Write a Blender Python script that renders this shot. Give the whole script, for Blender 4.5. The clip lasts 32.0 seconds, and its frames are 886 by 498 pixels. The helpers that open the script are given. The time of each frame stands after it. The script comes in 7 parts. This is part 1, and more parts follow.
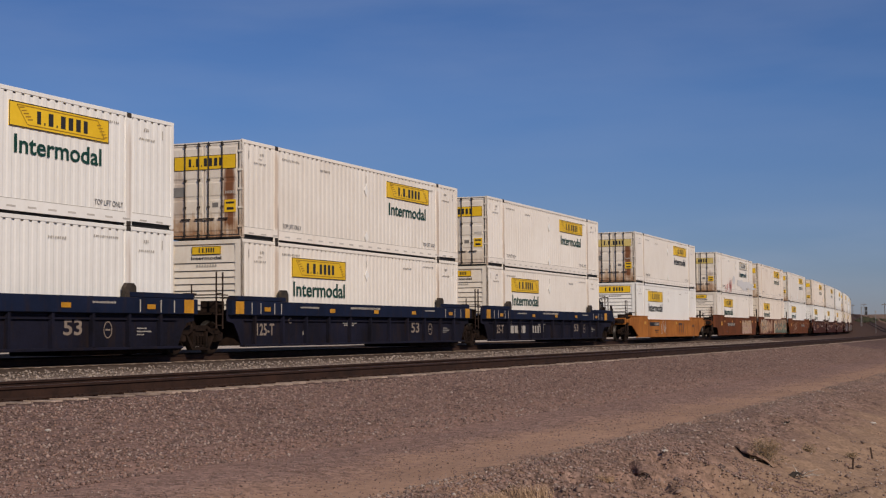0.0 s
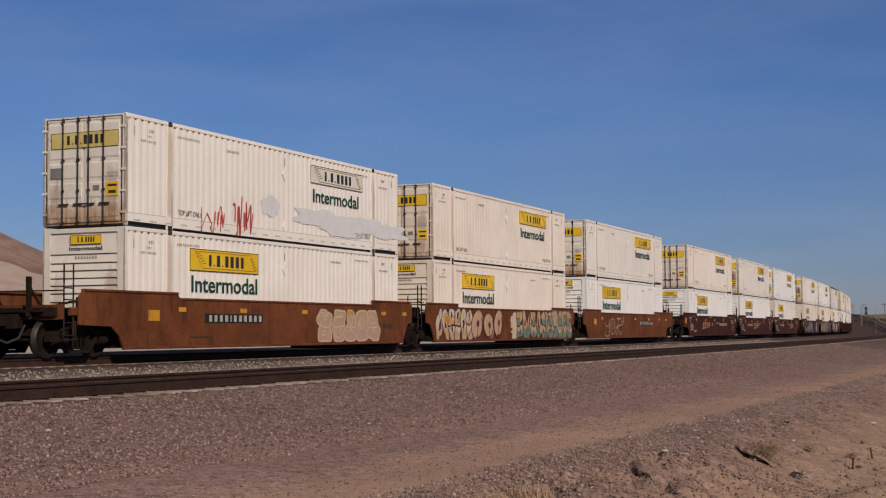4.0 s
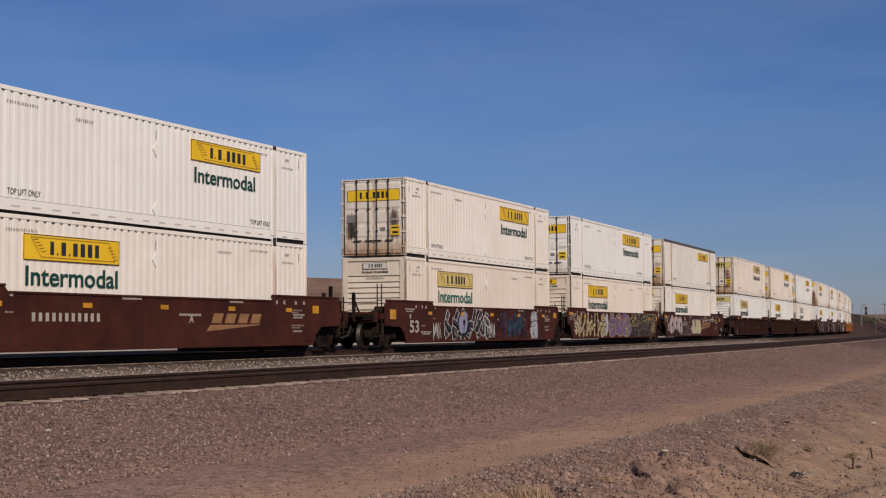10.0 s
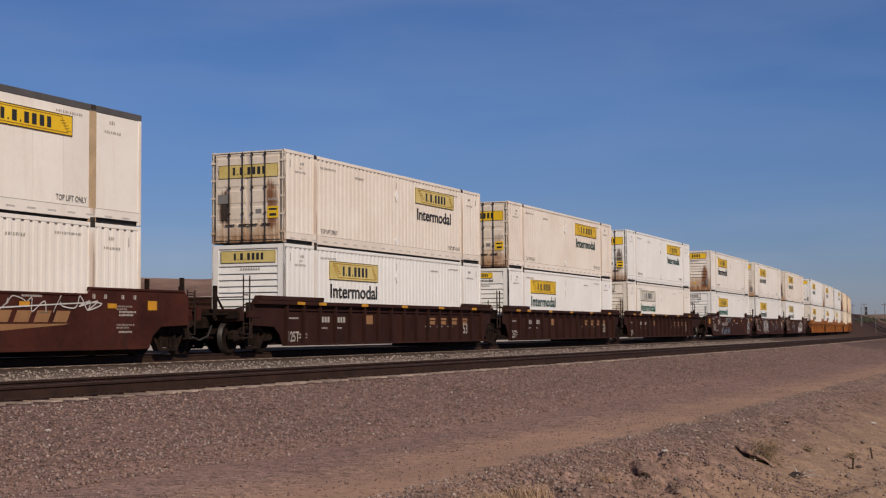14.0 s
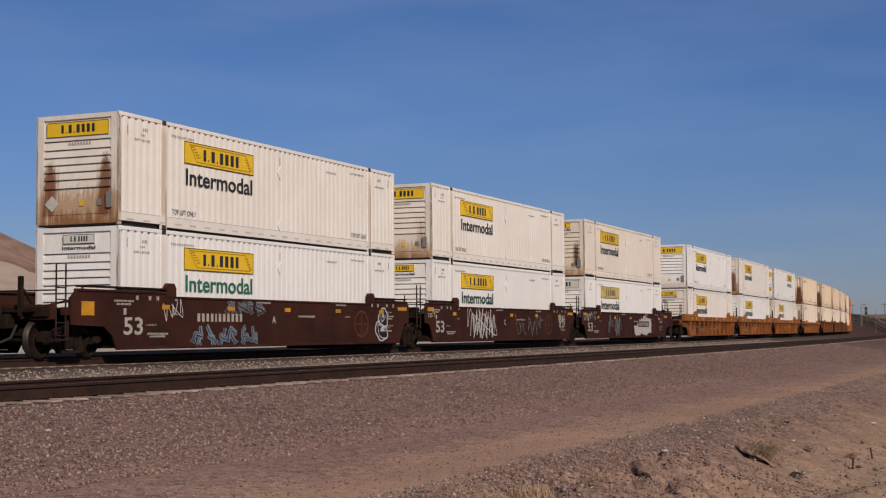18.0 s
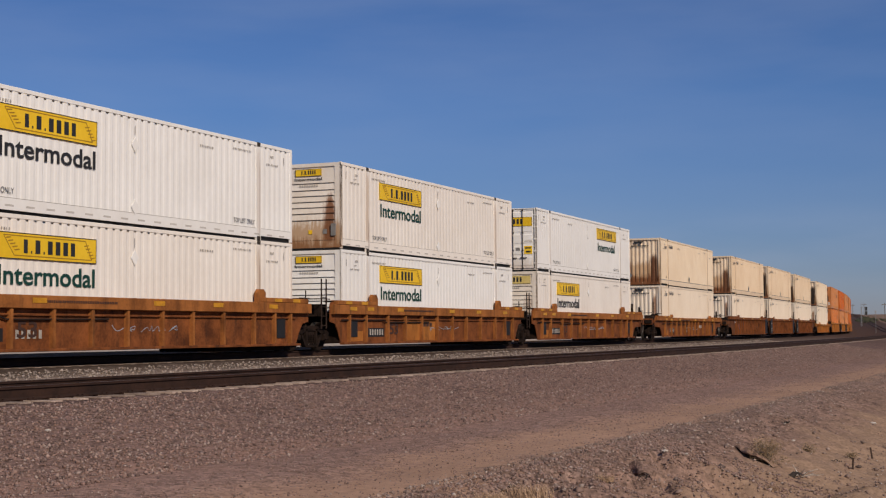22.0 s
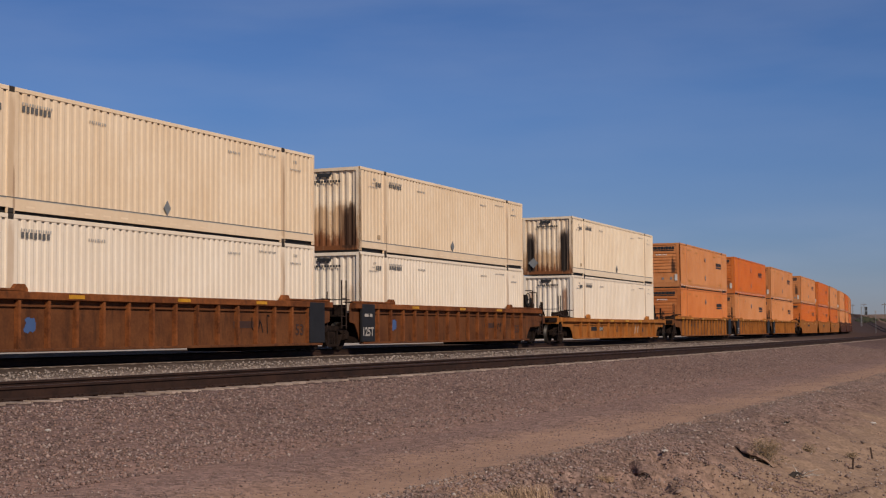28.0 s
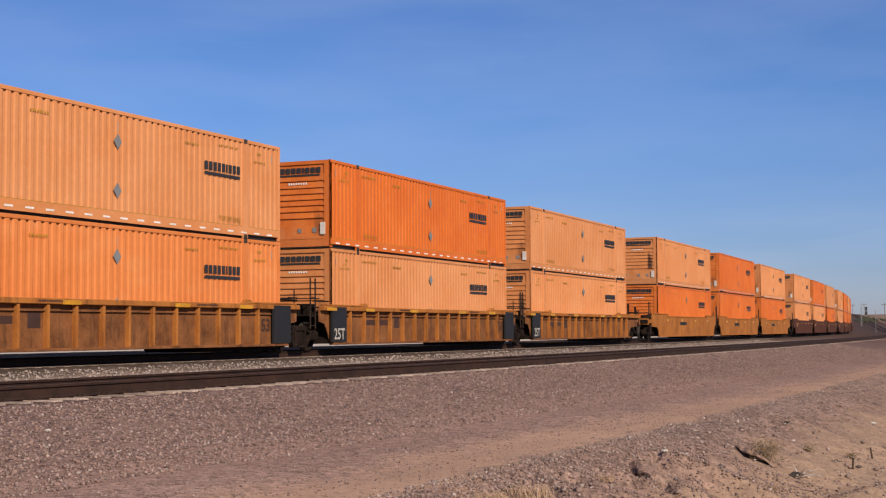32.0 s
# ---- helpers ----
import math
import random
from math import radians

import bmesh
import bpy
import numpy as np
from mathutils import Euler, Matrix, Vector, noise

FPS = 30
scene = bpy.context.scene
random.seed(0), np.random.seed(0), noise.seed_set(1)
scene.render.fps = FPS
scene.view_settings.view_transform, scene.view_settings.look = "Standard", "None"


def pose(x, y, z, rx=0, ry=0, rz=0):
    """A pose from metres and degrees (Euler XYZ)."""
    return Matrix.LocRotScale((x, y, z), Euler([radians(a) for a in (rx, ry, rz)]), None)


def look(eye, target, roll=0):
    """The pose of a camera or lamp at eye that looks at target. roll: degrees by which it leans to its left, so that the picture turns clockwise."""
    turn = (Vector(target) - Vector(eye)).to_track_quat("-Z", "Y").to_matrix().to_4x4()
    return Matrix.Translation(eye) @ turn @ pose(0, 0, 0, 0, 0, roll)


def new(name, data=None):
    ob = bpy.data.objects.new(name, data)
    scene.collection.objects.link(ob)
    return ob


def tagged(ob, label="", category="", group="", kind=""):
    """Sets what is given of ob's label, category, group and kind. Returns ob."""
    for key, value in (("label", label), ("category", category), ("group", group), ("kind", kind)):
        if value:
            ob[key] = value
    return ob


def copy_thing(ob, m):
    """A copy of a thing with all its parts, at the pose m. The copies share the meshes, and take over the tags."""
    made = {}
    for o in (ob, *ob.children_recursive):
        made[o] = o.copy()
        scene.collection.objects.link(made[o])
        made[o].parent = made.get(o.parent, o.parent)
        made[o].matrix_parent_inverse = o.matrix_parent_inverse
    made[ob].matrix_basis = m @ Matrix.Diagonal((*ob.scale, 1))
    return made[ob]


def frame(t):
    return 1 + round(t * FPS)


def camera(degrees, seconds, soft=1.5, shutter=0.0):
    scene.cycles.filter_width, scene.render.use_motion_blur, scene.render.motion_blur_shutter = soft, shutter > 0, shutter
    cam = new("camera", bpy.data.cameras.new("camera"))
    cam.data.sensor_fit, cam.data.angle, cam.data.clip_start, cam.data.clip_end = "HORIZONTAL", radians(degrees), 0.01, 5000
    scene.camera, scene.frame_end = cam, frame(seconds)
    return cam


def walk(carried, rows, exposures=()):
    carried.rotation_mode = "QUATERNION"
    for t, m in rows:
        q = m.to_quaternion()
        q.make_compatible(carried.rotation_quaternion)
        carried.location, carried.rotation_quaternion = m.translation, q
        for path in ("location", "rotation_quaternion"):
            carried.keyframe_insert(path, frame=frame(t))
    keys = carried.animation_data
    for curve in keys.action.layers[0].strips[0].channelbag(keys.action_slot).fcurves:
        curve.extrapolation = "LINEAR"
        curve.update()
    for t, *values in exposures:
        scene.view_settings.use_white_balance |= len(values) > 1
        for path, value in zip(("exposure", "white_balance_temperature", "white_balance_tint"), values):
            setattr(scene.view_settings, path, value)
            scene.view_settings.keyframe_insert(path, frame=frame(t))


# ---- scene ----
# ================= camera =================
SECONDS = 32.0
EYE_Z = 0.57                      # above the rail heads of the far track
cam = camera(34.66, SECONDS, soft=1.22)
CAM_POSE = pose(0, 0, EYE_Z, 90 + 3.255, 0.431, 0)
walk(cam, [(0, CAM_POSE), (SECONDS, CAM_POSE)],
     exposures=[(0, -0.05), (7.5, -0.05), (10.5, 0.0), (30.2, 0.0), (31.0, 0.25), (32.0, 0.6)])

# ================= light =================
SUN_EL = radians(32)
TRACK_A = 0.42962                 # heading of the track at its nearest point, right of straight ahead
SIDE_TURN = radians(37)           # how far the sun stands from square-on to the train's side, towards its head
side_n = Vector((math.cos(TRACK_A), -math.sin(TRACK_A), 0))
head_n = Vector((-math.sin(TRACK_A), -math.cos(TRACK_A), 0))
sun_h = side_n * math.cos(SIDE_TURN) + head_n * math.sin(SIDE_TURN)
sun_dir = Vector((sun_h.x * math.cos(SUN_EL), sun_h.y * math.cos(SUN_EL), math.sin(SUN_EL)))
sun_data = bpy.data.lights.new("sun", "SUN")
sun_data.energy, sun_data.angle, sun_data.color = 3.52, radians(0.55), (1.0, 0.85, 0.675)
sun = new("sun", sun_data)
sun.matrix_world = look((0, 0, 60), Vector((0, 0, 60)) - sun_dir)

world = bpy.data.worlds.new("desert_sky")
scene.world = world
world.use_nodes = True
wt = world.node_tree
wt.nodes.clear()
w_out, w_bg, w_sky = (wt.nodes.new(n) for n in ("ShaderNodeOutputWorld", "ShaderNodeBackground", "ShaderNodeTexSky"))
w_sky.sky_type, w_sky.sun_disc = "NISHITA", False
w_sky.sun_elevation, w_sky.sun_rotation = SUN_EL, math.atan2(sun_h.x, sun_h.y)
w_sky.altitude, w_sky.air_density, w_sky.dust_density, w_sky.ozone_density = 600, 1.0, 0.3, 5.0
w_bg.inputs["Strength"].default_value = 0.051
w_tint = wt.nodes.new("ShaderNodeMixRGB")          # the dry, violet-blue cast of this sky
w_tint.blend_type = "MULTIPLY"
w_tint.inputs[0].default_value, w_tint.inputs[2].default_value = 1.0, (0.735, 0.89, 1.23, 1)
wt.links.new(w_sky.outputs["Color"], w_tint.inputs[1])
# dusty haze low over the horizon, with faint high wisps
w_tc = wt.nodes.new("ShaderNodeTexCoord")
w_sep = wt.nodes.new("ShaderNodeSeparateXYZ")
w_low = wt.nodes.new("ShaderNodeMapRange")
w_low.inputs["From Min"].default_value, w_low.inputs["From Max"].default_value = -0.02, 0.16
w_low.inputs["To Min"].default_value, w_low.inputs["To Max"].default_value = 1.0, 0.0
w_haze = wt.nodes.new("ShaderNodeMixRGB")
w_haze.blend_type = "MULTIPLY"
w_haze.inputs[2].default_value = (1.02, 0.81, 0.80, 1)
wt.links.new(w_tc.outputs["Generated"], w_sep.inputs[0])
wt.links.new(w_sep.outputs["Z"], w_low.inputs["Value"])
wt.links.new(w_low.outputs[0], w_haze.inputs[0])
wt.links.new(w_tint.outputs[0], w_haze.inputs[1])
w_map = wt.nodes.new("ShaderNodeMapping")
w_map.inputs["Scale"].default_value = (5.0, 5.0, 26.0)
w_noise = wt.nodes.new("ShaderNodeTexNoise")
w_noise.inputs["Scale"].default_value, w_noise.inputs["Detail"].default_value = 1.0, 5.0
w_wisp = wt.nodes.new("ShaderNodeMapRange")
w_wisp.inputs["From Min"].default_value, w_wisp.inputs["From Max"].default_value = 0.36, 0.7
w_wisp.inputs["To Max"].default_value = 0.55
w_band = wt.nodes.new("ShaderNodeValToRGB")
for q, (p_, c_) in zip((w_band.color_ramp.elements[0], w_band.color_ramp.elements[1], w_band.color_ramp.elements.new(0.085), w_band.color_ramp.elements.new(0.05)), ((0.0, 0), (0.19, 0), (0.085, 1), (0.05, 0.4))):
    q.position, q.color = p_, (c_, c_, c_, 1)
w_amt = wt.nodes.new("ShaderNodeMath")
w_amt.operation = "MULTIPLY"
w_cloud = wt.nodes.new("ShaderNodeMixRGB")
w_cloud.inputs[2].default_value = (8.0, 8.6, 11.0, 1)
wt.links.new(w_tc.outputs["Generated"], w_map.inputs["Vector"])
wt.links.new(w_map.outputs[0], w_noise.inputs["Vector"])
wt.links.new(w_noise.outputs["Fac"], w_wisp.inputs["Value"])
wt.links.new(w_sep.outputs["Z"], w_band.inputs["Fac"])
wt.links.new(w_wisp.outputs[0], w_amt.inputs[0])
wt.links.new(w_band.outputs["Color"], w_amt.inputs[1])
wt.links.new(w_amt.outputs[0], w_cloud.inputs[0])
wt.links.new(w_haze.outputs[0], w_cloud.inputs[1])
wt.links.new(w_cloud.outputs[0], w_bg.inputs["Color"])
wt.links.new(w_bg.outputs["Background"], w_out.inputs["Surface"])

# ================= materials =================
def node(nt, kind, **inputs):
    n = nt.nodes.new(kind)
    for k, v in inputs.items():
        n.inputs[k.replace("_", " ")].default_value = v
    return n


def surface(name, tones, scale=3.0, fine=40.0, rough=0.6, metal=0.0, bump=0.15, dist=0.01, vary=0.0, streak=0.0,
            streak_col=(0.12, 0.05, 0.02), streak_scale=(0.6, 0.6, 0.08), streak_from=(0.52, 0.78), spec=0.3, coords="Object"):
    """A procedural paint, steel or earth: two tones mixed by two noises, streaks or stains over it, fine relief."""
    m = bpy.data.materials.new(name)
    m.use_nodes = True
    nt = m.node_tree
    b = nt.nodes["Principled BSDF"]
    tc = node(nt, "ShaderNodeTexCoord")
    L = nt.links.new
    oi = node(nt, "ShaderNodeObjectInfo")
    shift = node(nt, "ShaderNodeVectorMath")
    shift.operation = "MULTIPLY_ADD"
    shift.inputs[1].default_value, shift.inputs[2].default_value = (61.0, 37.0, 0.0), (0, 0, 0)
    L(oi.outputs["Random"], shift.inputs[0])
    L(tc.outputs[coords], shift.inputs[2])
    big = node(nt, "ShaderNodeTexNoise", Scale=scale, Detail=5.0, Roughness=0.6)
    small = node(nt, "ShaderNodeTexNoise", Scale=fine, Detail=4.0, Roughness=0.65)
    for n in (big, small):
        L(shift.outputs[0], n.inputs["Vector"])
    mixf = node(nt, "ShaderNodeMath")
    mixf.operation = "MULTIPLY_ADD"
    mixf.inputs[1].default_value, mixf.inputs[2].default_value = 0.45, -0.22
    L(small.outputs["Fac"], mixf.inputs[0])
    add = node(nt, "ShaderNodeMath")
    add.operation = "ADD"
    L(big.outputs["Fac"], add.inputs[0])
    L(mixf.outputs[0], add.inputs[1])
    ramp = node(nt, "ShaderNodeValToRGB")
    el = ramp.color_ramp.elements
    el[0].position, el[1].position = 0.32, 0.68
    el[0].color, el[1].color = (*tones[0], 1), (*tones[-1], 1)
    if len(tones) == 3:
        e = ramp.color_ramp.elements.new(0.5)
        e.color = (*tones[1], 1)
    L(add.outputs[0], ramp.inputs["Fac"])
    col = ramp.outputs["Color"]
    if streak:
        mp = node(nt, "ShaderNodeMapping")
        mp.inputs["Scale"].default_value = [1 / s for s in streak_scale]
        L(shift.outputs[0], mp.inputs["Vector"])
        sn = node(nt, "ShaderNodeTexNoise", Scale=1.0, Detail=4.0, Roughness=0.6)
        L(mp.outputs[0], sn.inputs["Vector"])
        sr = node(nt, "ShaderNodeMapRange")
        sr.inputs["From Min"].default_value, sr.inputs["From Max"].default_value = streak_from
        sr.inputs["To Max"].default_value = streak
        L(sn.outputs["Fac"], sr.inputs["Value"])
        mx = node(nt, "ShaderNodeMixRGB")
        L(sr.outputs[0], mx.inputs["Fac"])
        L(col, mx.inputs[1])
        mx.inputs[2].default_value = (*streak_col, 1)
        col = mx.outputs[0]
    if vary:
        hs = node(nt, "ShaderNodeHueSaturation")
        mr = node(nt, "ShaderNodeMapRange")
        mr.inputs["To Min"].default_value, mr.inputs["To Max"].default_value = 1 - vary, 1 + vary
        L(oi.outputs["Random"], mr.inputs["Value"])
        L(mr.outputs[0], hs.inputs["Value"])
        L(col, hs.inputs["Color"])
        col = hs.outputs[0]
    L(col, b.inputs["Base Color"])
    b.inputs["Roughness"].default_value, b.inputs["Metallic"].default_value = rough, metal
    b.inputs["Specular IOR Level"].default_value = spec
    if bump:
        bp = node(nt, "ShaderNodeBump", Strength=bump, Distance=dist)
        L(small.outputs["Fac"], bp.inputs["Height"])
        L(bp.outputs["Normal"], b.inputs["Normal"])
    return m


def stained(m, axis, patches, seed=0.0):
    """Rust, soot and dirt over a paint, each as (middle, half width, low, high, strength, colour) across the sheet, broken up into runs."""
    nt = m.node_tree
    L = nt.links.new
    b = nt.nodes["Principled BSDF"]
    col = b.inputs["Base Color"].links[0].from_socket
    tc = node(nt, "ShaderNodeTexCoord")
    xyz = node(nt, "ShaderNodeSeparateXYZ")
    L(tc.outputs["Object"], xyz.inputs[0])

    def calc(op, a, b_=0.0, c=0.0):
        n = node(nt, "ShaderNodeMath")
        n.operation = op
        for k, q in enumerate((a, b_, c)):
            if isinstance(q, (int, float)):
                n.inputs[k].default_value = q
            else:
                L(q, n.inputs[k])
        return n.outputs[0]

    def soft(v, a0, a1, t0=0.0, t1=1.0):
        n = node(nt, "ShaderNodeMapRange")
        n.interpolation_type = "SMOOTHSTEP"
        for k, q in zip(("From Min", "From Max", "To Min", "To Max"), (a0, a1, t0, t1)):
            n.inputs[k].default_value = q
        L(v, n.inputs["Value"])
        return n.outputs[0]
    runs = node(nt, "ShaderNodeMapping")
    runs.inputs["Scale"].default_value = (9.0, 9.0, 0.55)
    runs.inputs["Location"].default_value = (seed * 3.7, seed * 5.3, seed * 0.9)
    L(tc.outputs["Object"], runs.inputs["Vector"])
    run = node(nt, "ShaderNodeTexNoise", Scale=1.0, Detail=4.0, Roughness=0.6)
    L(runs.outputs[0], run.inputs["Vector"])
    fleck = node(nt, "ShaderNodeTexNoise", Scale=5.0, Detail=5.0, Roughness=0.7)
    spot = node(nt, "ShaderNodeMapping")
    spot.inputs["Location"].default_value = (seed * 2.1, seed * 1.7, seed * 2.9)
    L(tc.outputs["Object"], spot.inputs["Vector"])
    L(spot.outputs[0], fleck.inputs["Vector"])
    broken = calc("ADD", calc("MULTIPLY", run.outputs["Fac"], 1.3), calc("MULTIPLY", fleck.outputs["Fac"], 0.9))
    for mid, half, low, high, strength, colour in patches:
        u = calc("ABSOLUTE", calc("SUBTRACT", xyz.outputs[axis], mid))
        u = calc("ADD", u, calc("MULTIPLY", calc("SUBTRACT", fleck.outputs["Fac"], 0.5), min(half, 0.5) * 1.2))
        fade = min(0.5, (high - low) * 0.6)
        k = calc("MULTIPLY", soft(u, 0.0, half * 1.25, 1.0, 0.0), soft(xyz.outputs["Z"], high - fade * 1.5, high + 0.1, 1.0, 0.0))
        k = calc("MULTIPLY", k, soft(xyz.outputs["Z"], low - 0.15, low + 0.1))
        gate = soft(k, 0.02, 0.3)
        k = soft(calc("ADD", calc("MULTIPLY", k, 1.2), calc("MULTIPLY_ADD", broken, 1.5, -1.75)), 0.1, 0.95, 0.0, strength)
        k = calc("MULTIPLY", k, gate)
        mx = node(nt, "ShaderNodeMixRGB")
        L(k, mx.inputs["Fac"])
        L(col, mx.inputs[1])
        mx.inputs[2].default_value = (*colour, 1)
        col = mx.outputs[0]
    L(col, b.inputs["Base Color"])
    return m


def plain_paint(name, c, rough=0.55, wear=0.12):
    d = tuple(v * (1 - wear * 2) for v in c)
    return surface(name, (d, c), scale=2.5, fine=30, rough=rough, bump=0.05, dist=0.003)

# ================= mesh helpers =================
class Geo:
    """Collects boxes, prisms and tubes into one mesh."""

    def __init__(self):
        self.v, self.f = [], []

    def add(self, verts, faces):
        o = len(self.v)
        self.v += [tuple(p) for p in verts]
        self.f += [tuple(i + o for i in q) for q in faces]
        return self

    def box(self, x0, x1, y0, y1, z0, z1, bev=0.0):
        if bev > 0:
            b = min(bev, (x1 - x0) / 2.2, (y1 - y0) / 2.2, (z1 - z0) / 2.2)
            prof = [(y0 + b, z0), (y1 - b, z0), (y1, z0 + b), (y1, z1 - b), (y1 - b, z1), (y0 + b, z1), (y0, z1 - b), (y0, z0 + b)]
            return self.prism_x(prof, x0, x1)
        v = [(x, y, z) for x in (x0, x1) for y in (y0, y1) for z in (z0, z1)]
        return self.add(v, [(0, 1, 3, 2), (4, 6, 7, 5), (0, 4, 5, 1), (2, 3, 7, 6), (0, 2, 6, 4), (1, 5, 7, 3)])

    def prism_x(self, prof, x0, x1):
        """A (y, z) outline, counter-clockwise seen from +x, drawn out along x."""
        n = len(prof)
        v = [(x0, y, z) for y, z in prof] + [(x1, y, z) for y, z in prof]
        f = [tuple(range(n - 1, -1, -1)), tuple(range(n, 2 * n))] + [(i, (i + 1) % n, n + (i + 1) % n, n + i) for i in range(n)]
        return self.add(v, f)

    def prism_y(self, prof, y0, y1):
        """An (x, z) outline, clockwise seen from -y turned round: any order works for closed solids."""
        n = len(prof)
        v = [(x, y0, z) for x, z in prof] + [(x, y1, z) for x, z in prof]
        f = [tuple(range(n)), tuple(range(2 * n - 1, n - 1, -1))] + [(i, n + i, n + (i + 1) % n, (i + 1) % n) for i in range(n)]
        return self.add(v, f)

    def tube(self, a, b, r, sides=8, r2=None):
        a, b = Vector(a), Vector(b)
        r2 = r if r2 is None else r2
        d = (b - a).normalized()
        u = d.orthogonal().normalized()
        w = d.cross(u)
        ring = [(u * math.cos(t) + w * math.sin(t)) for t in (2 * math.pi * i / sides for i in range(sides))]
        v = [a + q * r for q in ring] + [b + q * r2 for q in ring]
        f = [(i, (i + 1) % sides, sides + (i + 1) % sides, sides + i) for i in range(sides)]
        f += [tuple(range(sides - 1, -1, -1)), tuple(range(sides, 2 * sides))]
        return self.add(v, f)

    def lathe(self, prof, cx, cz, sides=20):
        """A (y, radius) profile turned about an axle along y."""
        v = [(cx + r * math.cos(a), y, cz + r * math.sin(a)) for y, r in prof for a in (2 * math.pi * i / sides for i in range(sides))]
        f = [(j * sides + i, j * sides + (i + 1) % sides, (j + 1) * sides + (i + 1) % sides, (j + 1) * sides + i)
             for j in range(len(prof) - 1) for i in range(sides)]
        return self.add(v, f)

    def path(self, pts, r, sides=6):
        for a, b in zip(pts, pts[1:]):
            self.tube(a, b, r, sides)
        return self

    def flat(self, pts):
        return self.add(pts, [tuple(range(len(pts)))])

    def mesh(self, name, smooth=False):
        me = bpy.data.meshes.new(name)
        me.from_pydata(self.v, [], self.f)
        if smooth:
            me.shade_smooth()
        me.update()
        return me


def part(name, geo, material, parent, label="", at=None, smooth=False):
    """Links a collected mesh as one object under a thing or a part."""
    me = geo if isinstance(geo, bpy.types.Mesh) else geo.mesh(name, smooth)
    if not me.materials:
        me.materials.append(material)
    ob = new(name, me)
    ob.parent = parent
    if at is not None:
        ob.matrix_basis = at
    if label:
        ob["label"] = label
    if name in ("marking", "slot", "paint_patch", "lettering", "spring", "seal"):
        tagged(ob, label, kind="stuff")
    return ob


def thing(name, label, category, group="", at=None):
    ob = new(name)
    ob.empty_display_size = 0.3
    tagged(ob, label, category, group)
    if at is not None:
        ob.matrix_basis = at
    return ob


# ================= the line of the tracks =================
CURVE, NEAR, BEND_END = 0.00051453, 23.3544, 305.0     # 1/m; metres from the camera's foot; metres along the track


def grade(s):
    up = 0.0
    if s > 330:
        r = min(s, 1450) - 330
        up = 0.013 * r ** 2 / (r + 40)
    return -0.00173 * min(max(s, -150), 310) + up


def on_line(s, right=0.0):
    """Place and heading at s metres along the far track, shifted to its right (towards the camera)."""
    q = max(-80.0, min(s, BEND_END))
    h = TRACK_A - CURVE * q
    x = -NEAR * math.cos(TRACK_A) + (math.cos(h) - math.cos(TRACK_A)) / CURVE + (s - q) * math.sin(h)
    y = NEAR * math.sin(TRACK_A) + (math.sin(TRACK_A) - math.sin(h)) / CURVE + (s - q) * math.cos(h)
    return x + right * math.cos(h), y - right * math.sin(h), h


def line_pose(s, right=0.0, z=0.0):
    x, y, h = on_line(s, right)
    pitch = math.degrees(math.atan((grade(s + 4) - grade(s - 4)) / 8))
    return pose(x, y, grade(s) + z, 0, -pitch, 90 - math.degrees(h))

# ================= ground =================
NEAR_TRACK = 10.0                 # metres from the far track's middle to the near track's
NEAR_DROP = -0.09                 # the near track lies a little lower


def earth(name, tones, patch, scale, bump, dist, stone=0.0):
    """Gravel and dirt: three tones at two scales, with small stones as cells."""
    m = bpy.data.materials.new(name)
    m.use_nodes = True
    nt = m.node_tree
    L = nt.links.new
    b = nt.nodes["Principled BSDF"]
    tc = node(nt, "ShaderNodeTexCoord")
    big = node(nt, "ShaderNodeTexNoise", Scale=patch, Detail=6.0, Roughness=0.6)
    fine = node(nt, "ShaderNodeTexNoise", Scale=scale, Detail=6.0, Roughness=0.75)
    cell = node(nt, "ShaderNodeTexVoronoi", Scale=scale)
    for n in (big, fine, cell):
        L(tc.outputs["Object"], n.inputs["Vector"])
    r1 = node(nt, "ShaderNodeValToRGB")
    e = r1.color_ramp.elements
    e[0].position, e[1].position = 0.35, 0.65
    e[0].color, e[1].color = (*tones[0], 1), (*tones[1], 1)
    L(big.outputs["Fac"], r1.inputs["Fac"])
    hs = node(nt, "ShaderNodeHueSaturation")
    sep = node(nt, "ShaderNodeSeparateColor")
    L(cell.outputs["Color"], sep.inputs["Color"])
    mr = node(nt, "ShaderNodeMapRange")
    mr.inputs["To Min"].default_value, mr.inputs["To Max"].default_value = 1 - stone, 1 + stone
    L(sep.outputs[0], mr.inputs["Value"])
    L(mr.outputs[0], hs.inputs["Value"])
    L(r1.outputs["Color"], hs.inputs["Color"])
    mx = node(nt, "ShaderNodeMixRGB")
    mx.blend_type = "MULTIPLY"
    mx.inputs[0].default_value = 0.55
    r2 = node(nt, "ShaderNodeValToRGB")
    r2.color_ramp.elements[0].position, r2.color_ramp.elements[1].position = 0.3, 0.62
    r2.color_ramp.elements[0].color = (*tones[2], 1)
    L(fine.outputs["Fac"], r2.inputs["Fac"])
    L(hs.outputs[0], mx.inputs[1])
    L(r2.outputs["Color"], mx.inputs[2])
    L(mx.outputs[0], b.inputs["Base Color"])
    b.inputs["Roughness"].default_value = 0.95
    b.inputs["Specular IOR Level"].default_value = 0.1
    bp = node(nt, "ShaderNodeBump", Strength=bump, Distance=dist)
    L(fine.outputs["Fac"], bp.inputs["Height"])
    L(bp.outputs["Normal"], b.inputs["Normal"])
    return m


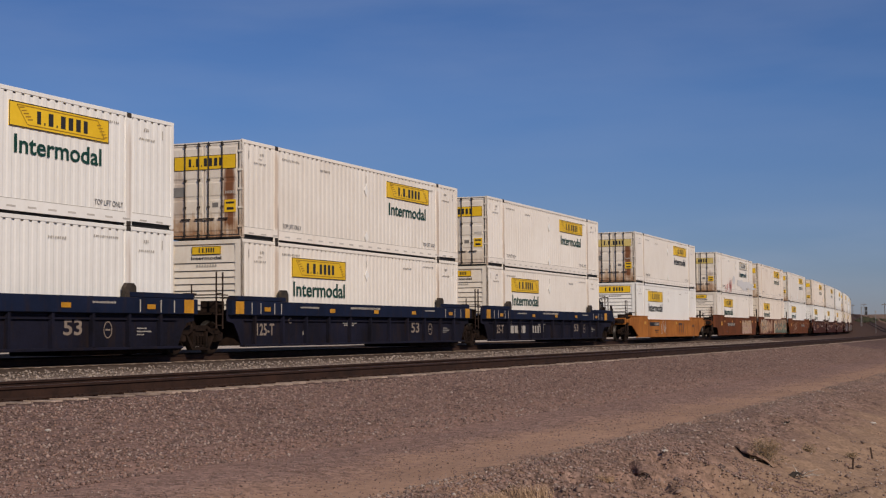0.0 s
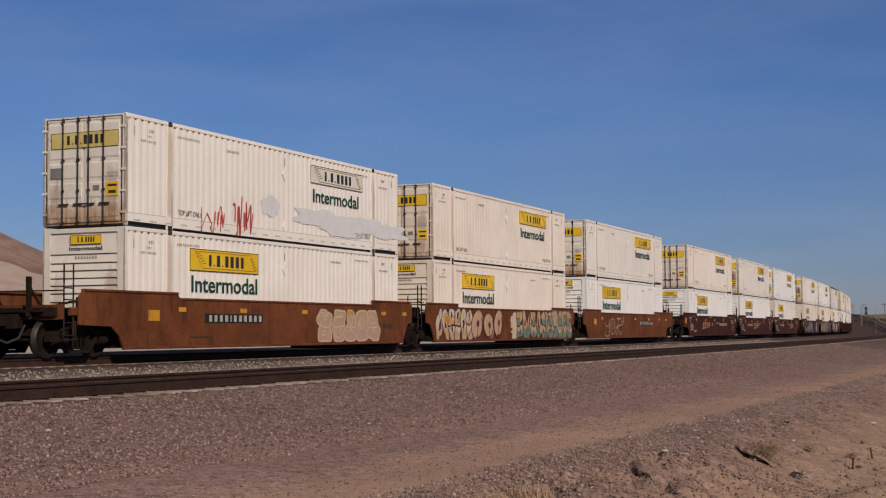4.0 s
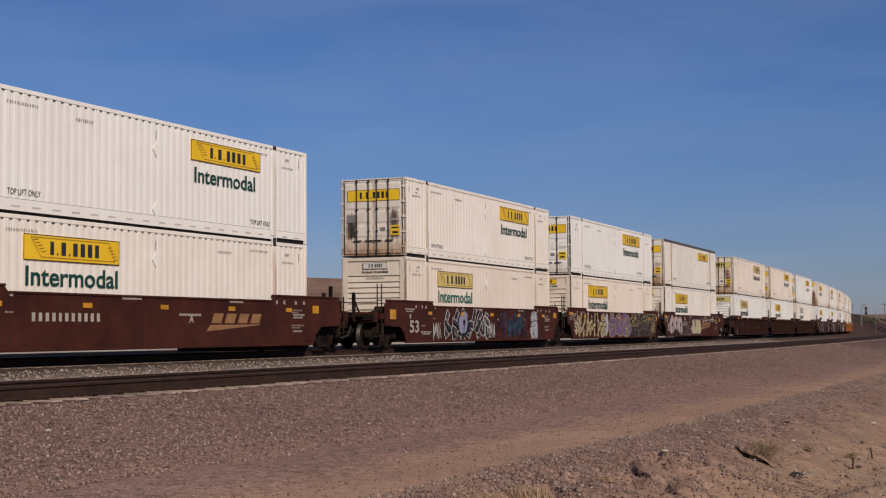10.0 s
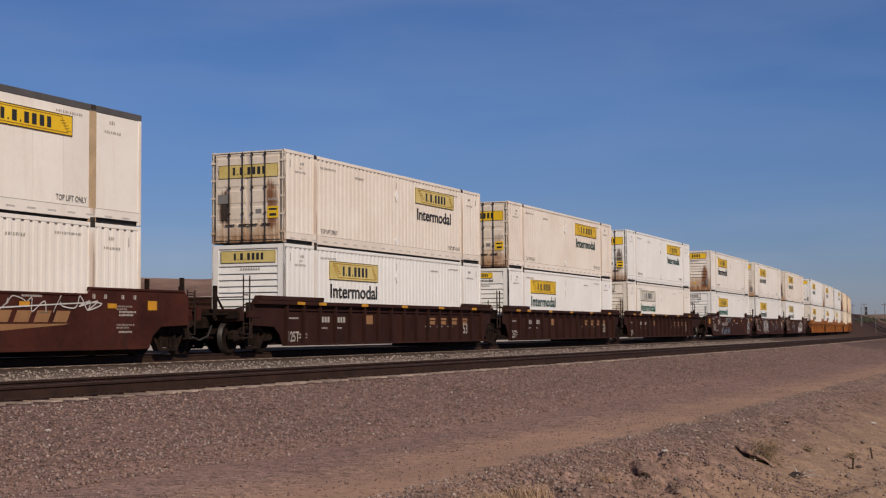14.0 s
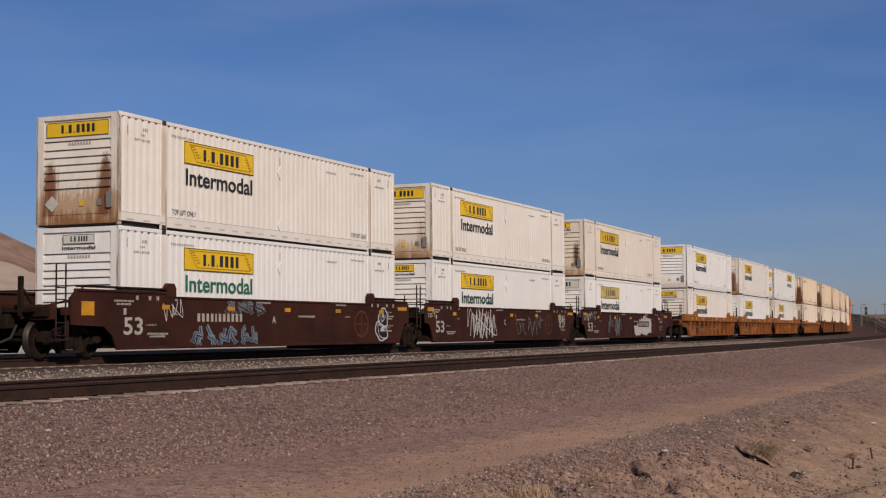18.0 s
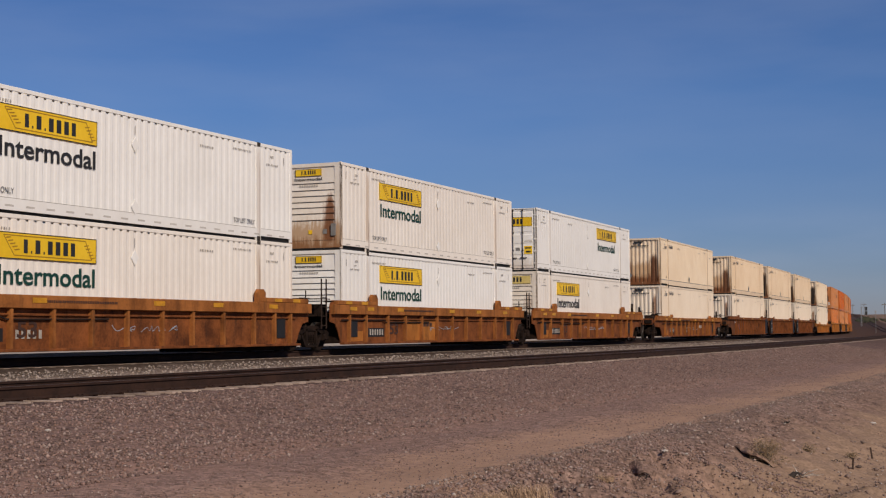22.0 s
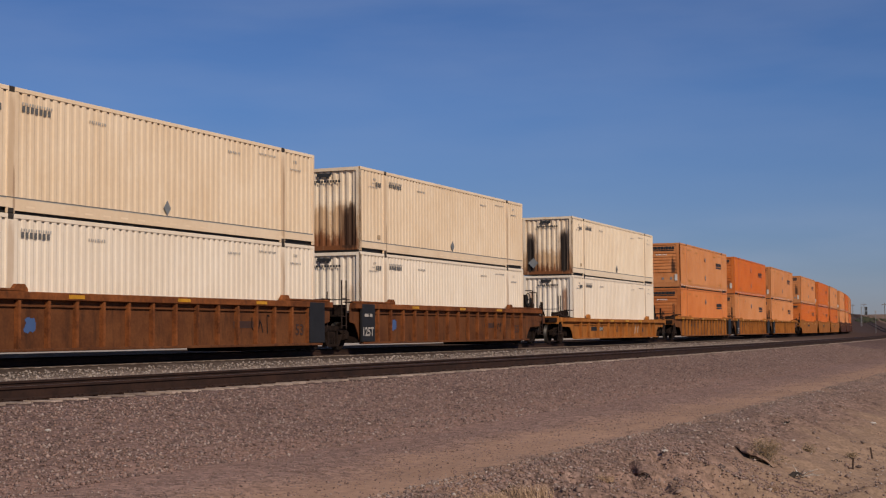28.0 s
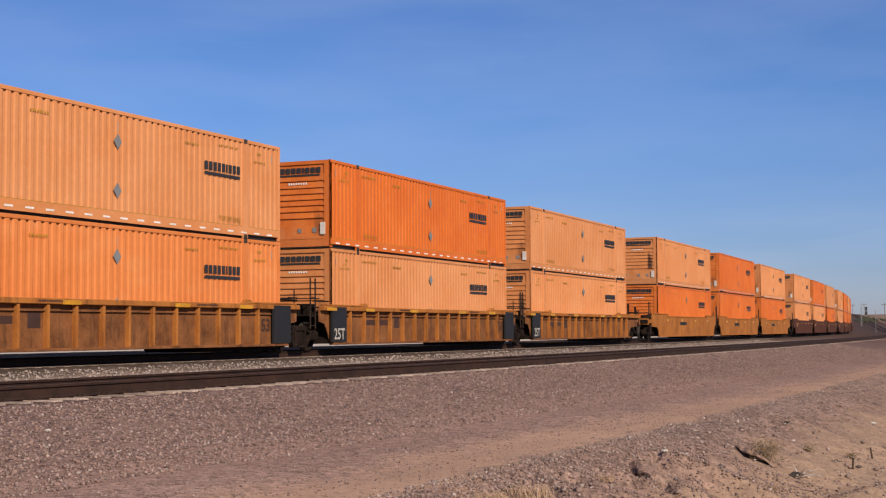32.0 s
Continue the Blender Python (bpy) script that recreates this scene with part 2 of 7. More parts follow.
ARC_R = 1 / CURVE
ARC_C = (-(NEAR + ARC_R) * math.cos(TRACK_A), (NEAR + ARC_R) * math.sin(TRACK_A), 0.0)
# earth colours against the distance to the right of the far track; -8.9 to 1.8 holds the train's painted shade
EARTH_AND_SHADE = ((-16, (0.50, 0.42, 0.34)), (-9.6, (0.50, 0.42, 0.34)), (-8.9, (0.06, 0.033, 0.016)), (-2.0, (0.06, 0.034, 0.019)), (1.8, (0.07, 0.05, 0.038)), (3.0, (0.25, 0.195, 0.165)), (8.2, (0.24, 0.185, 0.16)),
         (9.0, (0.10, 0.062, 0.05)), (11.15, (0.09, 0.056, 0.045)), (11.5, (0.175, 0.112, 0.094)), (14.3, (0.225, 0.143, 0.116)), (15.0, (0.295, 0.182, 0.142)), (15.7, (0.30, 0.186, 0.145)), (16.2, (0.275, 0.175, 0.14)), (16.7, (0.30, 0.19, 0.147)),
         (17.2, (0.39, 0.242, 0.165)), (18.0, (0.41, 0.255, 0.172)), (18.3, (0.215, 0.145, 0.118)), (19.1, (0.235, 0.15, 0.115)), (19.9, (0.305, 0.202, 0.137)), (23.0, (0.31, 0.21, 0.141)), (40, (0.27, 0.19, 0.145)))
# how coarse the gravel is, against the same distance
GRIT = ((-16, 0.2), (2.4, 0.8), (8.6, 0.9), (11.2, 1.0), (14.4, 0.9), (15.1, 0.5), (15.8, 0.55), (16.3, 0.85), (16.7, 0.7), (17.2, 0.25), (18.0, 0.25), (18.3, 1.0), (19.0, 0.8), (19.7, 0.35), (40, 0.35))


def ground_material():
    """Gravel, ballast, road, sandy bank and the train's painted shade in bands along the track, with uneven borders,
    pebbles and fine relief.
    """
    m = bpy.data.materials.new("desert_ground")
    m.use_nodes = True
    nt = m.node_tree
    L = nt.links.new
    b = nt.nodes["Principled BSDF"]
    tc = node(nt, "ShaderNodeTexCoord")
    flat = node(nt, "ShaderNodeVectorMath")
    flat.operation = "MULTIPLY"
    flat.inputs[1].default_value = (1, 1, 0)
    L(tc.outputs["Object"], flat.inputs[0])
    dist = node(nt, "ShaderNodeVectorMath")
    dist.operation = "DISTANCE"
    dist.inputs[1].default_value = ARC_C
    L(flat.outputs[0], dist.inputs[0])

    def math_node(op, a, b_):
        n = node(nt, "ShaderNodeMath")
        n.operation = op
        for k, q in enumerate((a, b_)):
            if isinstance(q, (int, float)):
                n.inputs[k].default_value = q
            else:
                L(q, n.inputs[k])
        return n.outputs[0]

    def tex(kind, scale, **kw):
        n = node(nt, kind, Scale=scale, **kw)
        L(tc.outputs["Object"], n.inputs["Vector"])
        return n

    def along_l(rows):
        n = node(nt, "ShaderNodeValToRGB")
        e = n.color_ramp.elements
        lo, hi = rows[0][0], rows[-1][0]
        for q, (d, v) in zip(e, (rows[0], rows[-1])):
            q.color = (v, v, v, 1)
        for d, v in rows[1:-1]:
            q = e.new((d - lo) / (hi - lo))
            q.color = (v, v, v, 1)
        return n, lo, hi
    wob = tex("ShaderNodeTexNoise", 0.45, Detail=5.0, Roughness=0.65)
    wob2 = tex("ShaderNodeTexNoise", 2.6, Detail=4.0, Roughness=0.7)
    l = math_node("SUBTRACT", dist.outputs["Value"], ARC_R)
    ex, ey, eh = on_line(BEND_END)                      # past the bend the line runs straight

    def dot(dx, dy):
        n = node(nt, "ShaderNodeVectorMath")
        n.operation = "DOT_PRODUCT"
        n.inputs[1].default_value = (dx, dy, 0)
        L(flat.outputs[0], n.inputs[0])
        return math_node("SUBTRACT", n.outputs["Value"], ex * dx + ey * dy)
    past = math_node("GREATER_THAN", dot(math.sin(eh), math.cos(eh)), 0.0)
    l = math_node("ADD", math_node("MULTIPLY", l, math_node("SUBTRACT", 1.0, past)), math_node("MULTIPLY", dot(math.cos(eh), -math.sin(eh)), past))
    l_true = l
    l = math_node("ADD", l, math_node("MULTIPLY", math_node("SUBTRACT", wob.outputs["Fac"], 0.5), 1.5))
    l = math_node("ADD", l, math_node("MULTIPLY", math_node("SUBTRACT", wob2.outputs["Fac"], 0.5), 0.9))
    lo, hi = EARTH_AND_SHADE[0][0], EARTH_AND_SHADE[-1][0]
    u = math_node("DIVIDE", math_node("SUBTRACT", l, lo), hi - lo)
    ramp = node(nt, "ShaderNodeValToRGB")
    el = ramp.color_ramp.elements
    el[0].color, el[1].color = (*EARTH_AND_SHADE[0][1], 1), (*EARTH_AND_SHADE[-1][1], 1)
    for d, c in EARTH_AND_SHADE[1:-1]:
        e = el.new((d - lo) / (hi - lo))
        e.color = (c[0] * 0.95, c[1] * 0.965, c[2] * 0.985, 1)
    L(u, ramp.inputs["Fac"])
    cell = tex("ShaderNodeTexVoronoi", 13.0)
    cell2 = tex("ShaderNodeTexVoronoi", 32.0)
    fine = tex("ShaderNodeTexNoise", 9.0, Detail=7.0, Roughness=0.8)
    tone = tex("ShaderNodeTexNoise", 0.16, Detail=5.0, Roughness=0.6)
    val = None
    for c, k in ((cell, 0.75), (cell2, 0.75)):
        sep = node(nt, "ShaderNodeSeparateColor")
        L(c.outputs["Color"], sep.inputs["Color"])
        v = math_node("MULTIPLY", math_node("SUBTRACT", sep.outputs[0], 0.5), k)
        val = v if val is None else math_node("ADD", val, v)
    val = math_node("ADD", val, math_node("MULTIPLY", math_node("SUBTRACT", fine.outputs["Fac"], 0.5), 1.1))
    gr, lo, hi = along_l(GRIT)
    L(math_node("DIVIDE", math_node("SUBTRACT", l, lo), hi - lo), gr.inputs["Fac"])
    val = math_node("MULTIPLY", val, gr.outputs["Color"])
    val = math_node("ADD", val, math_node("MULTIPLY", math_node("SUBTRACT", tone.outputs["Fac"], 0.5), 0.7))
    hs = node(nt, "ShaderNodeHueSaturation")
    L(math_node("ADD", val, 1.0), hs.inputs["Value"])
    L(ramp.outputs["Color"], hs.inputs["Color"])
    # far off, the ground along the two tracks is mixed towards dark brown
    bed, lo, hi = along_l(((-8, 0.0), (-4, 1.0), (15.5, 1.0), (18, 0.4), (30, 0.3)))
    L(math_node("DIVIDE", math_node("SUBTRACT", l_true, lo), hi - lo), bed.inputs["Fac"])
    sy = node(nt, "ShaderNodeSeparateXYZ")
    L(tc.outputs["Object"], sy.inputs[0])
    far_brown = node(nt, "ShaderNodeMapRange")
    far_brown.inputs["From Min"].default_value, far_brown.inputs["From Max"].default_value = 20, 190
    L(sy.outputs["Y"], far_brown.inputs["Value"])
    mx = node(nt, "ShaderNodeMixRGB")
    L(math_node("MULTIPLY", far_brown.outputs[0], bed.outputs["Color"]), mx.inputs[0])
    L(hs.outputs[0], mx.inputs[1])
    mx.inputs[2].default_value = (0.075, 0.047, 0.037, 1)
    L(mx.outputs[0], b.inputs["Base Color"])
    b.inputs["Roughness"].default_value = 0.95
    b.inputs["Specular IOR Level"].default_value = 0.08
    h = math_node("ADD", math_node("MULTIPLY", cell.outputs["Distance"], -0.6), math_node("MULTIPLY", fine.outputs["Fac"], 0.8))
    bp = node(nt, "ShaderNodeBump", Strength=0.5, Distance=0.02)
    L(h, bp.inputs["Height"])
    L(bp.outputs["Normal"], b.inputs["Normal"])
    return m


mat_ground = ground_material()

# height over the far rails against the distance to the right of the far track
PROFILE_L = (-1700, -60, -14, -10.5, -9.9, -3.4, -2.3, -1.7, 1.7, 2.6, 4.6, 7.4, 8.3, 11.0, 11.14, 11.3, 12.3, 13.7, 15.0, 17.0, 18.35, 19.4, 20.5, 21.6, 22.6, 24.5, 30, 60, 1500)
PROFILE_Z = (1.0, 0.12, -0.055, -0.055, -0.058, -0.12, -0.17, -0.19, -0.19, -0.4, -0.52, -0.48, -0.285, -0.284, -0.271, -0.276, -0.43, -0.62, -0.69, -0.73, -0.75, -1.05, -1.45, -1.62, -1.5, -1.1, -1.05, -1.2, -0.5)


def ground_z(s, l):
    z = float(np.interp(l, PROFILE_L, PROFILE_Z)) + grade(s) * (1.0 if -300 < l < 300 else 0.6)
    x, y, _ = on_line(s, l)
    far = abs(l - 10) + max(0, s - 60)
    z += 0.035 * noise.noise((x * 0.9, y * 0.9, 0)) * (1 if l > 12.5 else 0.2)
    if 18.3 < l < 25:                                   # the washed bank and its gullies
        w = min(1, (l - 18.3) / 0.7) * min(1, (25 - l) / 1.2)
        z += w * (0.13 * noise.noise((s * 1.3, l * 0.45, 3)) + 0.055 * noise.noise((s * 3.1, l * 1.6, 7)) + 0.035 * noise.noise((s * 7.0, l * 4.0, 9)))
        cut = max(0.0, min(1.0, (17.5 - s) / 2))         # sharp rills where the bank is steep
        z -= w * cut * 0.30 * max(0.0, 1 - 6 * abs(noise.noise((s * 1.1 + l * .25, l * 0.3, 11))))
        for s0, l0, l1 in ((14.75, 18.7, 19.5), (13.2, 18.6, 19.9), (15.7, 18.75, 19.3), (12.2, 18.6, 19.6), (16.6, 18.9, 19.6)):
            if l0 < l < l1:                              # gullies with steep walls
                z -= 0.22 * math.exp(-((s - s0 + 0.45 * (l - l0) + .08 * math.sin(l * 14)) / 0.11) ** 2) * min(1, (l1 - l) / .3)
        crest = 20.9 + (s - 17) * 0.17                   # a low spoil ridge at the foot
        z += 0.16 * math.exp(-((l - crest) / 0.3) ** 2) * (1 if s < 40 else 0)
    if 14 < l < 18:                                     # wheel ruts of the road
        z -= 0.03 * math.exp(-((l - 15.1 - 0.3 * math.sin(s * .07)) / 0.28) ** 2) + 0.03 * math.exp(-((l - 16.9 - 0.3 * math.sin(s * .07)) / 0.28) ** 2)
    if l > 26:
        z += min(1, (l - 26) / 40) * 0.6 * noise.noise((x * .02, y * .02, 1)) + max(0, min(1, (l - 26) / 30)) * max(0, min(1, (s - 200) / 200)) * 0.3
    if l < -20:
        z += min(1, (-20 - l) / 60) * 0.5 * noise.noise((x * .03, y * .03, 5))
    return z


def steps(spans):
    out = []
    for a, b, d in spans:
        n = max(1, int(round((b - a) / d)))
        out += [a + (b - a) * i / n for i in range(n)]
    return out + [spans[-1][1]]


def build_ground():
    ss = steps([(-1600, -200, 140), (-200, -20, 12), (-20, 3, 1.5), (3, 9, 0.3), (9, 11, 0.12), (11, 17.5, 0.06), (17.5, 24, 0.12), (24, 42, 0.2), (42, 90, 0.7), (90, 200, 3), (200, 600, 10), (600, 1600, 60), (1600, 4200, 260)])
    ls = steps([(-1700, -300, 140), (-300, -60, 24), (-60, -6, 4), (-6, 12, 0.6), (12, 18, 0.2), (18, 22, 0.09), (22, 25, 0.25), (25, 60, 3), (60, 300, 30), (300, 1500, 200)])
    v = []
    for s in ss:
        for l in ls:
            x, y, _ = on_line(s, l)
            v.append((x, y, ground_z(s, l)))
    nl = len(ls)
    f = []
    for i in range(len(ss) - 1):
        for j in range(nl - 1):
            a = i * nl + j
            f.append((a, a + nl, a + nl + 1, a + 1))
    me = bpy.data.meshes.new("ground")
    me.from_pydata(v, [], [q[::-1] for q in f])
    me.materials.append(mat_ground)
    me.shade_smooth()
    me.update()
    return tagged(new("ground", me), "gravelly desert ground with a dirt road and ballast beside the tracks", "ground", kind="structure")


ground = build_ground()

# ================= hills =================
mat_hill = earth("brown_hill", ((0.19, 0.12, 0.092), (0.32, 0.212, 0.158), (0.55, 0.5, 0.5)), 0.006, 0.05, 0.8, 3.0, 0.1)
mat_fan = earth("pale_sand_fan", ((0.40, 0.31, 0.25), (0.47, 0.37, 0.3), (0.7, 0.65, 0.6)), 0.004, 0.03, 0.3, 1.0, 0.05)
RIDGE_X = (-0.60, -0.42, -0.335, -0.29, -0.255, -0.225, -0.17, -0.13, -0.05, 0.0, 0.06, 0.2)
RIDGE_H = (0.13, 0.105, 0.082, 0.061, 0.046, 0.039, 0.037, 0.039, 0.036, 0.032, 0.022, 0.008)


def build_hills():
    v, f, mi = [], [], []
    n, rows = 150, 16
    for i in range(n + 1):
        t = RIDGE_X[0] + (RIDGE_X[-1] - RIDGE_X[0]) * i / n
        top = float(np.interp(t, RIDGE_X, RIDGE_H))
        for j in range(rows + 1):
            u = j / rows
            d = 1250 + 900 * u
            shape = u ** 1.6
            z = d * top * shape + 10 * noise.fractal((t * 22, u * 3.0, 0), 1.0, 2.0, 4) * math.sin(math.pi * min(1, u * 1.0)) ** .7 + (0 if u > .02 else -8)
            v.append((t * d, d, z))
    for i in range(n):
        for j in range(rows):
            a = i * (rows + 1) + j
            f.append((a, a + rows + 1, a + rows + 2, a + 1))
            w = (j + .5) / rows + 0.18 * noise.noise((i * .06, j * .3, 4))
            mi.append(1 if w < 0.70 else 0)
    me = bpy.data.meshes.new("hills")
    me.from_pydata(v, [], f)
    me.materials.append(mat_hill)
    me.materials.append(mat_fan)
    me.polygons.foreach_set("material_index", mi)
    me.shade_smooth()
    return tagged(new("backdrop", me), "bare brown desert hills with pale sand fans at their foot", "hills", kind="structure")


hills = build_hills()

# ================= tracks =================
mat_rail_side = surface("rusty_rail", ((0.017, 0.008, 0.0052), (0.042, 0.019, 0.012)), scale=3, fine=30, rough=0.85, bump=0.2)
mat_rail_top = surface("worn_rail_head", ((0.055, 0.033, 0.024), (0.095, 0.058, 0.043)), scale=2, fine=20, rough=0.55, metal=0.5, bump=0.05)
mat_tie = surface("weathered_tie", ((0.22, 0.16, 0.125), (0.42, 0.325, 0.26)), scale=2, fine=18, rough=0.95, bump=0.4, vary=0.3)


def sweep(name, prof, right, z, ss, material, label, top=None):
    """A (right, z) outline drawn along the line."""
    v, f = [], []
    n = len(prof)
    for s in ss:
        x, y, h = on_line(s, right)
        for r, dz in prof:
            v.append((x + r * math.cos(h), y - r * math.sin(h), grade(s) + z + dz))
    for i in range(len(ss) - 1):
        for j in range(n):
            a, b = i * n + j, i * n + (j + 1) % n
            f.append((a, b, b + n, a + n))
    me = bpy.data.meshes.new(name)
    me.from_pydata(v, [], f)
    me.materials.append(material)
    if top:
        me.materials.append(top[0])
        for i, p in enumerate(me.polygons):
            p.material_index = 1 if i % n in top[1] else 0
    me.update()
    return tagged(new(name, me), label, "rail", kind="structure")


RAIL = [(-0.07, -0.178), (-0.07, -0.165), (-0.012, -0.145), (-0.012, -0.045), (-0.036, -0.035), (-0.036, -0.004), (-0.03, 0),
        (0.03, 0), (0.036, -0.004), (0.036, -0.035), (0.012, -0.045), (0.012, -0.145), (0.07, -0.165), (0.07, -0.178)]
line_steps = steps([(-60, 0, 4), (0, 120, 1.5), (120, 420, 5), (420, 1500, 30)])
for track, z in ((0.0, 0.0), (NEAR_TRACK, NEAR_DROP)):
    for side in (-0.752, 0.752):
        sweep("rail", RAIL, track + side, z, line_steps, mat_rail_side, "rusty steel rail with a worn head on wooden ties", (mat_rail_top, (5, 6, 7)))



def tie_geo():
    g = Geo().box(-0.115, 0.115, -1.3, 1.3, -0.36, -0.18, 0.015)
    plates = Geo()
    for y in (-.752, .752):
        plates.box(-.09, .09, y - .19, y + .19, -.179, -.166)
        for dx in (-.13, .13):                           # anchors clipped to the rail base
            plates.box(dx - .02, dx + .02, y - .085, y + .085, -.205, -.16)
        for dx in (-.05, .05):
            for dy in (-.11, .11):
                plates.box(dx - .01, dx + .01, y + dy - .012, y + dy + .012, -.166, -.145)
    me = g.mesh("tie")
    n = len(me.polygons)
    me = g.add(plates.v, plates.f).mesh("tie")
    me.materials.append(mat_tie)
    me.materials.append(mat_rail_side)
    me.polygons.foreach_set("material_index", [0] * n + [1] * (len(me.polygons) - n))
    return me


def build_ties():
    mesh = tie_geo()
    far = Geo()
    for k in range(560):
        s = -6 + k * 0.525
        m = line_pose(s, NEAR_TRACK, NEAR_DROP) @ pose(0, 0, 0, 0, 0, random.uniform(-1.2, 1.2)) @ pose(random.uniform(-.03, .03), random.uniform(-.05, .05), random.uniform(-.006, .006))
        if k < 200:
            ob = new("tie", mesh)
            ob.parent, ob.matrix_basis = ground, m
        else:
            far.add([m @ Vector(v.co) for v in mesh.vertices], [tuple(p.vertices) for p in mesh.polygons][:10])
    me = far.mesh("far_ties")
    me.materials.append(mat_tie)
    tagged(new("railroad_ties", me), "weathered wooden ties under the near track", "railroad ties", kind="stuff")
    deep = Geo()
    for k in range(260):
        m = line_pose(-6 + k * 0.525, 0, 0)
        deep.add([m @ Vector(v.co) for v in mesh.vertices[:16]], [tuple(p.vertices) for p in mesh.polygons][:10])
    me = deep.mesh("far_track_ties")
    me.materials.append(mat_tie)
    tagged(new("railroad_ties", me), "weathered wooden ties under the far track", "railroad ties", kind="stuff")


build_ties()

# ================= shipping containers =================
LEN, WID, TALL = 16.154, 2.591, 2.896
HL, HW = LEN / 2, WID / 2
mat_white = surface("white_painted_steel", ((0.785, 0.77, 0.74), (0.85, 0.84, 0.815)), scale=0.5, fine=7, rough=0.5, bump=0.03, vary=0.03, streak=0.12, streak_col=(0.55, 0.47, 0.38), streak_scale=(0.35, 0.35, 1.6))
mat_offwhite = surface("off_white_painted_steel", ((0.76, 0.705, 0.64), (0.83, 0.785, 0.725)), scale=0.5, fine=7, rough=0.5, bump=0.03, vary=0.05, streak=0.2, streak_col=(0.5, 0.40, 0.30), streak_scale=(0.3, 0.3, 1.6))
mat_ivory = surface("ivory_painted_steel", ((0.745, 0.655, 0.565), (0.83, 0.755, 0.67)), scale=0.5, fine=7, rough=0.55, bump=0.03, vary=0.05, streak=0.25, streak_col=(0.5, 0.37, 0.26), streak_scale=(0.3, 0.3, 1.6))
mat_cream = surface("cream_painted_steel", ((0.74, 0.56, 0.375), (0.82, 0.655, 0.47)), scale=0.5, fine=7, rough=0.55, bump=0.03, vary=0.04, streak=0.3, streak_col=(0.6, 0.40, 0.22), streak_scale=(0.5, 0.5, 2.0))
mat_buff = surface("buff_painted_steel", ((0.76, 0.605, 0.43), (0.83, 0.69, 0.515)), scale=0.5, fine=7, rough=0.55, bump=0.03, vary=0.03, streak=0.25, streak_col=(0.6, 0.42, 0.25), streak_scale=(0.5, 0.5, 2.0))
mat_pale = surface("pale_cream_steel", ((0.75, 0.63, 0.49), (0.82, 0.71, 0.575)), scale=0.5, fine=7, rough=0.55, bump=0.03, vary=0.03, streak=0.2, streak_col=(0.6, 0.45, 0.3), streak_scale=(0.5, 0.5, 2.0))
mat_orange = surface("orange_painted_steel", ((0.52, 0.108, 0.011), (0.62, 0.152, 0.02)), scale=0.5, fine=7, rough=0.5, bump=0.03, vary=0.04, streak=0.2, streak_col=(0.7, 0.28, 0.1), streak_scale=(0.8, 0.8, 1.5))
mat_faded = surface("faded_orange_steel", ((0.53, 0.20, 0.066), (0.62, 0.268, 0.11)), scale=0.4, fine=7, rough=0.6, bump=0.03, vary=0.06, streak=0.3, streak_col=(0.66, 0.22, 0.05), streak_scale=(1.6, 1.6, 0.8))
mat_mid = surface("chalky_orange_steel", ((0.52, 0.152, 0.034), (0.62, 0.205, 0.058)), scale=0.4, fine=7, rough=0.6, bump=0.03, vary=0.04, streak=0.3, streak_col=(0.68, 0.33, 0.14), streak_scale=(1.6, 1.6, 0.8))
mat_black = plain_paint("black_steel", (0.028, 0.026, 0.025))
mat_yellow = surface("yellow_decal", ((0.72, 0.445, 0.013), (0.82, 0.535, 0.028)), scale=0.8, fine=8, rough=0.45, bump=0.02, vary=0.06)
mat_gold = plain_paint("gold_decal_line", (0.40, 0.22, 0.02), 0.5)
mat_faded_yellow = surface("sun_faded_decal", ((0.56, 0.43, 0.13), (0.66, 0.53, 0.21)), scale=1.5, fine=8, rough=0.5, bump=0.02)
mat_pale_decal = surface("bleached_decal", ((0.58, 0.56, 0.50), (0.68, 0.66, 0.60)), scale=0.8, fine=8, rough=0.5, bump=0.02)
mat_green = plain_paint("dark_green_lettering", (0.011, 0.058, 0.045), 0.5)
mat_teal = plain_paint("sun_faded_green_lettering", (0.03, 0.15, 0.115), 0.55)
mat_ink = plain_paint("black_lettering", (0.03, 0.03, 0.032), 0.5)
mat_worn_ink = plain_paint("worn_black_lettering", (0.14, 0.135, 0.13), 0.6)
mat_grey_ink = plain_paint("faded_grey_marks", (0.42, 0.39, 0.355), 0.6)
mat_casting = surface("grimy_casting", ((0.02, 0.018, 0.016), (0.06, 0.045, 0.035)), scale=4, fine=25, rough=0.8, bump=0.2)
mat_bar = surface("grimy_lock_bar", ((0.02, 0.016, 0.014), (0.07, 0.055, 0.046)), scale=4, fine=25, rough=0.6, metal=0.2, bump=0.1)
mat_rubber_gap_shade = plain_paint("black_rubber_seal", (0.03, 0.028, 0.028), 0.8)
mat_vent = plain_paint("grey_vent", (0.22, 0.21, 0.2), 0.7)
mat_reflect = plain_paint("white_reflector_tape", (0.8, 0.78, 0.74), 0.35)
mat_dull_tape = plain_paint("dull_grey_tape", (0.58, 0.545, 0.50), 0.5)
mat_slate = plain_paint("grey_placard", (0.2, 0.21, 0.22), 0.6)
mat_ochre = plain_paint("ochre_stained_post", (0.50, 0.36, 0.22), 0.7)
mat_top_grey = plain_paint("dark_grey_top_rail", (0.10, 0.095, 0.095), 0.6)
rust = dict(streak=0.95, streak_from=(0.5, 0.72), streak_col=(0.16, 0.06, 0.022), streak_scale=(0.22, 0.22, 1.5), rough=0.7, bump=0.08, fine=9)
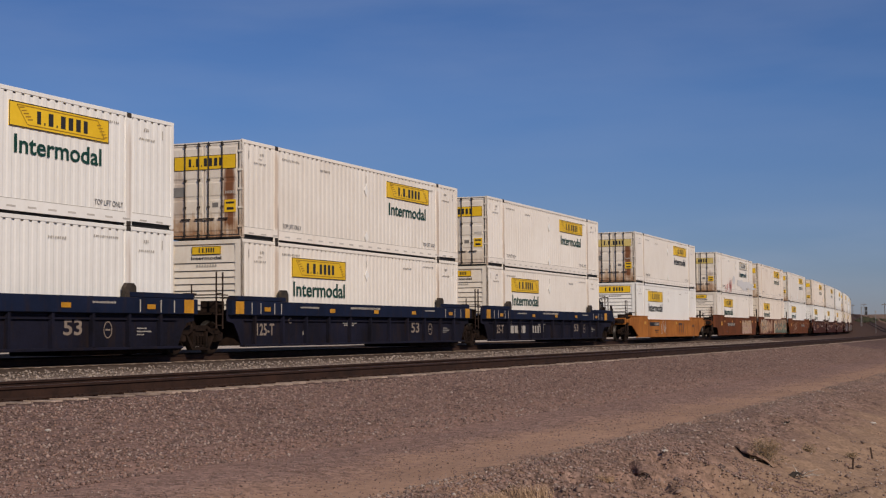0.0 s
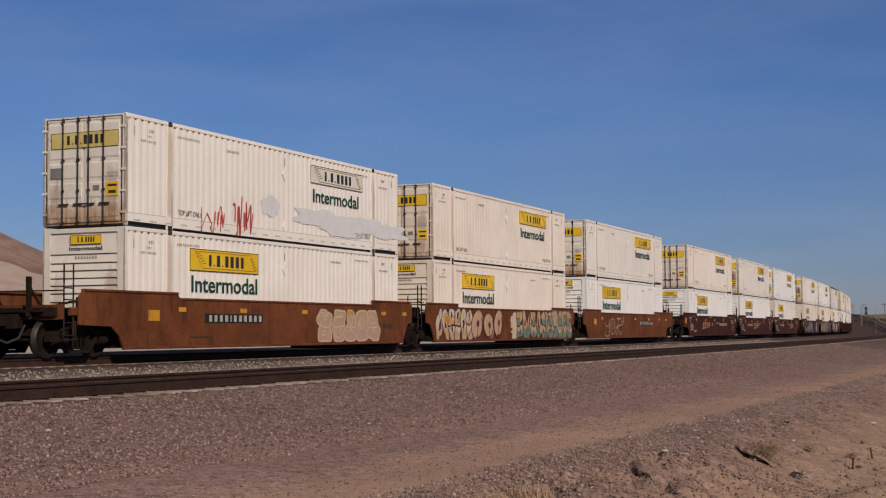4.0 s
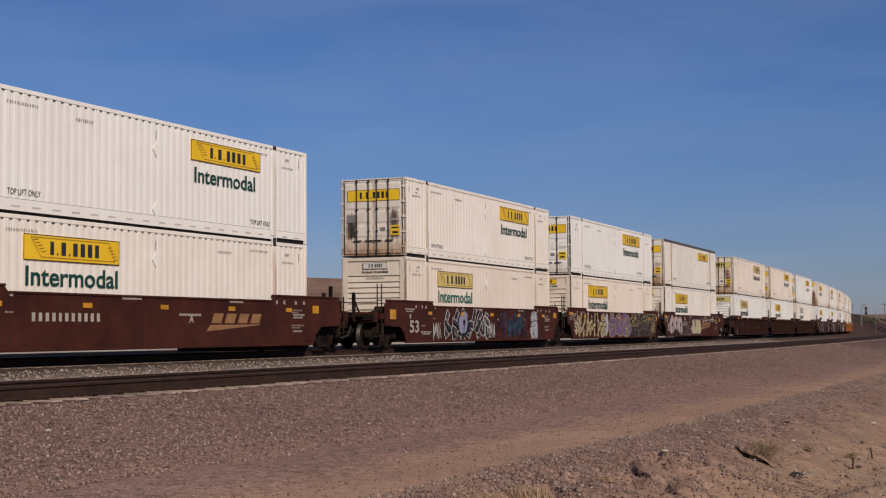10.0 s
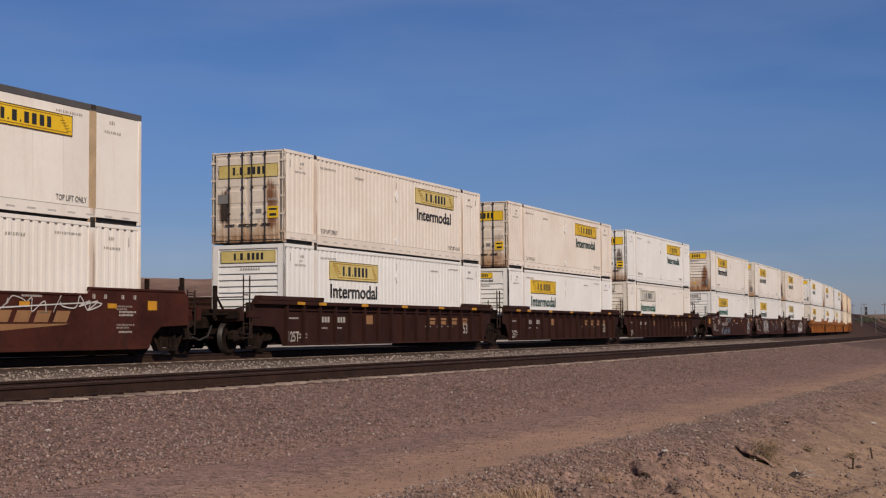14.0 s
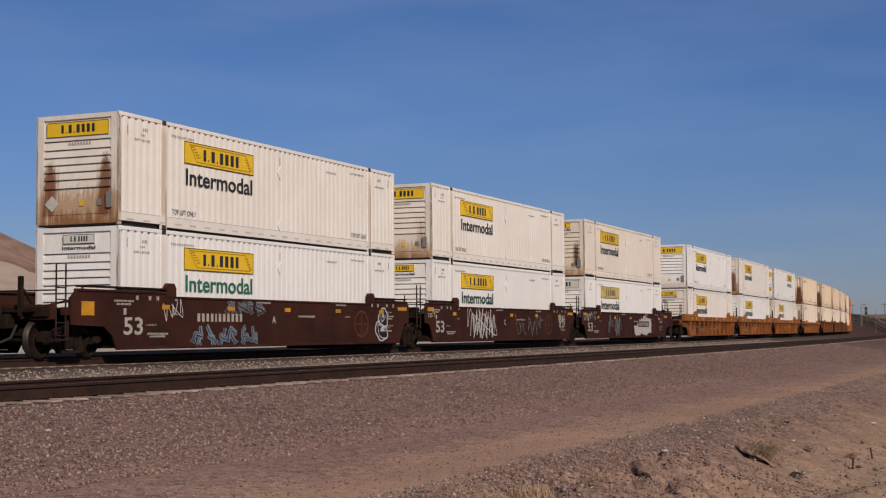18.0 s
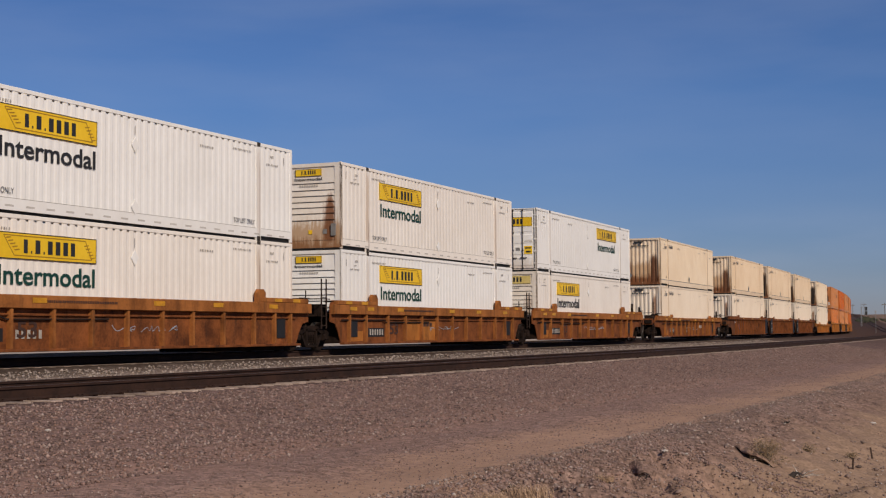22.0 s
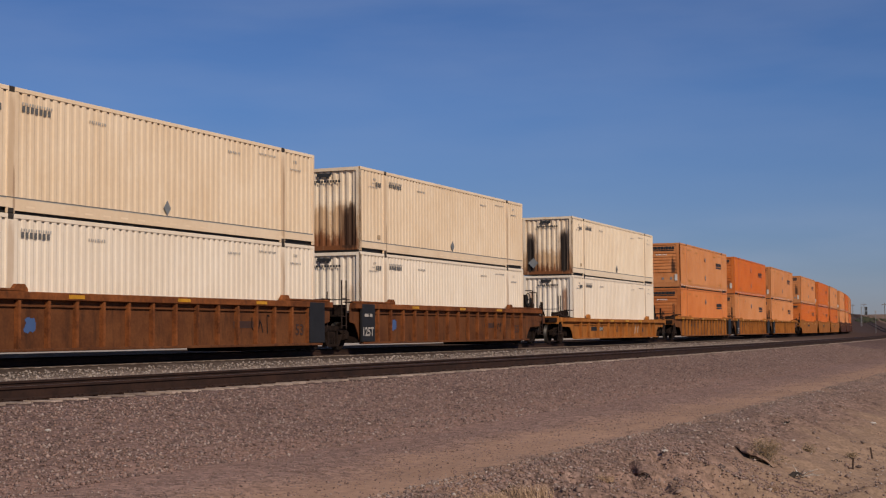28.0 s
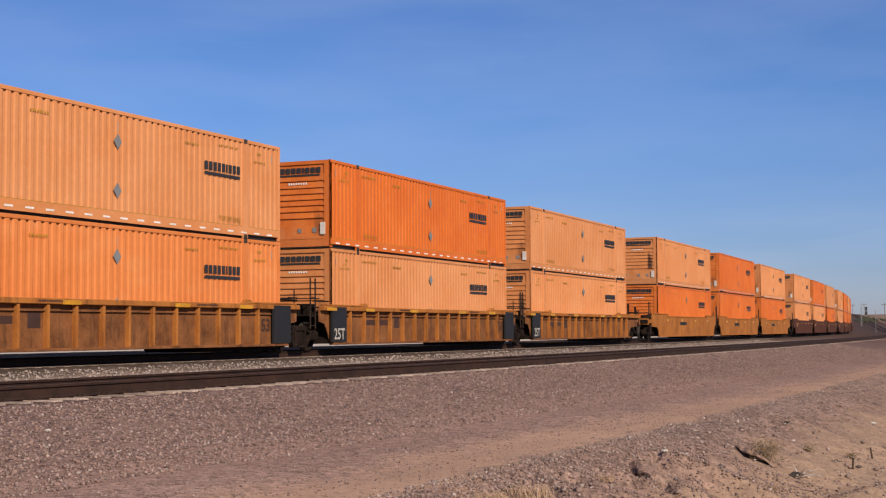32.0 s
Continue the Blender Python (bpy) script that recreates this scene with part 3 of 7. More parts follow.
RUST, BROWN, SOOT, DUST = (0.17, 0.062, 0.022), (0.26, 0.125, 0.055), (0.018, 0.012, 0.009), (0.42, 0.26, 0.14)
light_rust = {**rust, "streak": 0.16, "streak_col": (0.45, 0.30, 0.18)}
# base tones of the end sheets, set darker than the side paints
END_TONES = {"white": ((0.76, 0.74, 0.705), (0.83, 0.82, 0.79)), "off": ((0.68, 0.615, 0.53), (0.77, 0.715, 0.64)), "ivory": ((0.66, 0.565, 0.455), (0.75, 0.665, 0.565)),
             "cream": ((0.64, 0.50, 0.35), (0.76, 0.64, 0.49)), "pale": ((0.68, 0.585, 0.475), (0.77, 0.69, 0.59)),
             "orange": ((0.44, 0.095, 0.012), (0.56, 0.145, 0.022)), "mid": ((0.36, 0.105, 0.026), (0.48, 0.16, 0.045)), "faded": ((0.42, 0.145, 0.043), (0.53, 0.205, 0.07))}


def across(share):
    """The place across an end, from a share of its width."""
    return HW - share * WID


def columns(left, right, bottom, low=0.35, high=1.9, tone=RUST, wide=0.26, edge=BROWN, foot=0.5):
    """Two stained columns and a stained foot of an end sheet."""
    rows = []
    if bottom:
        rows += [(0.0, 3.0, -0.2, foot * 1.9, bottom * 0.85, DUST), (0.0, 3.0, -0.2, foot, bottom, edge)]
    if left:
        rows += [(across(.17), wide * 1.3, low, high + .1, left * .6, edge), (across(.17), wide, low + .1, high, left, tone)]
    if right:
        rows += [(across(.83), wide * 1.3, low, high + .25, right * .6, edge), (across(.83), wide, low + .1, high + .2, right, tone)]
    return rows


WEAR = {"clean": columns(0, 0, .25), "dusty": columns(.25, .3, .55, tone=BROWN), "right": columns(.3, .95, .85, .3, 2.3), "both": columns(.7, .8, .6, .5, 1.9),
        "dark": columns(.95, .8, .8, .6, 1.8, SOOT), "soot_left": columns(.95, .3, .85, .6, 1.9, SOOT) + columns(0, .85, 0, .4, 2.0), "foot": columns(.35, .35, .9, .3, 1.5),
        "patch": columns(.75, .3, .95, .5, 1.5), "touch": columns(0, .55, .35, .5, 1.5, BROWN), "runs": columns(.9, .9, 1, .2, 1.8, RUST, .3, BROWN, .65), "thin": columns(.95, .35, .95, .35, 1.6, RUST, .21),
        "two": columns(.95, .9, .7, .4, 1.75, (0.05, 0.024, 0.012), .2), "cream_runs": columns(.95, .95, 1, .0, 1.9, (0.10, 0.036, 0.014), .34, RUST, .9), "cream_black": columns(1, 1, 1, .1, 2.3, SOOT, .34, RUST, .8),
        "cream_foot": columns(.95, .95, 1, .0, 1.8, (0.04, 0.018, 0.009), .42, RUST, 1.0), "pale_runs": columns(.55, .75, .5, .1, 2.4, RUST, .16, BROWN),
        "sooty": columns(.85, .85, .2, .9, 1.95, SOOT, .2, (0.2, 0.06, 0.02)), "film": columns(.45, .45, .15, .4, 1.3, (0.1, 0.04, 0.015), .24, (0.25, 0.09, 0.03))}
end_paints = {}


def end_paint(tone, wear):
    if (tone, wear) not in end_paints:
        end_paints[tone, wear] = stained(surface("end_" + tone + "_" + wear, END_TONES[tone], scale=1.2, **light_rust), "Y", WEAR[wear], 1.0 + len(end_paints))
    return end_paints[tone, wear]


for m in (mat_white, mat_offwhite, mat_ivory, mat_cream, mat_pale, mat_buff):       # rust runs under the lift castings and along the corner
    k = .3 if m is mat_white else .55
    stained(m, "X", [(-6.1, .16, .4, 3.0, k * .9, DUST), (6.1, .16, .2, 3.0, k * .8, DUST), (-6.0, .07, .1, 1.4, k, RUST), (6.16, .06, .1, 2.6, k * .8, RUST), (-HL, .16, -.1, 2.4, k, DUST), (HL, .12, -.1, 3.0, k * .6, DUST)])


word_shapes = {}


def letters(body, x0, x1, z0, z1, bold=0.0):
    """The outline of a word as flat faces in x and z, fitted into a rectangle."""
    if (body, bold) not in word_shapes:
        cu = bpy.data.curves.new("word", "FONT")
        cu.body, cu.offset, cu.resolution_u = body, bold, 3
        ob = bpy.data.objects.new("word", cu)
        me = ob.to_mesh()
        pts = [(p.co.x, p.co.y) for p in me.vertices]
        faces = [tuple(p.vertices) for p in me.polygons]
        ob.to_mesh_clear()
        bpy.data.objects.remove(ob)
        lx, hx = min(p[0] for p in pts), max(p[0] for p in pts)
        lz, hz = min(p[1] for p in pts), max(p[1] for p in pts)
        word_shapes[body, bold] = [((x - lx) / (hx - lx), (z - lz) / (hz - lz)) for x, z in pts], faces
    unit, faces = word_shapes[body, bold]
    return [(x0 + u * (x1 - x0), z0 + v * (z1 - z0)) for u, v in unit], faces


def word_side(body, x0, x1, z0, z1, y, bold=0.0):
    p, f = letters(body, x0, x1, z0, z1, bold)
    return Geo().add([(x, y, z) for x, z in p], f)


def bars_side(spans, z0, z1, y, g=None):
    g = g or Geo()
    for a, b in spans:
        g.flat([(a, y, z0), (b, y, z0), (b, y, z1), (a, y, z1)])
    return g


def bars_end(spans, z0, z1, x, g=None):
    """The same on a front end: spans run from the seen left to the right, in shares of the width."""
    g = g or Geo()
    for a, b in spans:
        ya, yb = HW - a * WID, HW - b * WID
        g.flat([(x, ya, z0), (x, yb, z0), (x, yb, z1), (x, ya, z1)])
    return g


def glyph_spans(x0, x1, widths, gap):
    """Stretches for a row of letter-sized bars."""
    total = sum(widths) + gap * (len(widths) - 1)
    k, out, x = (x1 - x0) / total, [], x0
    for w in widths:
        out.append((x, x + w * k))
        x += (w + gap) * k
    return out


def ribbed_side(y, out, pitch, deep, x0, x1, z0, z1, pocket=0.0):
    """A side sheet with upright trapezoid ribs, standing out by `out` (+1 or -1) from y."""
    g = Geo()
    n = max(1, int(round((x1 - x0) / pitch)))
    p = (x1 - x0) / n
    xs = []
    for i in range(n):
        a = x0 + i * p
        xs += [(a, 0), (a + p * .30, 0), (a + p * .46, deep), (a + p * .84, deep)]
    xs.append((x1, 0))
    for k, ((xa, da), (xb, db)) in enumerate(zip(xs, xs[1:])):
        top = z1 - (pocket if da == db == 0 else 0.0)           # the hollows stop short of the top rail
        ya, yb = y + out * (da - deep), y + out * (db - deep)
        q = [(xa, ya, z0), (xb, yb, z0), (xb, yb, top), (xa, ya, top)]
        g.flat(q if out < 0 else q[::-1])
    return g


PLATE_WORDS = {mat_yellow: "yellow", mat_faded_yellow: "sun-faded yellow", mat_pale_decal: "bleached"}


def sign_plate(c, x0, x1, z0, z1, y, plate_mat, big=True):
    """A name board: plate with a dark rim, a banner outline with scrolled ends, and bars in place of its lettering."""
    h = z1 - z0
    p = part("sign_plate", Geo().box(x0, x1, y - 0.006, y + 0.02, z0, z1), plate_mat, c, PLATE_WORDS[plate_mat] + " name board with a dark rim")
    rim = Geo()
    t = 0.022
    for a, b, e, d in ((x0, x1, z0, z0 + t), (x0, x1, z1 - t, z1), (x0, x0 + t, z0, z1), (x1 - t, x1, z0, z1)):
        bars_side([(a, b)], e, d, y - 0.010, rim)
    part("rim", rim, mat_ink if big else mat_gold, p)
    line = Geo()
    w = x1 - x0
    q = [(x0 + .07 * w, z1 - .12 * h), (x1 - .12 * w, z1 - .12 * h), (x1 - .05 * w, z0 + .14 * h), (x0 + .17 * w, z0 + .14 * h)]
    for (ax, az), (bx, bz) in zip(q, q[1:] + q[:1]):
        dx, dz = bx - ax, bz - az
        n = math.hypot(dx, dz)
        ox, oz = -dz / n * .012, dx / n * .012
        line.flat([(ax - ox, y - .010, az - oz), (bx - ox, y - .010, bz - oz), (bx + ox, y - .010, bz + oz), (ax + ox, y - .010, az + oz)])
    for k in range(5):                                   # scroll strokes in both corners
        a = x0 + (.09 + .02 * k) * w
        line.flat([(a, y - .0105, z1 - (.2 + .11 * k) * h), (a + .05 * w, y - .0105, z1 - (.16 + .11 * k) * h), (a + .05 * w, y - .0105, z1 - (.21 + .11 * k) * h), (a + .004 * w, y - .0105, z1 - (.25 + .11 * k) * h)])
        b = x1 - (.135 - .017 * k) * w
        line.flat([(b, y - .0105, z1 - (.3 + .12 * k) * h), (b + .05 * w, y - .0105, z1 - (.26 + .12 * k) * h), (b + .05 * w, y - .0105, z1 - (.30 + .12 * k) * h), (b + .004 * w, y - .0105, z1 - (.35 + .12 * k) * h)])
    part("scroll_line", line, mat_gold, p)
    spans = glyph_spans(x0 + .26 * w, x0 + .77 * w, (.62, .22, .78, .22, .78, .78, .78, .7), .5)
    g = Geo()
    for k, s in enumerate(spans):
        bars_side([s], z0 + .24 * h, z0 + (.34 if k in (1, 3) else .76) * h, y - 0.0105, g)
    part("lettering", g, mat_ink, p)
    return p


def end_plate(c, a0, a1, z0, z1, x, plate_mat, small_word=False):
    y0, y1 = HW - a1 * WID, HW - a0 * WID
    p = part("sign_plate", Geo().box(x - 0.006, x + 0.012, y0, y1, z0, z1), plate_mat, c, PLATE_WORDS[plate_mat] + " name board on the end")
    w = a1 - a0
    g = Geo()
    h = z1 - z0
    for k, s in enumerate(glyph_spans(a0 + .24 * w, a0 + .78 * w, (.62, .22, .78, .22, .78, .78, .78, .7), .5)):
        bars_end([s], z0 + .24 * h, z0 + (.34 if k in (1, 3) else .8) * h, x - 0.0105, g)
    part("lettering", g, mat_ink, p)
    rim = Geo()
    bars_end([(a0, a1)], z0, z0 + .014, x - .010, rim)
    bars_end([(a0, a1)], z1 - .014, z1, x - .010, rim)
    bars_end([(a0, a0 + .006), (a1 - .006, a1)], z0, z1, x - .010, rim)
    part("rim", rim, mat_ink, p)
    if small_word:
        pts, f = letters("Intermodal", 0, 1, 0, 1, 0.02)
        m = (a0 + a1) / 2
        wl = 0.2
        g = Geo().add([(x - .004, HW - (m - wl + 2 * wl * u) * WID, z0 - .15 + .1 * v) for u, v in pts], f)
        part("lettering", g, mat_ink, c)


def frame_of(c, mat, rear_mat, pitch, deep, tape, seams=None, casting=mat_casting):
    """What all containers share: core, ribbed or seamed sides, rails, posts, castings and small marks."""
    core = Geo().box(-HL + 0.14, HL - 0.03, -HW + 0.075, HW - 0.075, 0.14, TALL - 0.03)
    part("body", core, mat, c)
    roof = Geo().prism_x([(-HW + .04, TALL - .045), (HW - .04, TALL - .045), (HW - .04, TALL - .02), (0, TALL - .005), (-HW + .04, TALL - .02)], -HL + .08, HL - .08)
    part("roof", roof, mat, c)
    for y, out in ((-HW + 0.014, -1), (HW - 0.014, 1)):
        if seams:
            xs = [-HL + .1] + list(seams) + [HL - .1]
            for a, b in zip(xs, xs[1:]):
                part("side_panel", Geo().box(a + .006, b - .006, min(y, y - out * .03), max(y, y - out * .03), 0.30, TALL - 0.16, .004), mat, c)
        else:
            part("side_wall", ribbed_side(y, out, pitch, deep, -HL + .11, HL - .11, 0.33, TALL - 0.1, 0.045), mat, c)
        yo = -HW if out < 0 else HW - 0.055
        top = rear_mat if rear_mat else mat
        part("top_rail", Geo().box(-HL, HL, yo, yo + .055, TALL - (.17 if rear_mat else .105), TALL, .012), top, c)
        rail = Geo().prism_y([(-HL, .13), (-6.2, .13), (-6.0, .07), (6.0, .07), (6.2, .13), (HL, .13), (HL, .335), (-HL, .335)], yo, yo + .055)
        part("bottom_rail", rail, mat, c)
        for s in (-6.1, 6.1):
            part("lift_post", Geo().box(s - .13, s + .13, yo + .002, yo + .05, 0.0, TALL - .02, .01), mat_ochre if rear_mat else mat, c)
            if out > 0:
                continue
            part("corner_casting", Geo().box(s - .09, s + .09, yo - .008, yo + .12, TALL - .14, TALL + .006, .02), casting, c)
            part("corner_casting", Geo().box(s - .09, s + .09, yo - .008, yo + .12, -0.004, .13, .02), casting, c)
        for s in (-1, 1):
            a, b = sorted((s * HL, s * (HL - .12)))
            part("corner_post", Geo().box(a, b, yo + .001, yo + .054, .02, TALL - .01, .014), mat, c)
    seam = Geo()
    bars_side([(-HL + .1, -6.25), (-5.95, 5.95), (6.25, HL - .1)], .337, .352, -HW - .002, seam)
    part("seam", seam, mat_grey_ink if mat not in (mat_orange, mat_faded) else mat_gold, c)
    t = Geo()
    for k in range(22):
        a = -HL + .35 + k * .715
        bars_side([(a, a + .3)], .15, .195, -HW - .003, t)
    tagged(part("tape", t, tape, c), kind="stuff")
    part("end_wall", Geo().box(HL - .05, HL, -HW + .05, HW - .05, .1, TALL - .03), mat, c)
    part("floor_frame", Geo().box(-HL + .02, HL - .02, -HW + .1, HW - .1, 0.02, .135), mat_black, c)


def small_marks(c, ink, placards=True, lift=True, diamonds=(2.1, 0.5), dia_mat=None, slot=True):
    """Unreadable marks as bars, the lifting note, placard holders."""
    y = -HW - 0.004
    g = Geo()
    for x, z, n, h in ((-7.05, 2.5, 3, .08), (-7.15, 2.38, 3, .04), (-7.4, 2.24, 8, .05), (-5.75, 2.52, 13, .06), (-3.3, 2.42, 8, .07),
                       (3.0, 2.42, 8, .06), (4.7, 2.55, 12, .05), (6.75, 2.5, 3, .08), (6.55, 2.27, 8, .055)):
        spans = [(x + k * .085, x + k * .085 + (.04, .055, .03)[k * 7 % 3]) for k in range(n)]
        bars_side(spans, z, z + h, y, g)
    tagged(part("marking", g, mat_grey_ink if ink is mat_ink else ink, c), kind="stuff")
    if lift:
        for a in (-5.72, 4.72):
            part("lettering", word_side("TOP LIFT ONLY", a, a + 1.15, .44, .58, y, .004), mat_worn_ink if ink is mat_ink else ink, c)
    if placards:
        for z in diamonds:
            d = Geo().add([(-.16, y + .002, z), (0.0, y + .002, z - .2), (.16, y + .002, z), (0.0, y + .002, z + .2),
                           (-.16, y - .012, z), (0.0, y - .012, z - .2), (.16, y - .012, z), (0.0, y - .012, z + .2)],
                          [(4, 5, 6, 7), (0, 1, 5, 4), (1, 2, 6, 5), (2, 3, 7, 6), (3, 0, 4, 7)])
            part("placard_holder", d, dia_mat or mat_white, c)
    if slot:
        part("slot", bars_side([(-.012, .012), (-7.72, -7.69), (7.55, 7.58)], 2.36, 2.6, y), mat_grey_ink, c)


def doors(c, leaf_mat, plate_mat):
    """A pair of doors at the front end with lock bars, hinges and seals."""
    x = -HL
    part("door_frame", Geo().box(x, x + .1, -HW + .001, -HW + .1, .06, TALL - .02).box(x, x + .1, HW - .1, HW - .001, .06, TALL - .02)
         .box(x, x + .1, -HW + .1, HW - .1, TALL - .13, TALL - .021).box(x, x + .1, -HW + .1, HW - .1, .06, .17), leaf_mat, c)
    seal = Geo()
    bars_end([(.035, .05), (.95, .965)], .1, TALL - .06, x - .003, seal)
    bars_end([(.05, .95)], TALL - .085, TALL - .06, x - .003, seal)
    bars_end([(.05, .95)], .1, .13, x - .003, seal)
    part("seal", seal, mat_rubber_gap_shade, c)
    for a, b in ((.055, .495), (.505, .945)):
        y1, y0 = HW - a * WID, HW - b * WID
        leaf = part("door", Geo().box(x + .012, x + .06, y0, y1, .15, TALL - .11), leaf_mat, c)
        for k in range(5):                               # pressed panels
            z = .22 + k * .515
            part("door_panel", Geo().prism_y([(x + .013, z), (x + .013, z + .44), (x - .004, z + .39), (x - .004, z + .05)], y0 + .06, y1 - .06), leaf_mat, leaf)
        for f in ((.25, .435) if a < .3 else (.565, .745)):
            yb = HW - f * WID
            bar = Geo().tube((x - .035, yb, .08), (x - .035, yb, TALL - .04), .019, 8)
            for z in (.13, .95, 1.75, TALL - .12):
                bar.box(x - .055, x + .014, yb - .032, yb + .032, z - .03, z + .03)
            part("lock_bar", bar, mat_bar, leaf)
            part("handle", Geo().box(x - .06, x - .035, yb - .2, yb + .12, .58, .62), mat_bar, leaf)
        for z in (.35, .9, 1.45, 2.0, 2.55):
            ye = HW - (.02 if a < .3 else .98) * WID
            part("hinge", Geo().box(x - .03, x + .005, ye - .07, ye + .07, z - .03, z + .03, .008), leaf_mat, leaf)
    end_plate(c, .1, .92, 2.05, 2.47, x - .008, plate_mat)
    s = Geo()
    bars_end([(.09, .24)], 1.28, 1.56, x - .008, s)
    part("vent", s, mat_vent, c)
    part("sticker", bars_end([(.77, .92)], .78, 1.14, x - .008), mat_yellow, c, "yellow warning sticker")
    part("sticker_print", bars_end([(.80, .89)], .84, .92, x - .010, bars_end([(.79, .90)], 1.02, 1.08, x - .010)), mat_ink, c)
    part("data_plate", bars_end([(.61, .69)], .93, 1.07, x - .008), mat_vent, c)
    part("marking", bars_end([(.78 + k * .02, .792 + k * .02) for k in range(7)], 1.32, 1.40, x - .008), mat_grey_ink, c)


def nose(c, mat, plate, soot=None, sign="plate"):
    """A plain front end: posts, lapped boards, a name board and small fittings."""
    x = -HL
    part("nose_frame", Geo().box(x, x + .1, -HW + .001, -HW + .24, .06, TALL - .01, .02).box(x, x + .1, HW - .24, HW - .001, .06, TALL - .01, .02)
         .box(x, x + .1, -HW + .24, HW - .24, TALL - .13, TALL - .012).box(x, x + .1, -HW + .24, HW - .24, .06, .30), mat, c)
    zs = [.30, .98, 1.20, 1.40, 1.59, 1.785, 1.98, 2.21, 2.77]
    for k, (a, b) in enumerate(zip(zs, zs[1:])):
        g = Geo().prism_y([(x + .07, a + .012), (x + .004, a + .012), (x + .004, a + .03), (x + .045, b - .004), (x + .07, b - .004)], -HW + .25, HW - .25)
        part("board", g, mat, c)
    # on pale noses a black sheet paints the shadow lines under the boards
    part("backing", Geo().box(x + .06, x + .09, -HW + .2, HW - .2, .25, 2.8), mat_rubber_gap_shade if sign != "bars" else mat, c)
    if sign == "plate":
        end_plate(c, .13, .88, 2.32, 2.70, x - .002, plate)
    elif sign == "small":
        end_plate(c, .34, .72, 2.46, 2.70, x - .002, plate, True)
    else:
        w = Geo()
        bars_end(glyph_spans(.2, .86, (1, 1, 1, 1, 1, .45, 1, 1, 1), .18), 2.48, 2.66, x - .004, w)
        bars_end([(.2, .85)], 2.38, 2.44, x - .004, w)
        part("lettering", w, mat_ink, c)
    part("marking", bars_end([(.4 + k * .035, .42 + k * .035) for k in range(8)], 2.1, 2.17, x - .003), mat_grey_ink if sign != "bars" else mat_reflect, c)
    part("sticker", bars_end([(.53, .585)], .52, .66, x - .003), mat_yellow if sign != "bars" else mat_slate, c)
    part("data_plate", bars_end([(.74, .80)], .52, .68, x - .003), mat_vent, c)
    part("document_box", Geo().box(x - .04, x + .02, HW - .93 * WID + .01, HW - .86 * WID, .45, .85, .015), mat_vent if sign != "bars" else mat_dull_tape, c)
    d = Geo().add([(x - .004, HW - .11 * WID, .6), (x - .004, HW - .2 * WID, .39), (x - .004, HW - .29 * WID, .6), (x - .004, HW - .2 * WID, .81)], [(0, 1, 2, 3)])
    part("placard_holder", d, soot or mat_dull_tape, c)


def corrugated_end(c, mat):
    """A deep-ribbed front end."""
    x = -HL
    part("end_frame", Geo().box(x, x + .1, -HW + .001, -HW + .16, .06, TALL - .01, .02).box(x, x + .1, HW - .16, HW - .001, .06, TALL - .01, .02)
         .box(x, x + .1, -HW + .16, HW - .16, TALL - .12, TALL - .012).box(x, x + .1, -HW + .16, HW - .16, .06, .22), mat, c)
    r = ribbed_side(0, -1, .25, .05, -HW + .16, HW - .16, .2, TALL - .1)
    part("end_sheet", Geo().add([(x + .012 + v[1] + .05, -v[0], v[2]) for v in r.v], r.f), mat, c)
    e = Geo()
    bars_end([(.36, .57)], 2.58, 2.70, x - .002, e)
    bars_end([(.39, .42), (.50, .54)], 2.52, 2.58, x - .002, e)
    part("emblem", e, mat_ink, c)
    part("marking", bars_end([(.3 + k * .042, .33 + k * .042) for k in range(10)], 2.38, 2.46, x - .002), mat_ink, c)
    d = Geo().add([(x - .004, HW - .12 * WID, .62), (x - .004, HW - .22 * WID, .36), (x - .004, HW - .32 * WID, .62), (x - .004, HW - .22 * WID, .88)], [(0, 1, 2, 3)])
    part("placard_holder", d, mat_slate, c)


SIDES = {"white": mat_white, "off": mat_offwhite, "ivory": mat_ivory, "cream": mat_cream, "buff": mat_buff, "pale": mat_pale, "orange": mat_orange, "mid": mat_mid, "faded": mat_faded}
BOARDS = {"yellow": mat_yellow, "faded": mat_faded_yellow, "bleached": mat_pale_decal}


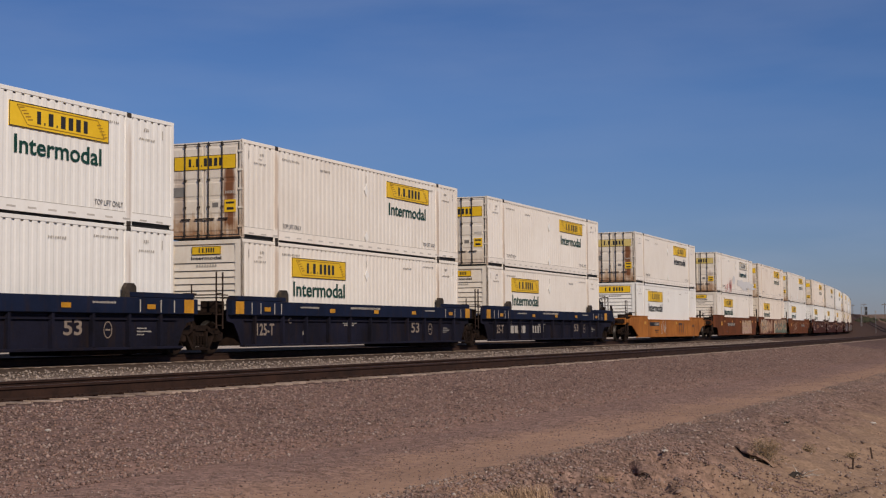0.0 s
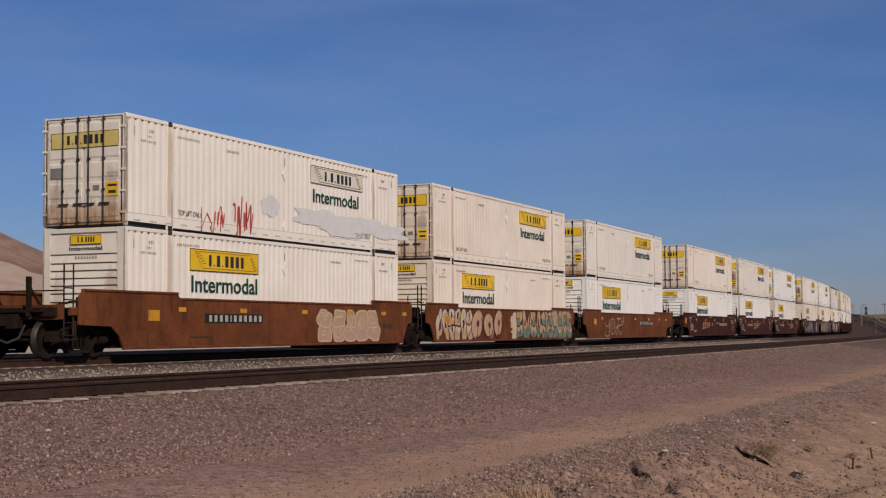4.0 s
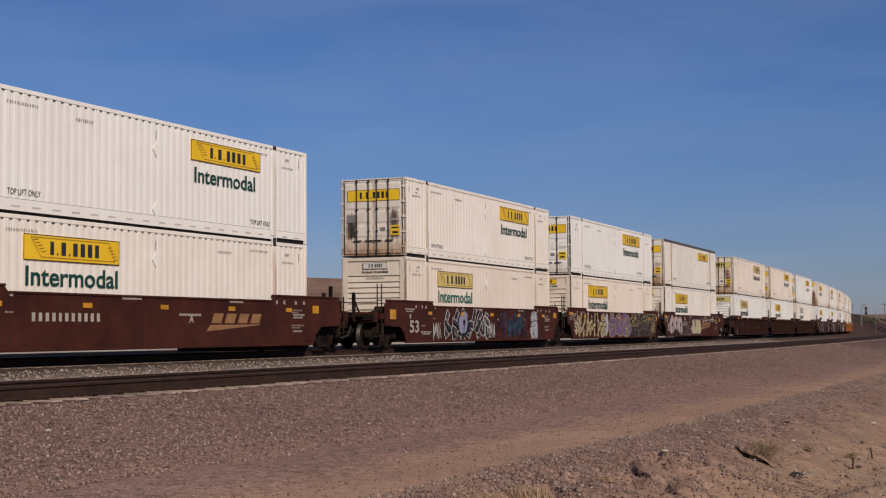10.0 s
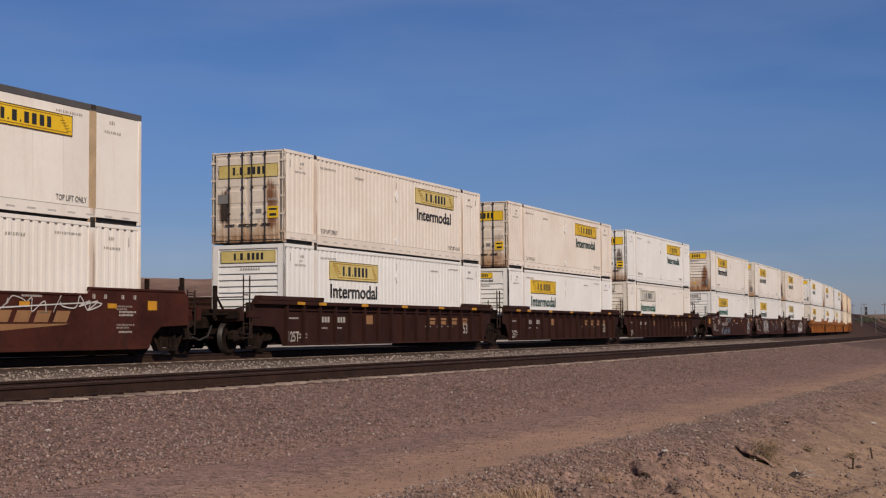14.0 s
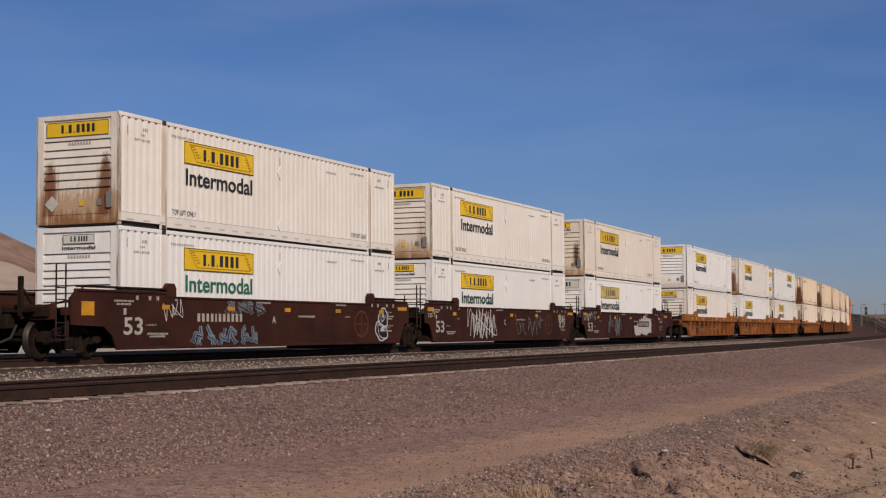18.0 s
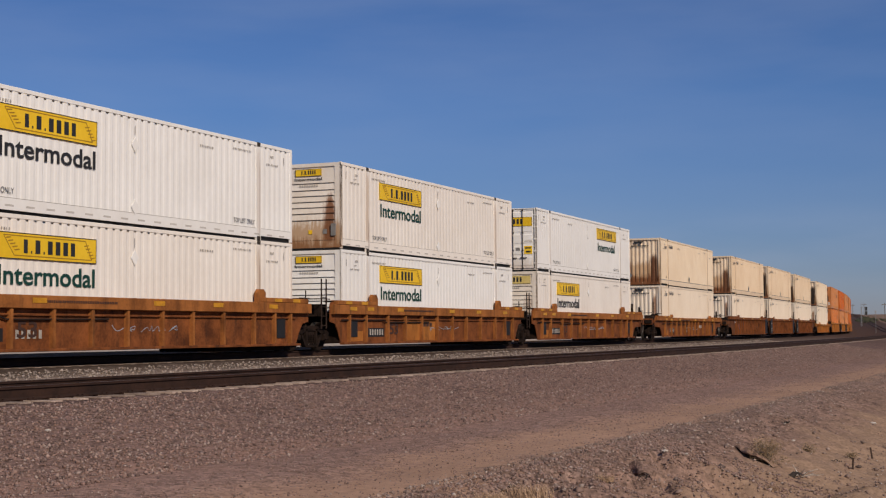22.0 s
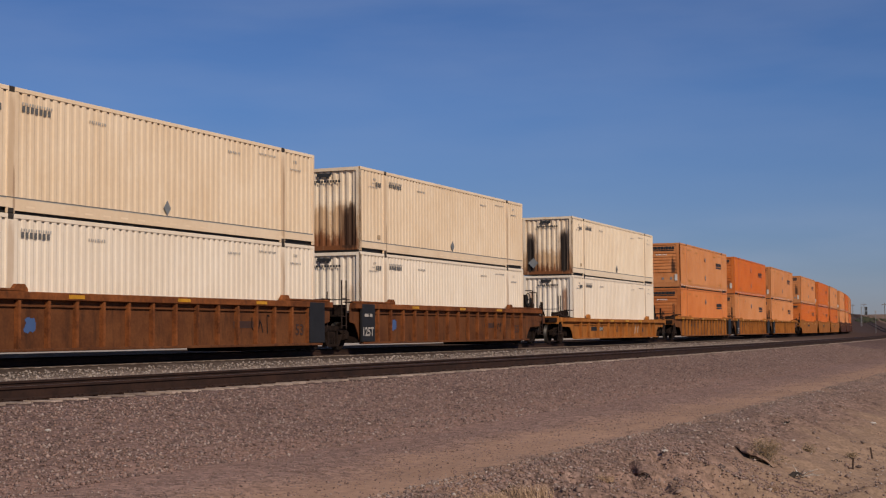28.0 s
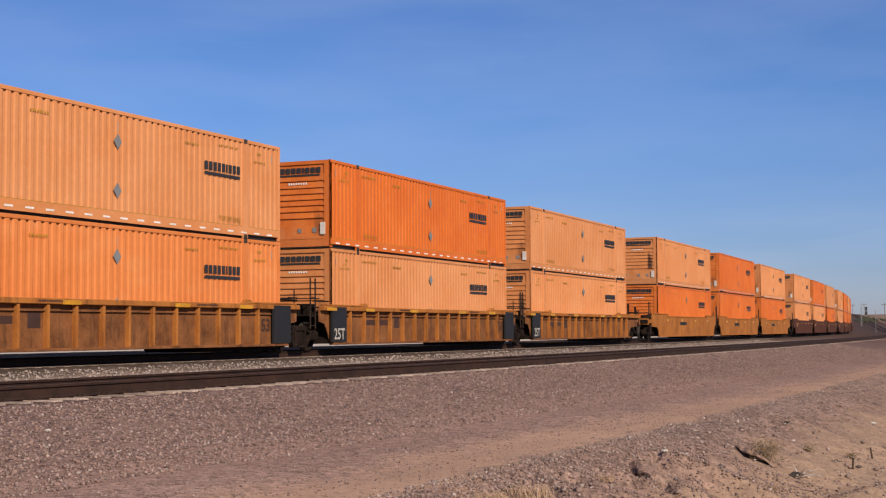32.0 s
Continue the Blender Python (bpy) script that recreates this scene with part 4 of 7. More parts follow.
def container(kind, tone, wear, side_board, end_board, ink, label):
    c = thing("container", label, "container", "double-stacked containers")
    y = -HW
    mat = SIDES[tone]
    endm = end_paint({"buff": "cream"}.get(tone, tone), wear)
    if kind in ("door", "wide_nose", "small_nose"):
        frame_of(c, mat, None, 0.295, 0.0085, mat_dull_tape)
        small_marks(c, mat_ink)
        if kind == "door":
            doors(c, endm, BOARDS[end_board])
            sign_plate(c, 1.62, 5.26, 2.0, 2.58, y, BOARDS[side_board])
            part("lettering", word_side("Intermodal", 1.8, 4.98, 1.4, 1.83, y - .004, .018), ink, c, "dark lettering")
        else:
            nose(c, endm, BOARDS[end_board], sign="plate" if kind == "wide_nose" else "small")
            sign_plate(c, -5.16, -1.57, 1.87, 2.48, y, BOARDS[side_board])
            part("lettering", word_side("Intermodal", -5.08, -1.62, 1.28, 1.74, y - .004, .018), ink, c, "dark lettering")
    elif kind == "panel":
        frame_of(c, mat, mat_top_grey, 0, 0, mat_dull_tape, seams=[-6.23, -5.97, -4.5, -3.3, -2.1, -0.9, .3, 1.5, 2.7, 3.9, 5.0, 5.97, 6.23])
        small_marks(c, mat_ink, slot=False)
        doors(c, endm, mat_yellow)
        sign_plate(c, 1.9, 5.3, 2.0, 2.5, y, mat_yellow)
        spots = random.Random(12)
        for x, z in ((-7.4, 2.2), (-7.3, 1.2), (-5.6, 2.25), (-5.6, 1.35), (-2.9, 2.2), (-2.8, 1.4), (-.3, 2.2), (-.3, 1.5), (.9, 1.2), (1.9, 1.0), (1.8, 1.35)):
            q = spots.uniform(.05, .085)
            part("patch", Geo().lathe([(y - .006, .001), (y - .006, q), (y + .02, q)], x, z, 9), mat_white, c, "pale round repair patch")
    elif kind == "cream":
        frame_of(c, mat, None, 0.27, 0.017, mat)
        small_marks(c, mat_grey_ink, diamonds=(.58,) if tone != "pale" else (), dia_mat=mat_slate, lift=False, slot=False)
        corrugated_end(c, endm)
        part("marking", bars_side(glyph_spans(-6.85, -6.45, (1, 1, 1), .5), 2.3, 2.46, y - .005, bars_side(glyph_spans(-5.75, -4.75, (1, 1, 1, 1, 1, 1, 1), .45), 2.36, 2.5, y - .005)), mat_worn_ink, c)
        if tone != "pale":
            part("sticker", bars_side([(-6.75, -6.5)], .48, .62, y - .005), mat_ochre, c, "stained data sticker")
            part("seam_line", bars_side([(-HL + .1, HL - .1)], .352, .375, y - .003), mat_worn_ink, c)
    else:
        frame_of(c, mat, None, 0.27, 0.019, mat_reflect)
        small_marks(c, mat_gold, diamonds=(2.1, .86), dia_mat=mat_slate)
        nose(c, endm, None, soot=mat_slate, sign="bars")
        g = Geo()
        bars_side(glyph_spans(3.96, 5.79, (1, 1, 1, 1, 1, .45, 1, 1, 1), .3), 1.82, 2.06, y - .004, g)
        bars_side([(3.96, 5.79)], 1.68, 1.77, y - .004, g)
        part("lettering", g, mat_ink, c, "black name bars")
    return c


TONES = {"w": ("white", "white"), "o": ("off", "off-white"), "i": ("ivory", "ivory"), "c": ("cream", "cream"), "b": ("buff", "buff"), "p": ("pale", "pale cream"),
         "O": ("orange", "bright orange"), "M": ("mid", "chalky orange"), "F": ("faded", "sun-faded orange")}
WEAR_WORDS = {"clean": "clean", "dusty": "dusty", "right": "rust-streaked", "both": "rust-streaked", "dark": "soot-streaked", "soot_left": "soot- and rust-streaked", "foot": "rusty-footed",
              "patch": "rust-patched", "touch": "lightly rusted", "runs": "rust-streaked", "thin": "rusty-footed", "two": "twice soot-streaked", "cream_runs": "rust-streaked",
              "cream_black": "soot-blackened", "cream_foot": "heavily rusted", "pale_runs": "rust-streaked", "sooty": "sooty", "film": "grimy"}
FORMS = {"D": ("door", "double doors"), "W": ("wide_nose", "nose, wide name board"), "S": ("small_nose", "nose, small name board"), "P": ("panel", "double doors"),
         "U": ("cream", "ribbed end"), "H": ("bars", "nose, black name bars")}
protos = {}


def proto(code, far=False):
    """form, tone, wear, and the states of the side board, the end board and the lettering, as 'Dw.clean.y.y.g'."""
    if far:
        if (code, far) not in protos:
            protos[code, far] = merged(copy_thing(proto(code), Matrix()))
        return protos[code, far]
    if code not in protos:
        words = code.split(".")
        head, wear, sb, eb, ink = words if len(words) == 5 else words + ["y", "y", "g"]
        kind, end_words = FORMS[head[0]]
        tone, tone_words = TONES[head[1]]
        states = {"y": "yellow", "f": "faded", "b": "bleached"}
        body = "flat-panel container with a grey top rail" if kind == "panel" else "corrugated container"
        more = "" if kind not in ("door", "wide_nose", "small_nose") or sb == "y" else ", " + states[sb] + " side board"
        protos[code] = container(kind, tone, wear, states[sb], states[eb], {"g": mat_green, "k": mat_ink, "t": mat_teal}[ink],
                                 tone_words + " " + body + " with " + WEAR_WORDS[wear] + " " + end_words + more)
    return protos[code]


def merged(ob):
    """For containers that stay far off: the parts of one paint joined into one."""
    groups = {}
    for o in ob.children_recursive:
        groups.setdefault(o.data.materials[0], []).append(o)
    for m, obs in groups.items():
        g = Geo()
        for o in obs:
            g.add([tuple(v.co) for v in o.data.vertices], [tuple(q.vertices) for q in o.data.polygons])
        tagged(part(obs[0].name.split(".")[0], g, m, ob), kind="stuff" if len(obs) > 1 and obs[0].name.split(".")[0] != "body" else "")
    bpy.data.batch_remove([o for obs in groups.values() for o in obs])
    return ob


# ================= well cars =================
grime = dict(streak=0.75, streak_col=(0.026, 0.016, 0.012), streak_scale=(0.28, 0.28, 1.3), rough=0.75, bump=0.12, fine=14, spec=0.12)
car_paint = {
    "blue": surface("dark_blue_car_paint", ((0.007, 0.0065, 0.011), (0.013, 0.0135, 0.028)), scale=0.5, **grime),
    "chord_blue": surface("blue_chord_paint", ((0.006, 0.010, 0.026), (0.010, 0.016, 0.042)), scale=1.2, **grime),
    "yellow": surface("weathered_yellow_car_paint", ((0.27, 0.094, 0.022), (0.40, 0.153, 0.036)), scale=0.9, **grime),
    "brown": surface("orange_brown_car_paint", ((0.088, 0.029, 0.012), (0.17, 0.056, 0.022)), scale=0.9, **grime),
    "dark_brown": surface("dark_brown_car_paint", ((0.06, 0.024, 0.015), (0.10, 0.036, 0.02)), scale=0.9, **grime),
    "maroon": surface("maroon_car_paint", ((0.034, 0.0105, 0.008), (0.07, 0.020, 0.0135)), scale=0.9, **grime),
    "umber_maroon": surface("brownish_maroon_car_paint", ((0.027, 0.0098, 0.0068), (0.056, 0.0185, 0.0122)), scale=0.9, **grime),
    "dim_maroon": surface("sooty_maroon_car_paint", ((0.024, 0.010, 0.008), (0.042, 0.016, 0.012)), scale=0.9, **grime),
    "tan": surface("rusty_tan_car_paint", ((0.085, 0.028, 0.011), (0.25, 0.082, 0.026)), scale=1.5, **grime),
    "dull_yellow": surface("dull_rusty_yellow_paint", ((0.19, 0.068, 0.020), (0.36, 0.135, 0.038)), scale=1.5, **grime),
    "rust": surface("rusty_brown_car_paint", ((0.085, 0.031, 0.014), (0.16, 0.06, 0.023)), scale=0.9, **grime),
    "ochre": surface("dusty_ochre_car_paint", ((0.115, 0.044, 0.017), (0.24, 0.098, 0.037)), scale=1.5, **grime),
}
mat_truck = surface("grimy_truck_steel", ((0.007, 0.0045, 0.0035), (0.026, 0.0155, 0.0115)), scale=3, fine=20, rough=0.9, bump=0.2, spec=0.12)
mat_wheel = surface("rusty_wheel_steel", ((0.007, 0.0042, 0.0034), (0.020, 0.012, 0.009)), scale=3, fine=20, rough=0.85, bump=0.1, spec=0.12)
mat_tread = surface("bright_wheel_tread", ((0.025, 0.022, 0.02), (0.05, 0.044, 0.04)), scale=3, fine=20, rough=0.5, metal=0.5, bump=0.02)
mat_pipe = surface("dark_pipe_steel", ((0.018, 0.011, 0.009), (0.04, 0.025, 0.019)), scale=3, fine=20, rough=0.8, bump=0.05, spec=0.15)
mat_amber = plain_paint("amber_reflector", (0.62, 0.29, 0.02), 0.4, 0.2)
mat_chalk = plain_paint("worn_white_stencil", (0.43, 0.39, 0.345), 0.6)
mat_dull_chalk = plain_paint("grimy_stencil", (0.27, 0.215, 0.175), 0.6)
mat_stencil_tan = plain_paint("worn_tan_stencil", (0.30, 0.155, 0.07), 0.6)
mat_stencil_dark = plain_paint("dark_stencil", (0.06, 0.03, 0.022), 0.6)
mat_panel_black = plain_paint("black_number_panel", (0.018, 0.018, 0.02), 0.6)
spray = {k: plain_paint("spray_" + k, v, 0.55, 0.05) for k, v in {
    "cream": (0.55, 0.44, 0.32), "peach": (0.47, 0.30, 0.185), "black": (0.011, 0.010, 0.010), "green": (0.16, 0.21, 0.16), "pink": (0.45, 0.28, 0.22), "white": (0.62, 0.6, 0.58),
    "lavender": (0.25, 0.24, 0.36), "haze_blue": (0.035, 0.07, 0.11), "haze_red": (0.10, 0.025, 0.035), "ice": (0.36, 0.40, 0.46), "gold": (0.46, 0.34, 0.16),
    "haze_violet": (0.05, 0.026, 0.05), "purple": (0.14, 0.085, 0.17), "grey_pink": (0.42, 0.34, 0.33), "lemon": (0.52, 0.43, 0.16), "tan": (0.42, 0.29, 0.17), "blue": (0.06, 0.11, 0.25), "red": (0.55, 0.09, 0.075), "overpaint": (0.66, 0.655, 0.66), "primer": (0.47, 0.435, 0.42)}.items()}

# ---- trucks ----
def side_frame_geo():
    g = Geo()
    y0, y1 = -.09, .09
    g.prism_y([(-1.12, .40), (-1.12, .58), (-.95, .66), (-.62, .66), (-.34, .80), (.34, .80), (.62, .66), (.95, .66), (1.12, .58), (1.12, .40), (.92, .40), (.86, .55), (.60, .54), (.36, .64), (-.36, .64), (-.60, .54), (-.86, .55), (-.92, .40)], y0, y1)
    g.prism_y([(-.70, .56), (-.58, .50), (-.34, .20), (.34, .20), (.58, .50), (.70, .56), (.60, .38), (.40, .12), (-.40, .12), (-.60, .38)], y0, y1)
    for x in (-.36, .26):
        g.box(x, x + .10, y0, y1, .18, .70)
    return g


def spring_geo():
    g = Geo()
    for x in (-.15, 0, .15):
        for k in range(5):
            g.lathe([(-.06, .01), (-.06, .06), (.06, .06), (.06, .01)], x, .26 + k * .062, 6)
    return g


def wheel_geo():
    g = Geo()
    for o, d in ((-.80, -1), (.80, 1)):
        g.lathe([(o, .06), (o + d * .03, .11), (o - d * .0, .16), (o - d * .02, .36), (o + d * .045, .385), (o + d * .05, .44)], 0, 0, 28)
        g.lathe([(o - d * .085, .49), (o - d * .095, .44), (o - d * .09, .30), (o - d * .05, .12), (o - d * .05, .06)], 0, 0, 28)
    g.lathe([(-.98, .0), (-.98, .07), (.98, .07), (.98, .0)], 0, 0, 10)
    return g


def tread_geo():
    g = Geo()
    for o, d in ((-.80, -1), (.80, 1)):
        g.lathe([(o + d * .05, .44), (o + d * .045, .456), (o - d * .05, .462), (o - d * .07, .488), (o - d * .085, .49)], 0, 0, 28)
    return g


def wheel_mesh():
    g, t = wheel_geo(), tread_geo()
    n = len(g.f)
    me = g.add(t.v, t.f).mesh("wheelset", True)
    me.materials.append(mat_wheel)
    me.materials.append(mat_tread)
    me.polygons.foreach_set("material_index", [0] * n + [1] * (len(me.polygons) - n))
    return me


truck_mesh = {"side_frame": side_frame_geo().mesh("side_frame"), "spring": spring_geo().mesh("spring"), "wheelset": wheel_mesh(),
              "bolster": Geo().box(-.2, .2, -1.05, 1.05, .42, .68, .04).lathe([(0, .0), (0, .0)], 0, .7, 3).mesh("bolster"),
              "bearing": Geo().box(-.13, .13, -.12, .12, .33, .53, .04).lathe([(-.13, .0), (-.13, .09), (.13, .09), (.13, .0)], 0, .44, 12).mesh("bearing")}
for k, m in (("side_frame", mat_truck), ("spring", mat_truck), ("bolster", mat_truck), ("bearing", mat_truck)):
    truck_mesh[k].materials.append(m)
wheelsets = []


def truck(car, x):
    t = part("truck", truck_mesh["bolster"], mat_truck, car, "grimy two-axle truck", pose(x, 0, 0))
    for y in (-1.0, 1.0):
        part("side_frame", truck_mesh["side_frame"], mat_truck, t, at=pose(0, y, 0))
        part("spring", truck_mesh["spring"], mat_truck, t, at=pose(0, y, 0))
        for dx in (-.89, .89):
            part("bearing", truck_mesh["bearing"], mat_truck, t, at=pose(dx, y, .0))
    for dx in (-.89, .89):
        w = part("wheelset", truck_mesh["wheelset"], mat_wheel, t, at=pose(dx, 0, .46))
        wheelsets.append((w, dx))
    return t


# ---- graffiti ----
def blob(g, cx, cz, w, h, y, rng, n=14, wob=.25):
    pts = []
    for k in range(n):
        a = 2 * math.pi * k / n
        c, s = math.cos(a), math.sin(a)
        r = 1 + rng.uniform(-wob, wob)
        sq = 1 / max(abs(c), abs(s)) ** .6
        pts.append((cx + c * w / 2 * r * sq * .86 + s * .06 * h, y, cz + s * h / 2 * min(1.12, r * sq * .9)))
    zmin, zmax = cz - h / 2, cz + h / 2
    g.flat([(x, yy, min(zmax, max(zmin, z))) for x, yy, z in pts])


def stroke(g, pts, wid, y):
    for (ax, az), (bx, bz) in zip(pts, pts[1:]):
        n = math.hypot(bx - ax, bz - az) or 1
        ox, oz = -(bz - az) / n * wid / 2, (bx - ax) / n * wid / 2
        ex, ez = (bx - ax) / n * wid * .3, (bz - az) / n * wid * .3
        g.flat([(ax - ox - ex, y, az - oz - ez), (bx - ox + ex, y, bz - oz + ez), (bx + ox + ex, y, bz + oz + ez), (ax + ox - ex, y, az + oz - ez)])


def arc_pts(cx, cz, rx, rz, a0, a1, n=8):
    return [(cx + rx * math.cos(a0 + (a1 - a0) * i / n), cz + rz * math.sin(a0 + (a1 - a0) * i / n)) for i in range(n + 1)]


def bubble(rng, cx, cz, w, h, n=30):
    """A soft closed outline, as (x, z) points."""
    a = [(k, rng.uniform(-1, 1) * .5 / k, rng.uniform(0, 6.28)) for k in (2, 3, 4, 5)]
    lean = rng.uniform(-.18, .25)
    out = []
    for i in range(n):
        t = 2 * math.pi * i / n
        r = 1 + sum(q * math.cos(k * t + p) for k, q, p in a)
        c, s = math.cos(t), math.sin(t)
        sq = max(abs(c), abs(s)) ** -.3
        z = s * r * sq * h * .5
        out.append((cx + c * r * sq * w * .5 + lean * z, cz + max(-h / 2, min(h / 2, z))))
    return out


def grown(pts, k):
    cx, cz = sum(p[0] for p in pts) / len(pts), sum(p[1] for p in pts) / len(pts)
    out = []
    for x, z in pts:
        d = math.hypot(x - cx, z - cz) or 1
        out.append((x + (x - cx) / d * k, z + (z - cz) / d * k))
    return out


def smooth_line(ctrl, per=5):
    """A soft curve through the given (x, z) points."""
    out = []
    for i in range(len(ctrl) - 1):
        p = [Vector(ctrl[max(0, min(len(ctrl) - 1, i + d))]) for d in (-1, 0, 1, 2)]
        for k in range(per):
            u = k / per
            out.append(tuple(.5 * (2 * p[1] + (p[2] - p[0]) * u + (2 * p[0] - 5 * p[1] + 4 * p[2] - p[3]) * u * u + (3 * p[1] - p[0] - 3 * p[2] + p[3]) * u ** 3)))
    return out + [tuple(ctrl[-1])]


def graffiti(car, y, x0, x1, z0, z1, n, fill, edge, glint, seed, accent=None, line=.035, holes=True):
    """Fat overlapping spray-painted forms: a halo, a two-tone fill, outlines and eyes; no readable word."""
    rng = random.Random(seed)
    w, h = (x1 - x0) / n, z1 - z0
    e, f, s, a = Geo(), Geo(), Geo(), Geo()
    put = lambda g, pts, yy: g.flat([(x, yy, max(z0 - .03, min(z1 + .03, z))) for x, z in pts])
    q = 0
    for k in range(n):
        cx = x0 + (k + .5) * w
        two = rng.random() < .6
        forms = [(cx, z0 + h / 2, w * rng.uniform(.9, 1.3), h)] if not two else [(cx + rng.uniform(-.1, .1) * w, z0 + h * .3, w * 1.15, h * .62), (cx + rng.uniform(-.2, .2) * w, z0 + h * .72, w * rng.uniform(.7, 1.1), h * .56)]
        for fx, fz, fw, fh in forms:
            pts = bubble(rng, fx, fz, fw, fh)
            yy = y - .005 - q * .0011
            q += 1
            put(e, grown(pts, .055), yy)
            put(f, pts, yy - .0005)
            zc = fz - fh * .1
            if accent:
                cut = [(x, min(z, zc + .07 * math.sin(x * 9))) for x, z in pts]
                put(a, cut, yy - .0007)
            stroke(s, pts + pts[:1], line, yy - .0009)
            if holes and rng.random() < .75:
                hole = bubble(rng, fx + rng.uniform(-.12, .12) * fw, fz + rng.uniform(-.1, .15) * fh, fw * rng.uniform(.14, .3), fh * rng.uniform(.2, .4), 16)
                put(e, hole, yy - .001)
                stroke(s, hole + hole[:1], line * .8, yy - .00105)
            c0 = [(fx + rng.uniform(-.4, .4) * fw, fz + rng.uniform(-.42, .42) * fh) for _ in range(4)]
            stroke(s, smooth_line(c0, 4), line * .8, yy - .00108)
    p = part("graffiti", e, spray[edge], car, "spray-painted graffiti in fat rounded forms")
    tagged(p, kind="stuff")
    tagged(part("graffiti_fill", f, spray[fill], p), kind="stuff")
    tagged(part("graffiti_line", s, spray[glint], p), kind="stuff")
    if accent:
        tagged(part("graffiti_shade", a, spray[accent], p), kind="stuff")


def wild(car, y, x0, x1, z0, z1, n, fill, edge, glint, seed, wide=.17, rim=.05):
    """Angular interlocking spray strokes with hooked ends: rim, fill and a thin glint; no letters in them."""
    rng = random.Random(seed)
    e, f, s = Geo(), Geo(), Geo()
    w, h = (x1 - x0) / n, z1 - z0
    q = 0
    for k in range(n):
        cx = x0 + (k + .5) * w
        for j in range(2):
            lean = rng.uniform(-.3, .5) * w
            top, foot = z0 + h * rng.uniform(.78, .95), z0 + h * rng.uniform(.05, .2)
            mid = z0 + h * rng.uniform(.35, .65)
            turn = rng.choice((-1, 1)) * w * rng.uniform(.35, .8)
            pts = [(cx + lean, top), (cx + rng.uniform(-.2, .2) * w, mid), (cx - lean * .6, foot)] if j == 0 else [(cx - turn * .4, mid + .1 * h), (cx + turn * .5, mid + rng.uniform(-.2, .35) * h), (cx + turn * .8, foot + .15 * h)]
            pts = [(min(x1 - .05, max(x0 + .05, a)), b) for a, b in pts]
            pts = smooth_line(pts, 4) if rng.random() < .6 else pts
            yy = y - .005 - q * .001
            q += 1
            stroke(e, pts, wide + rim * 2, yy)
            stroke(f, pts, wide, yy - .0005)
            stroke(s, [(a + wide * .28, b + wide * .1) for a, b in pts], .022, yy - .0008)
            a, b = pts[-1]
            d = math.copysign(wide * 1.1, turn)
            tip = [(a - d * .2, b - wide * .7), (a + d * 1.3, b - wide * .1), (a - d * .1, b + wide * .8)]
            e.flat([(u, yy - .0002, v) for u, v in grown(tip, rim)])
            f.flat([(u, yy - .0006, v) for u, v in tip])
    p = part("graffiti", e, spray[edge], car, "angular interlocking spray-painted strokes")
    tagged(p, kind="stuff")
    tagged(part("graffiti_fill", f, spray[fill], p), kind="stuff")
    tagged(part("graffiti_line", s, spray[glint], p), kind="stuff")


def rings(car, y, rows, fill, edge, glint):
    """Big round spray-painted rings and drops with shaded rims: (x, z, width, height, lean)."""
    e, f, h, s = Geo(), Geo(), Geo(), Geo()
    for q, (cx, cz, w, t, lean) in enumerate(rows):
        def oval(k, n=26):
            return [(cx + math.cos(a) * w * k / 2 + lean * math.sin(a) * t * k / 2, cz + math.sin(a) * t * k / 2 * (1 + .12 * math.cos(a))) for a in (2 * math.pi * i / n for i in range(n))]
        yy = y - .005 - q * .002
        e.flat([(a, yy, b) for a, b in grown(oval(1), .06)])
        f.flat([(a, yy - .0006, b) for a, b in oval(1)])
        h.flat([(a + w * .06, yy - .0012, b * 1.0 + t * .04) for a, b in oval(.26)])
        stroke(h, [(cx + w * .06, cz), (cx + w * .02, cz - t * .42)], .06, yy - .0013)
        stroke(h, arc_pts(cx, cz, w * .46, t * .46, -1.9, .5, 9), .09, yy - .0014)
        stroke(s, arc_pts(cx - w * .06, cz + t * .05, w * .3, t * .32, 1.6, 3.4, 8), .045, yy - .0015)
    p = part("graffiti", e, spray[edge], car, "big round spray-painted forms with dark rims")
    tagged(p, kind="stuff")
    tagged(part("graffiti_fill", f, spray[fill], p), kind="stuff")
    tagged(part("graffiti_hole", h, spray[edge], p), kind="stuff")
    tagged(part("graffiti_line", s, spray[glint], p), kind="stuff")


def outlines(car, y, rows, colour, wid=.035):
    """Block forms drawn in outline only: lists of (x, z) corners."""
    g = Geo()
    for k, pts in enumerate(rows):
        stroke(g, pts, wid, y - .005 - k * .0006)
    tagged(part("graffiti", g, spray[colour], car, "hollow spray-painted outlines"), kind="stuff")


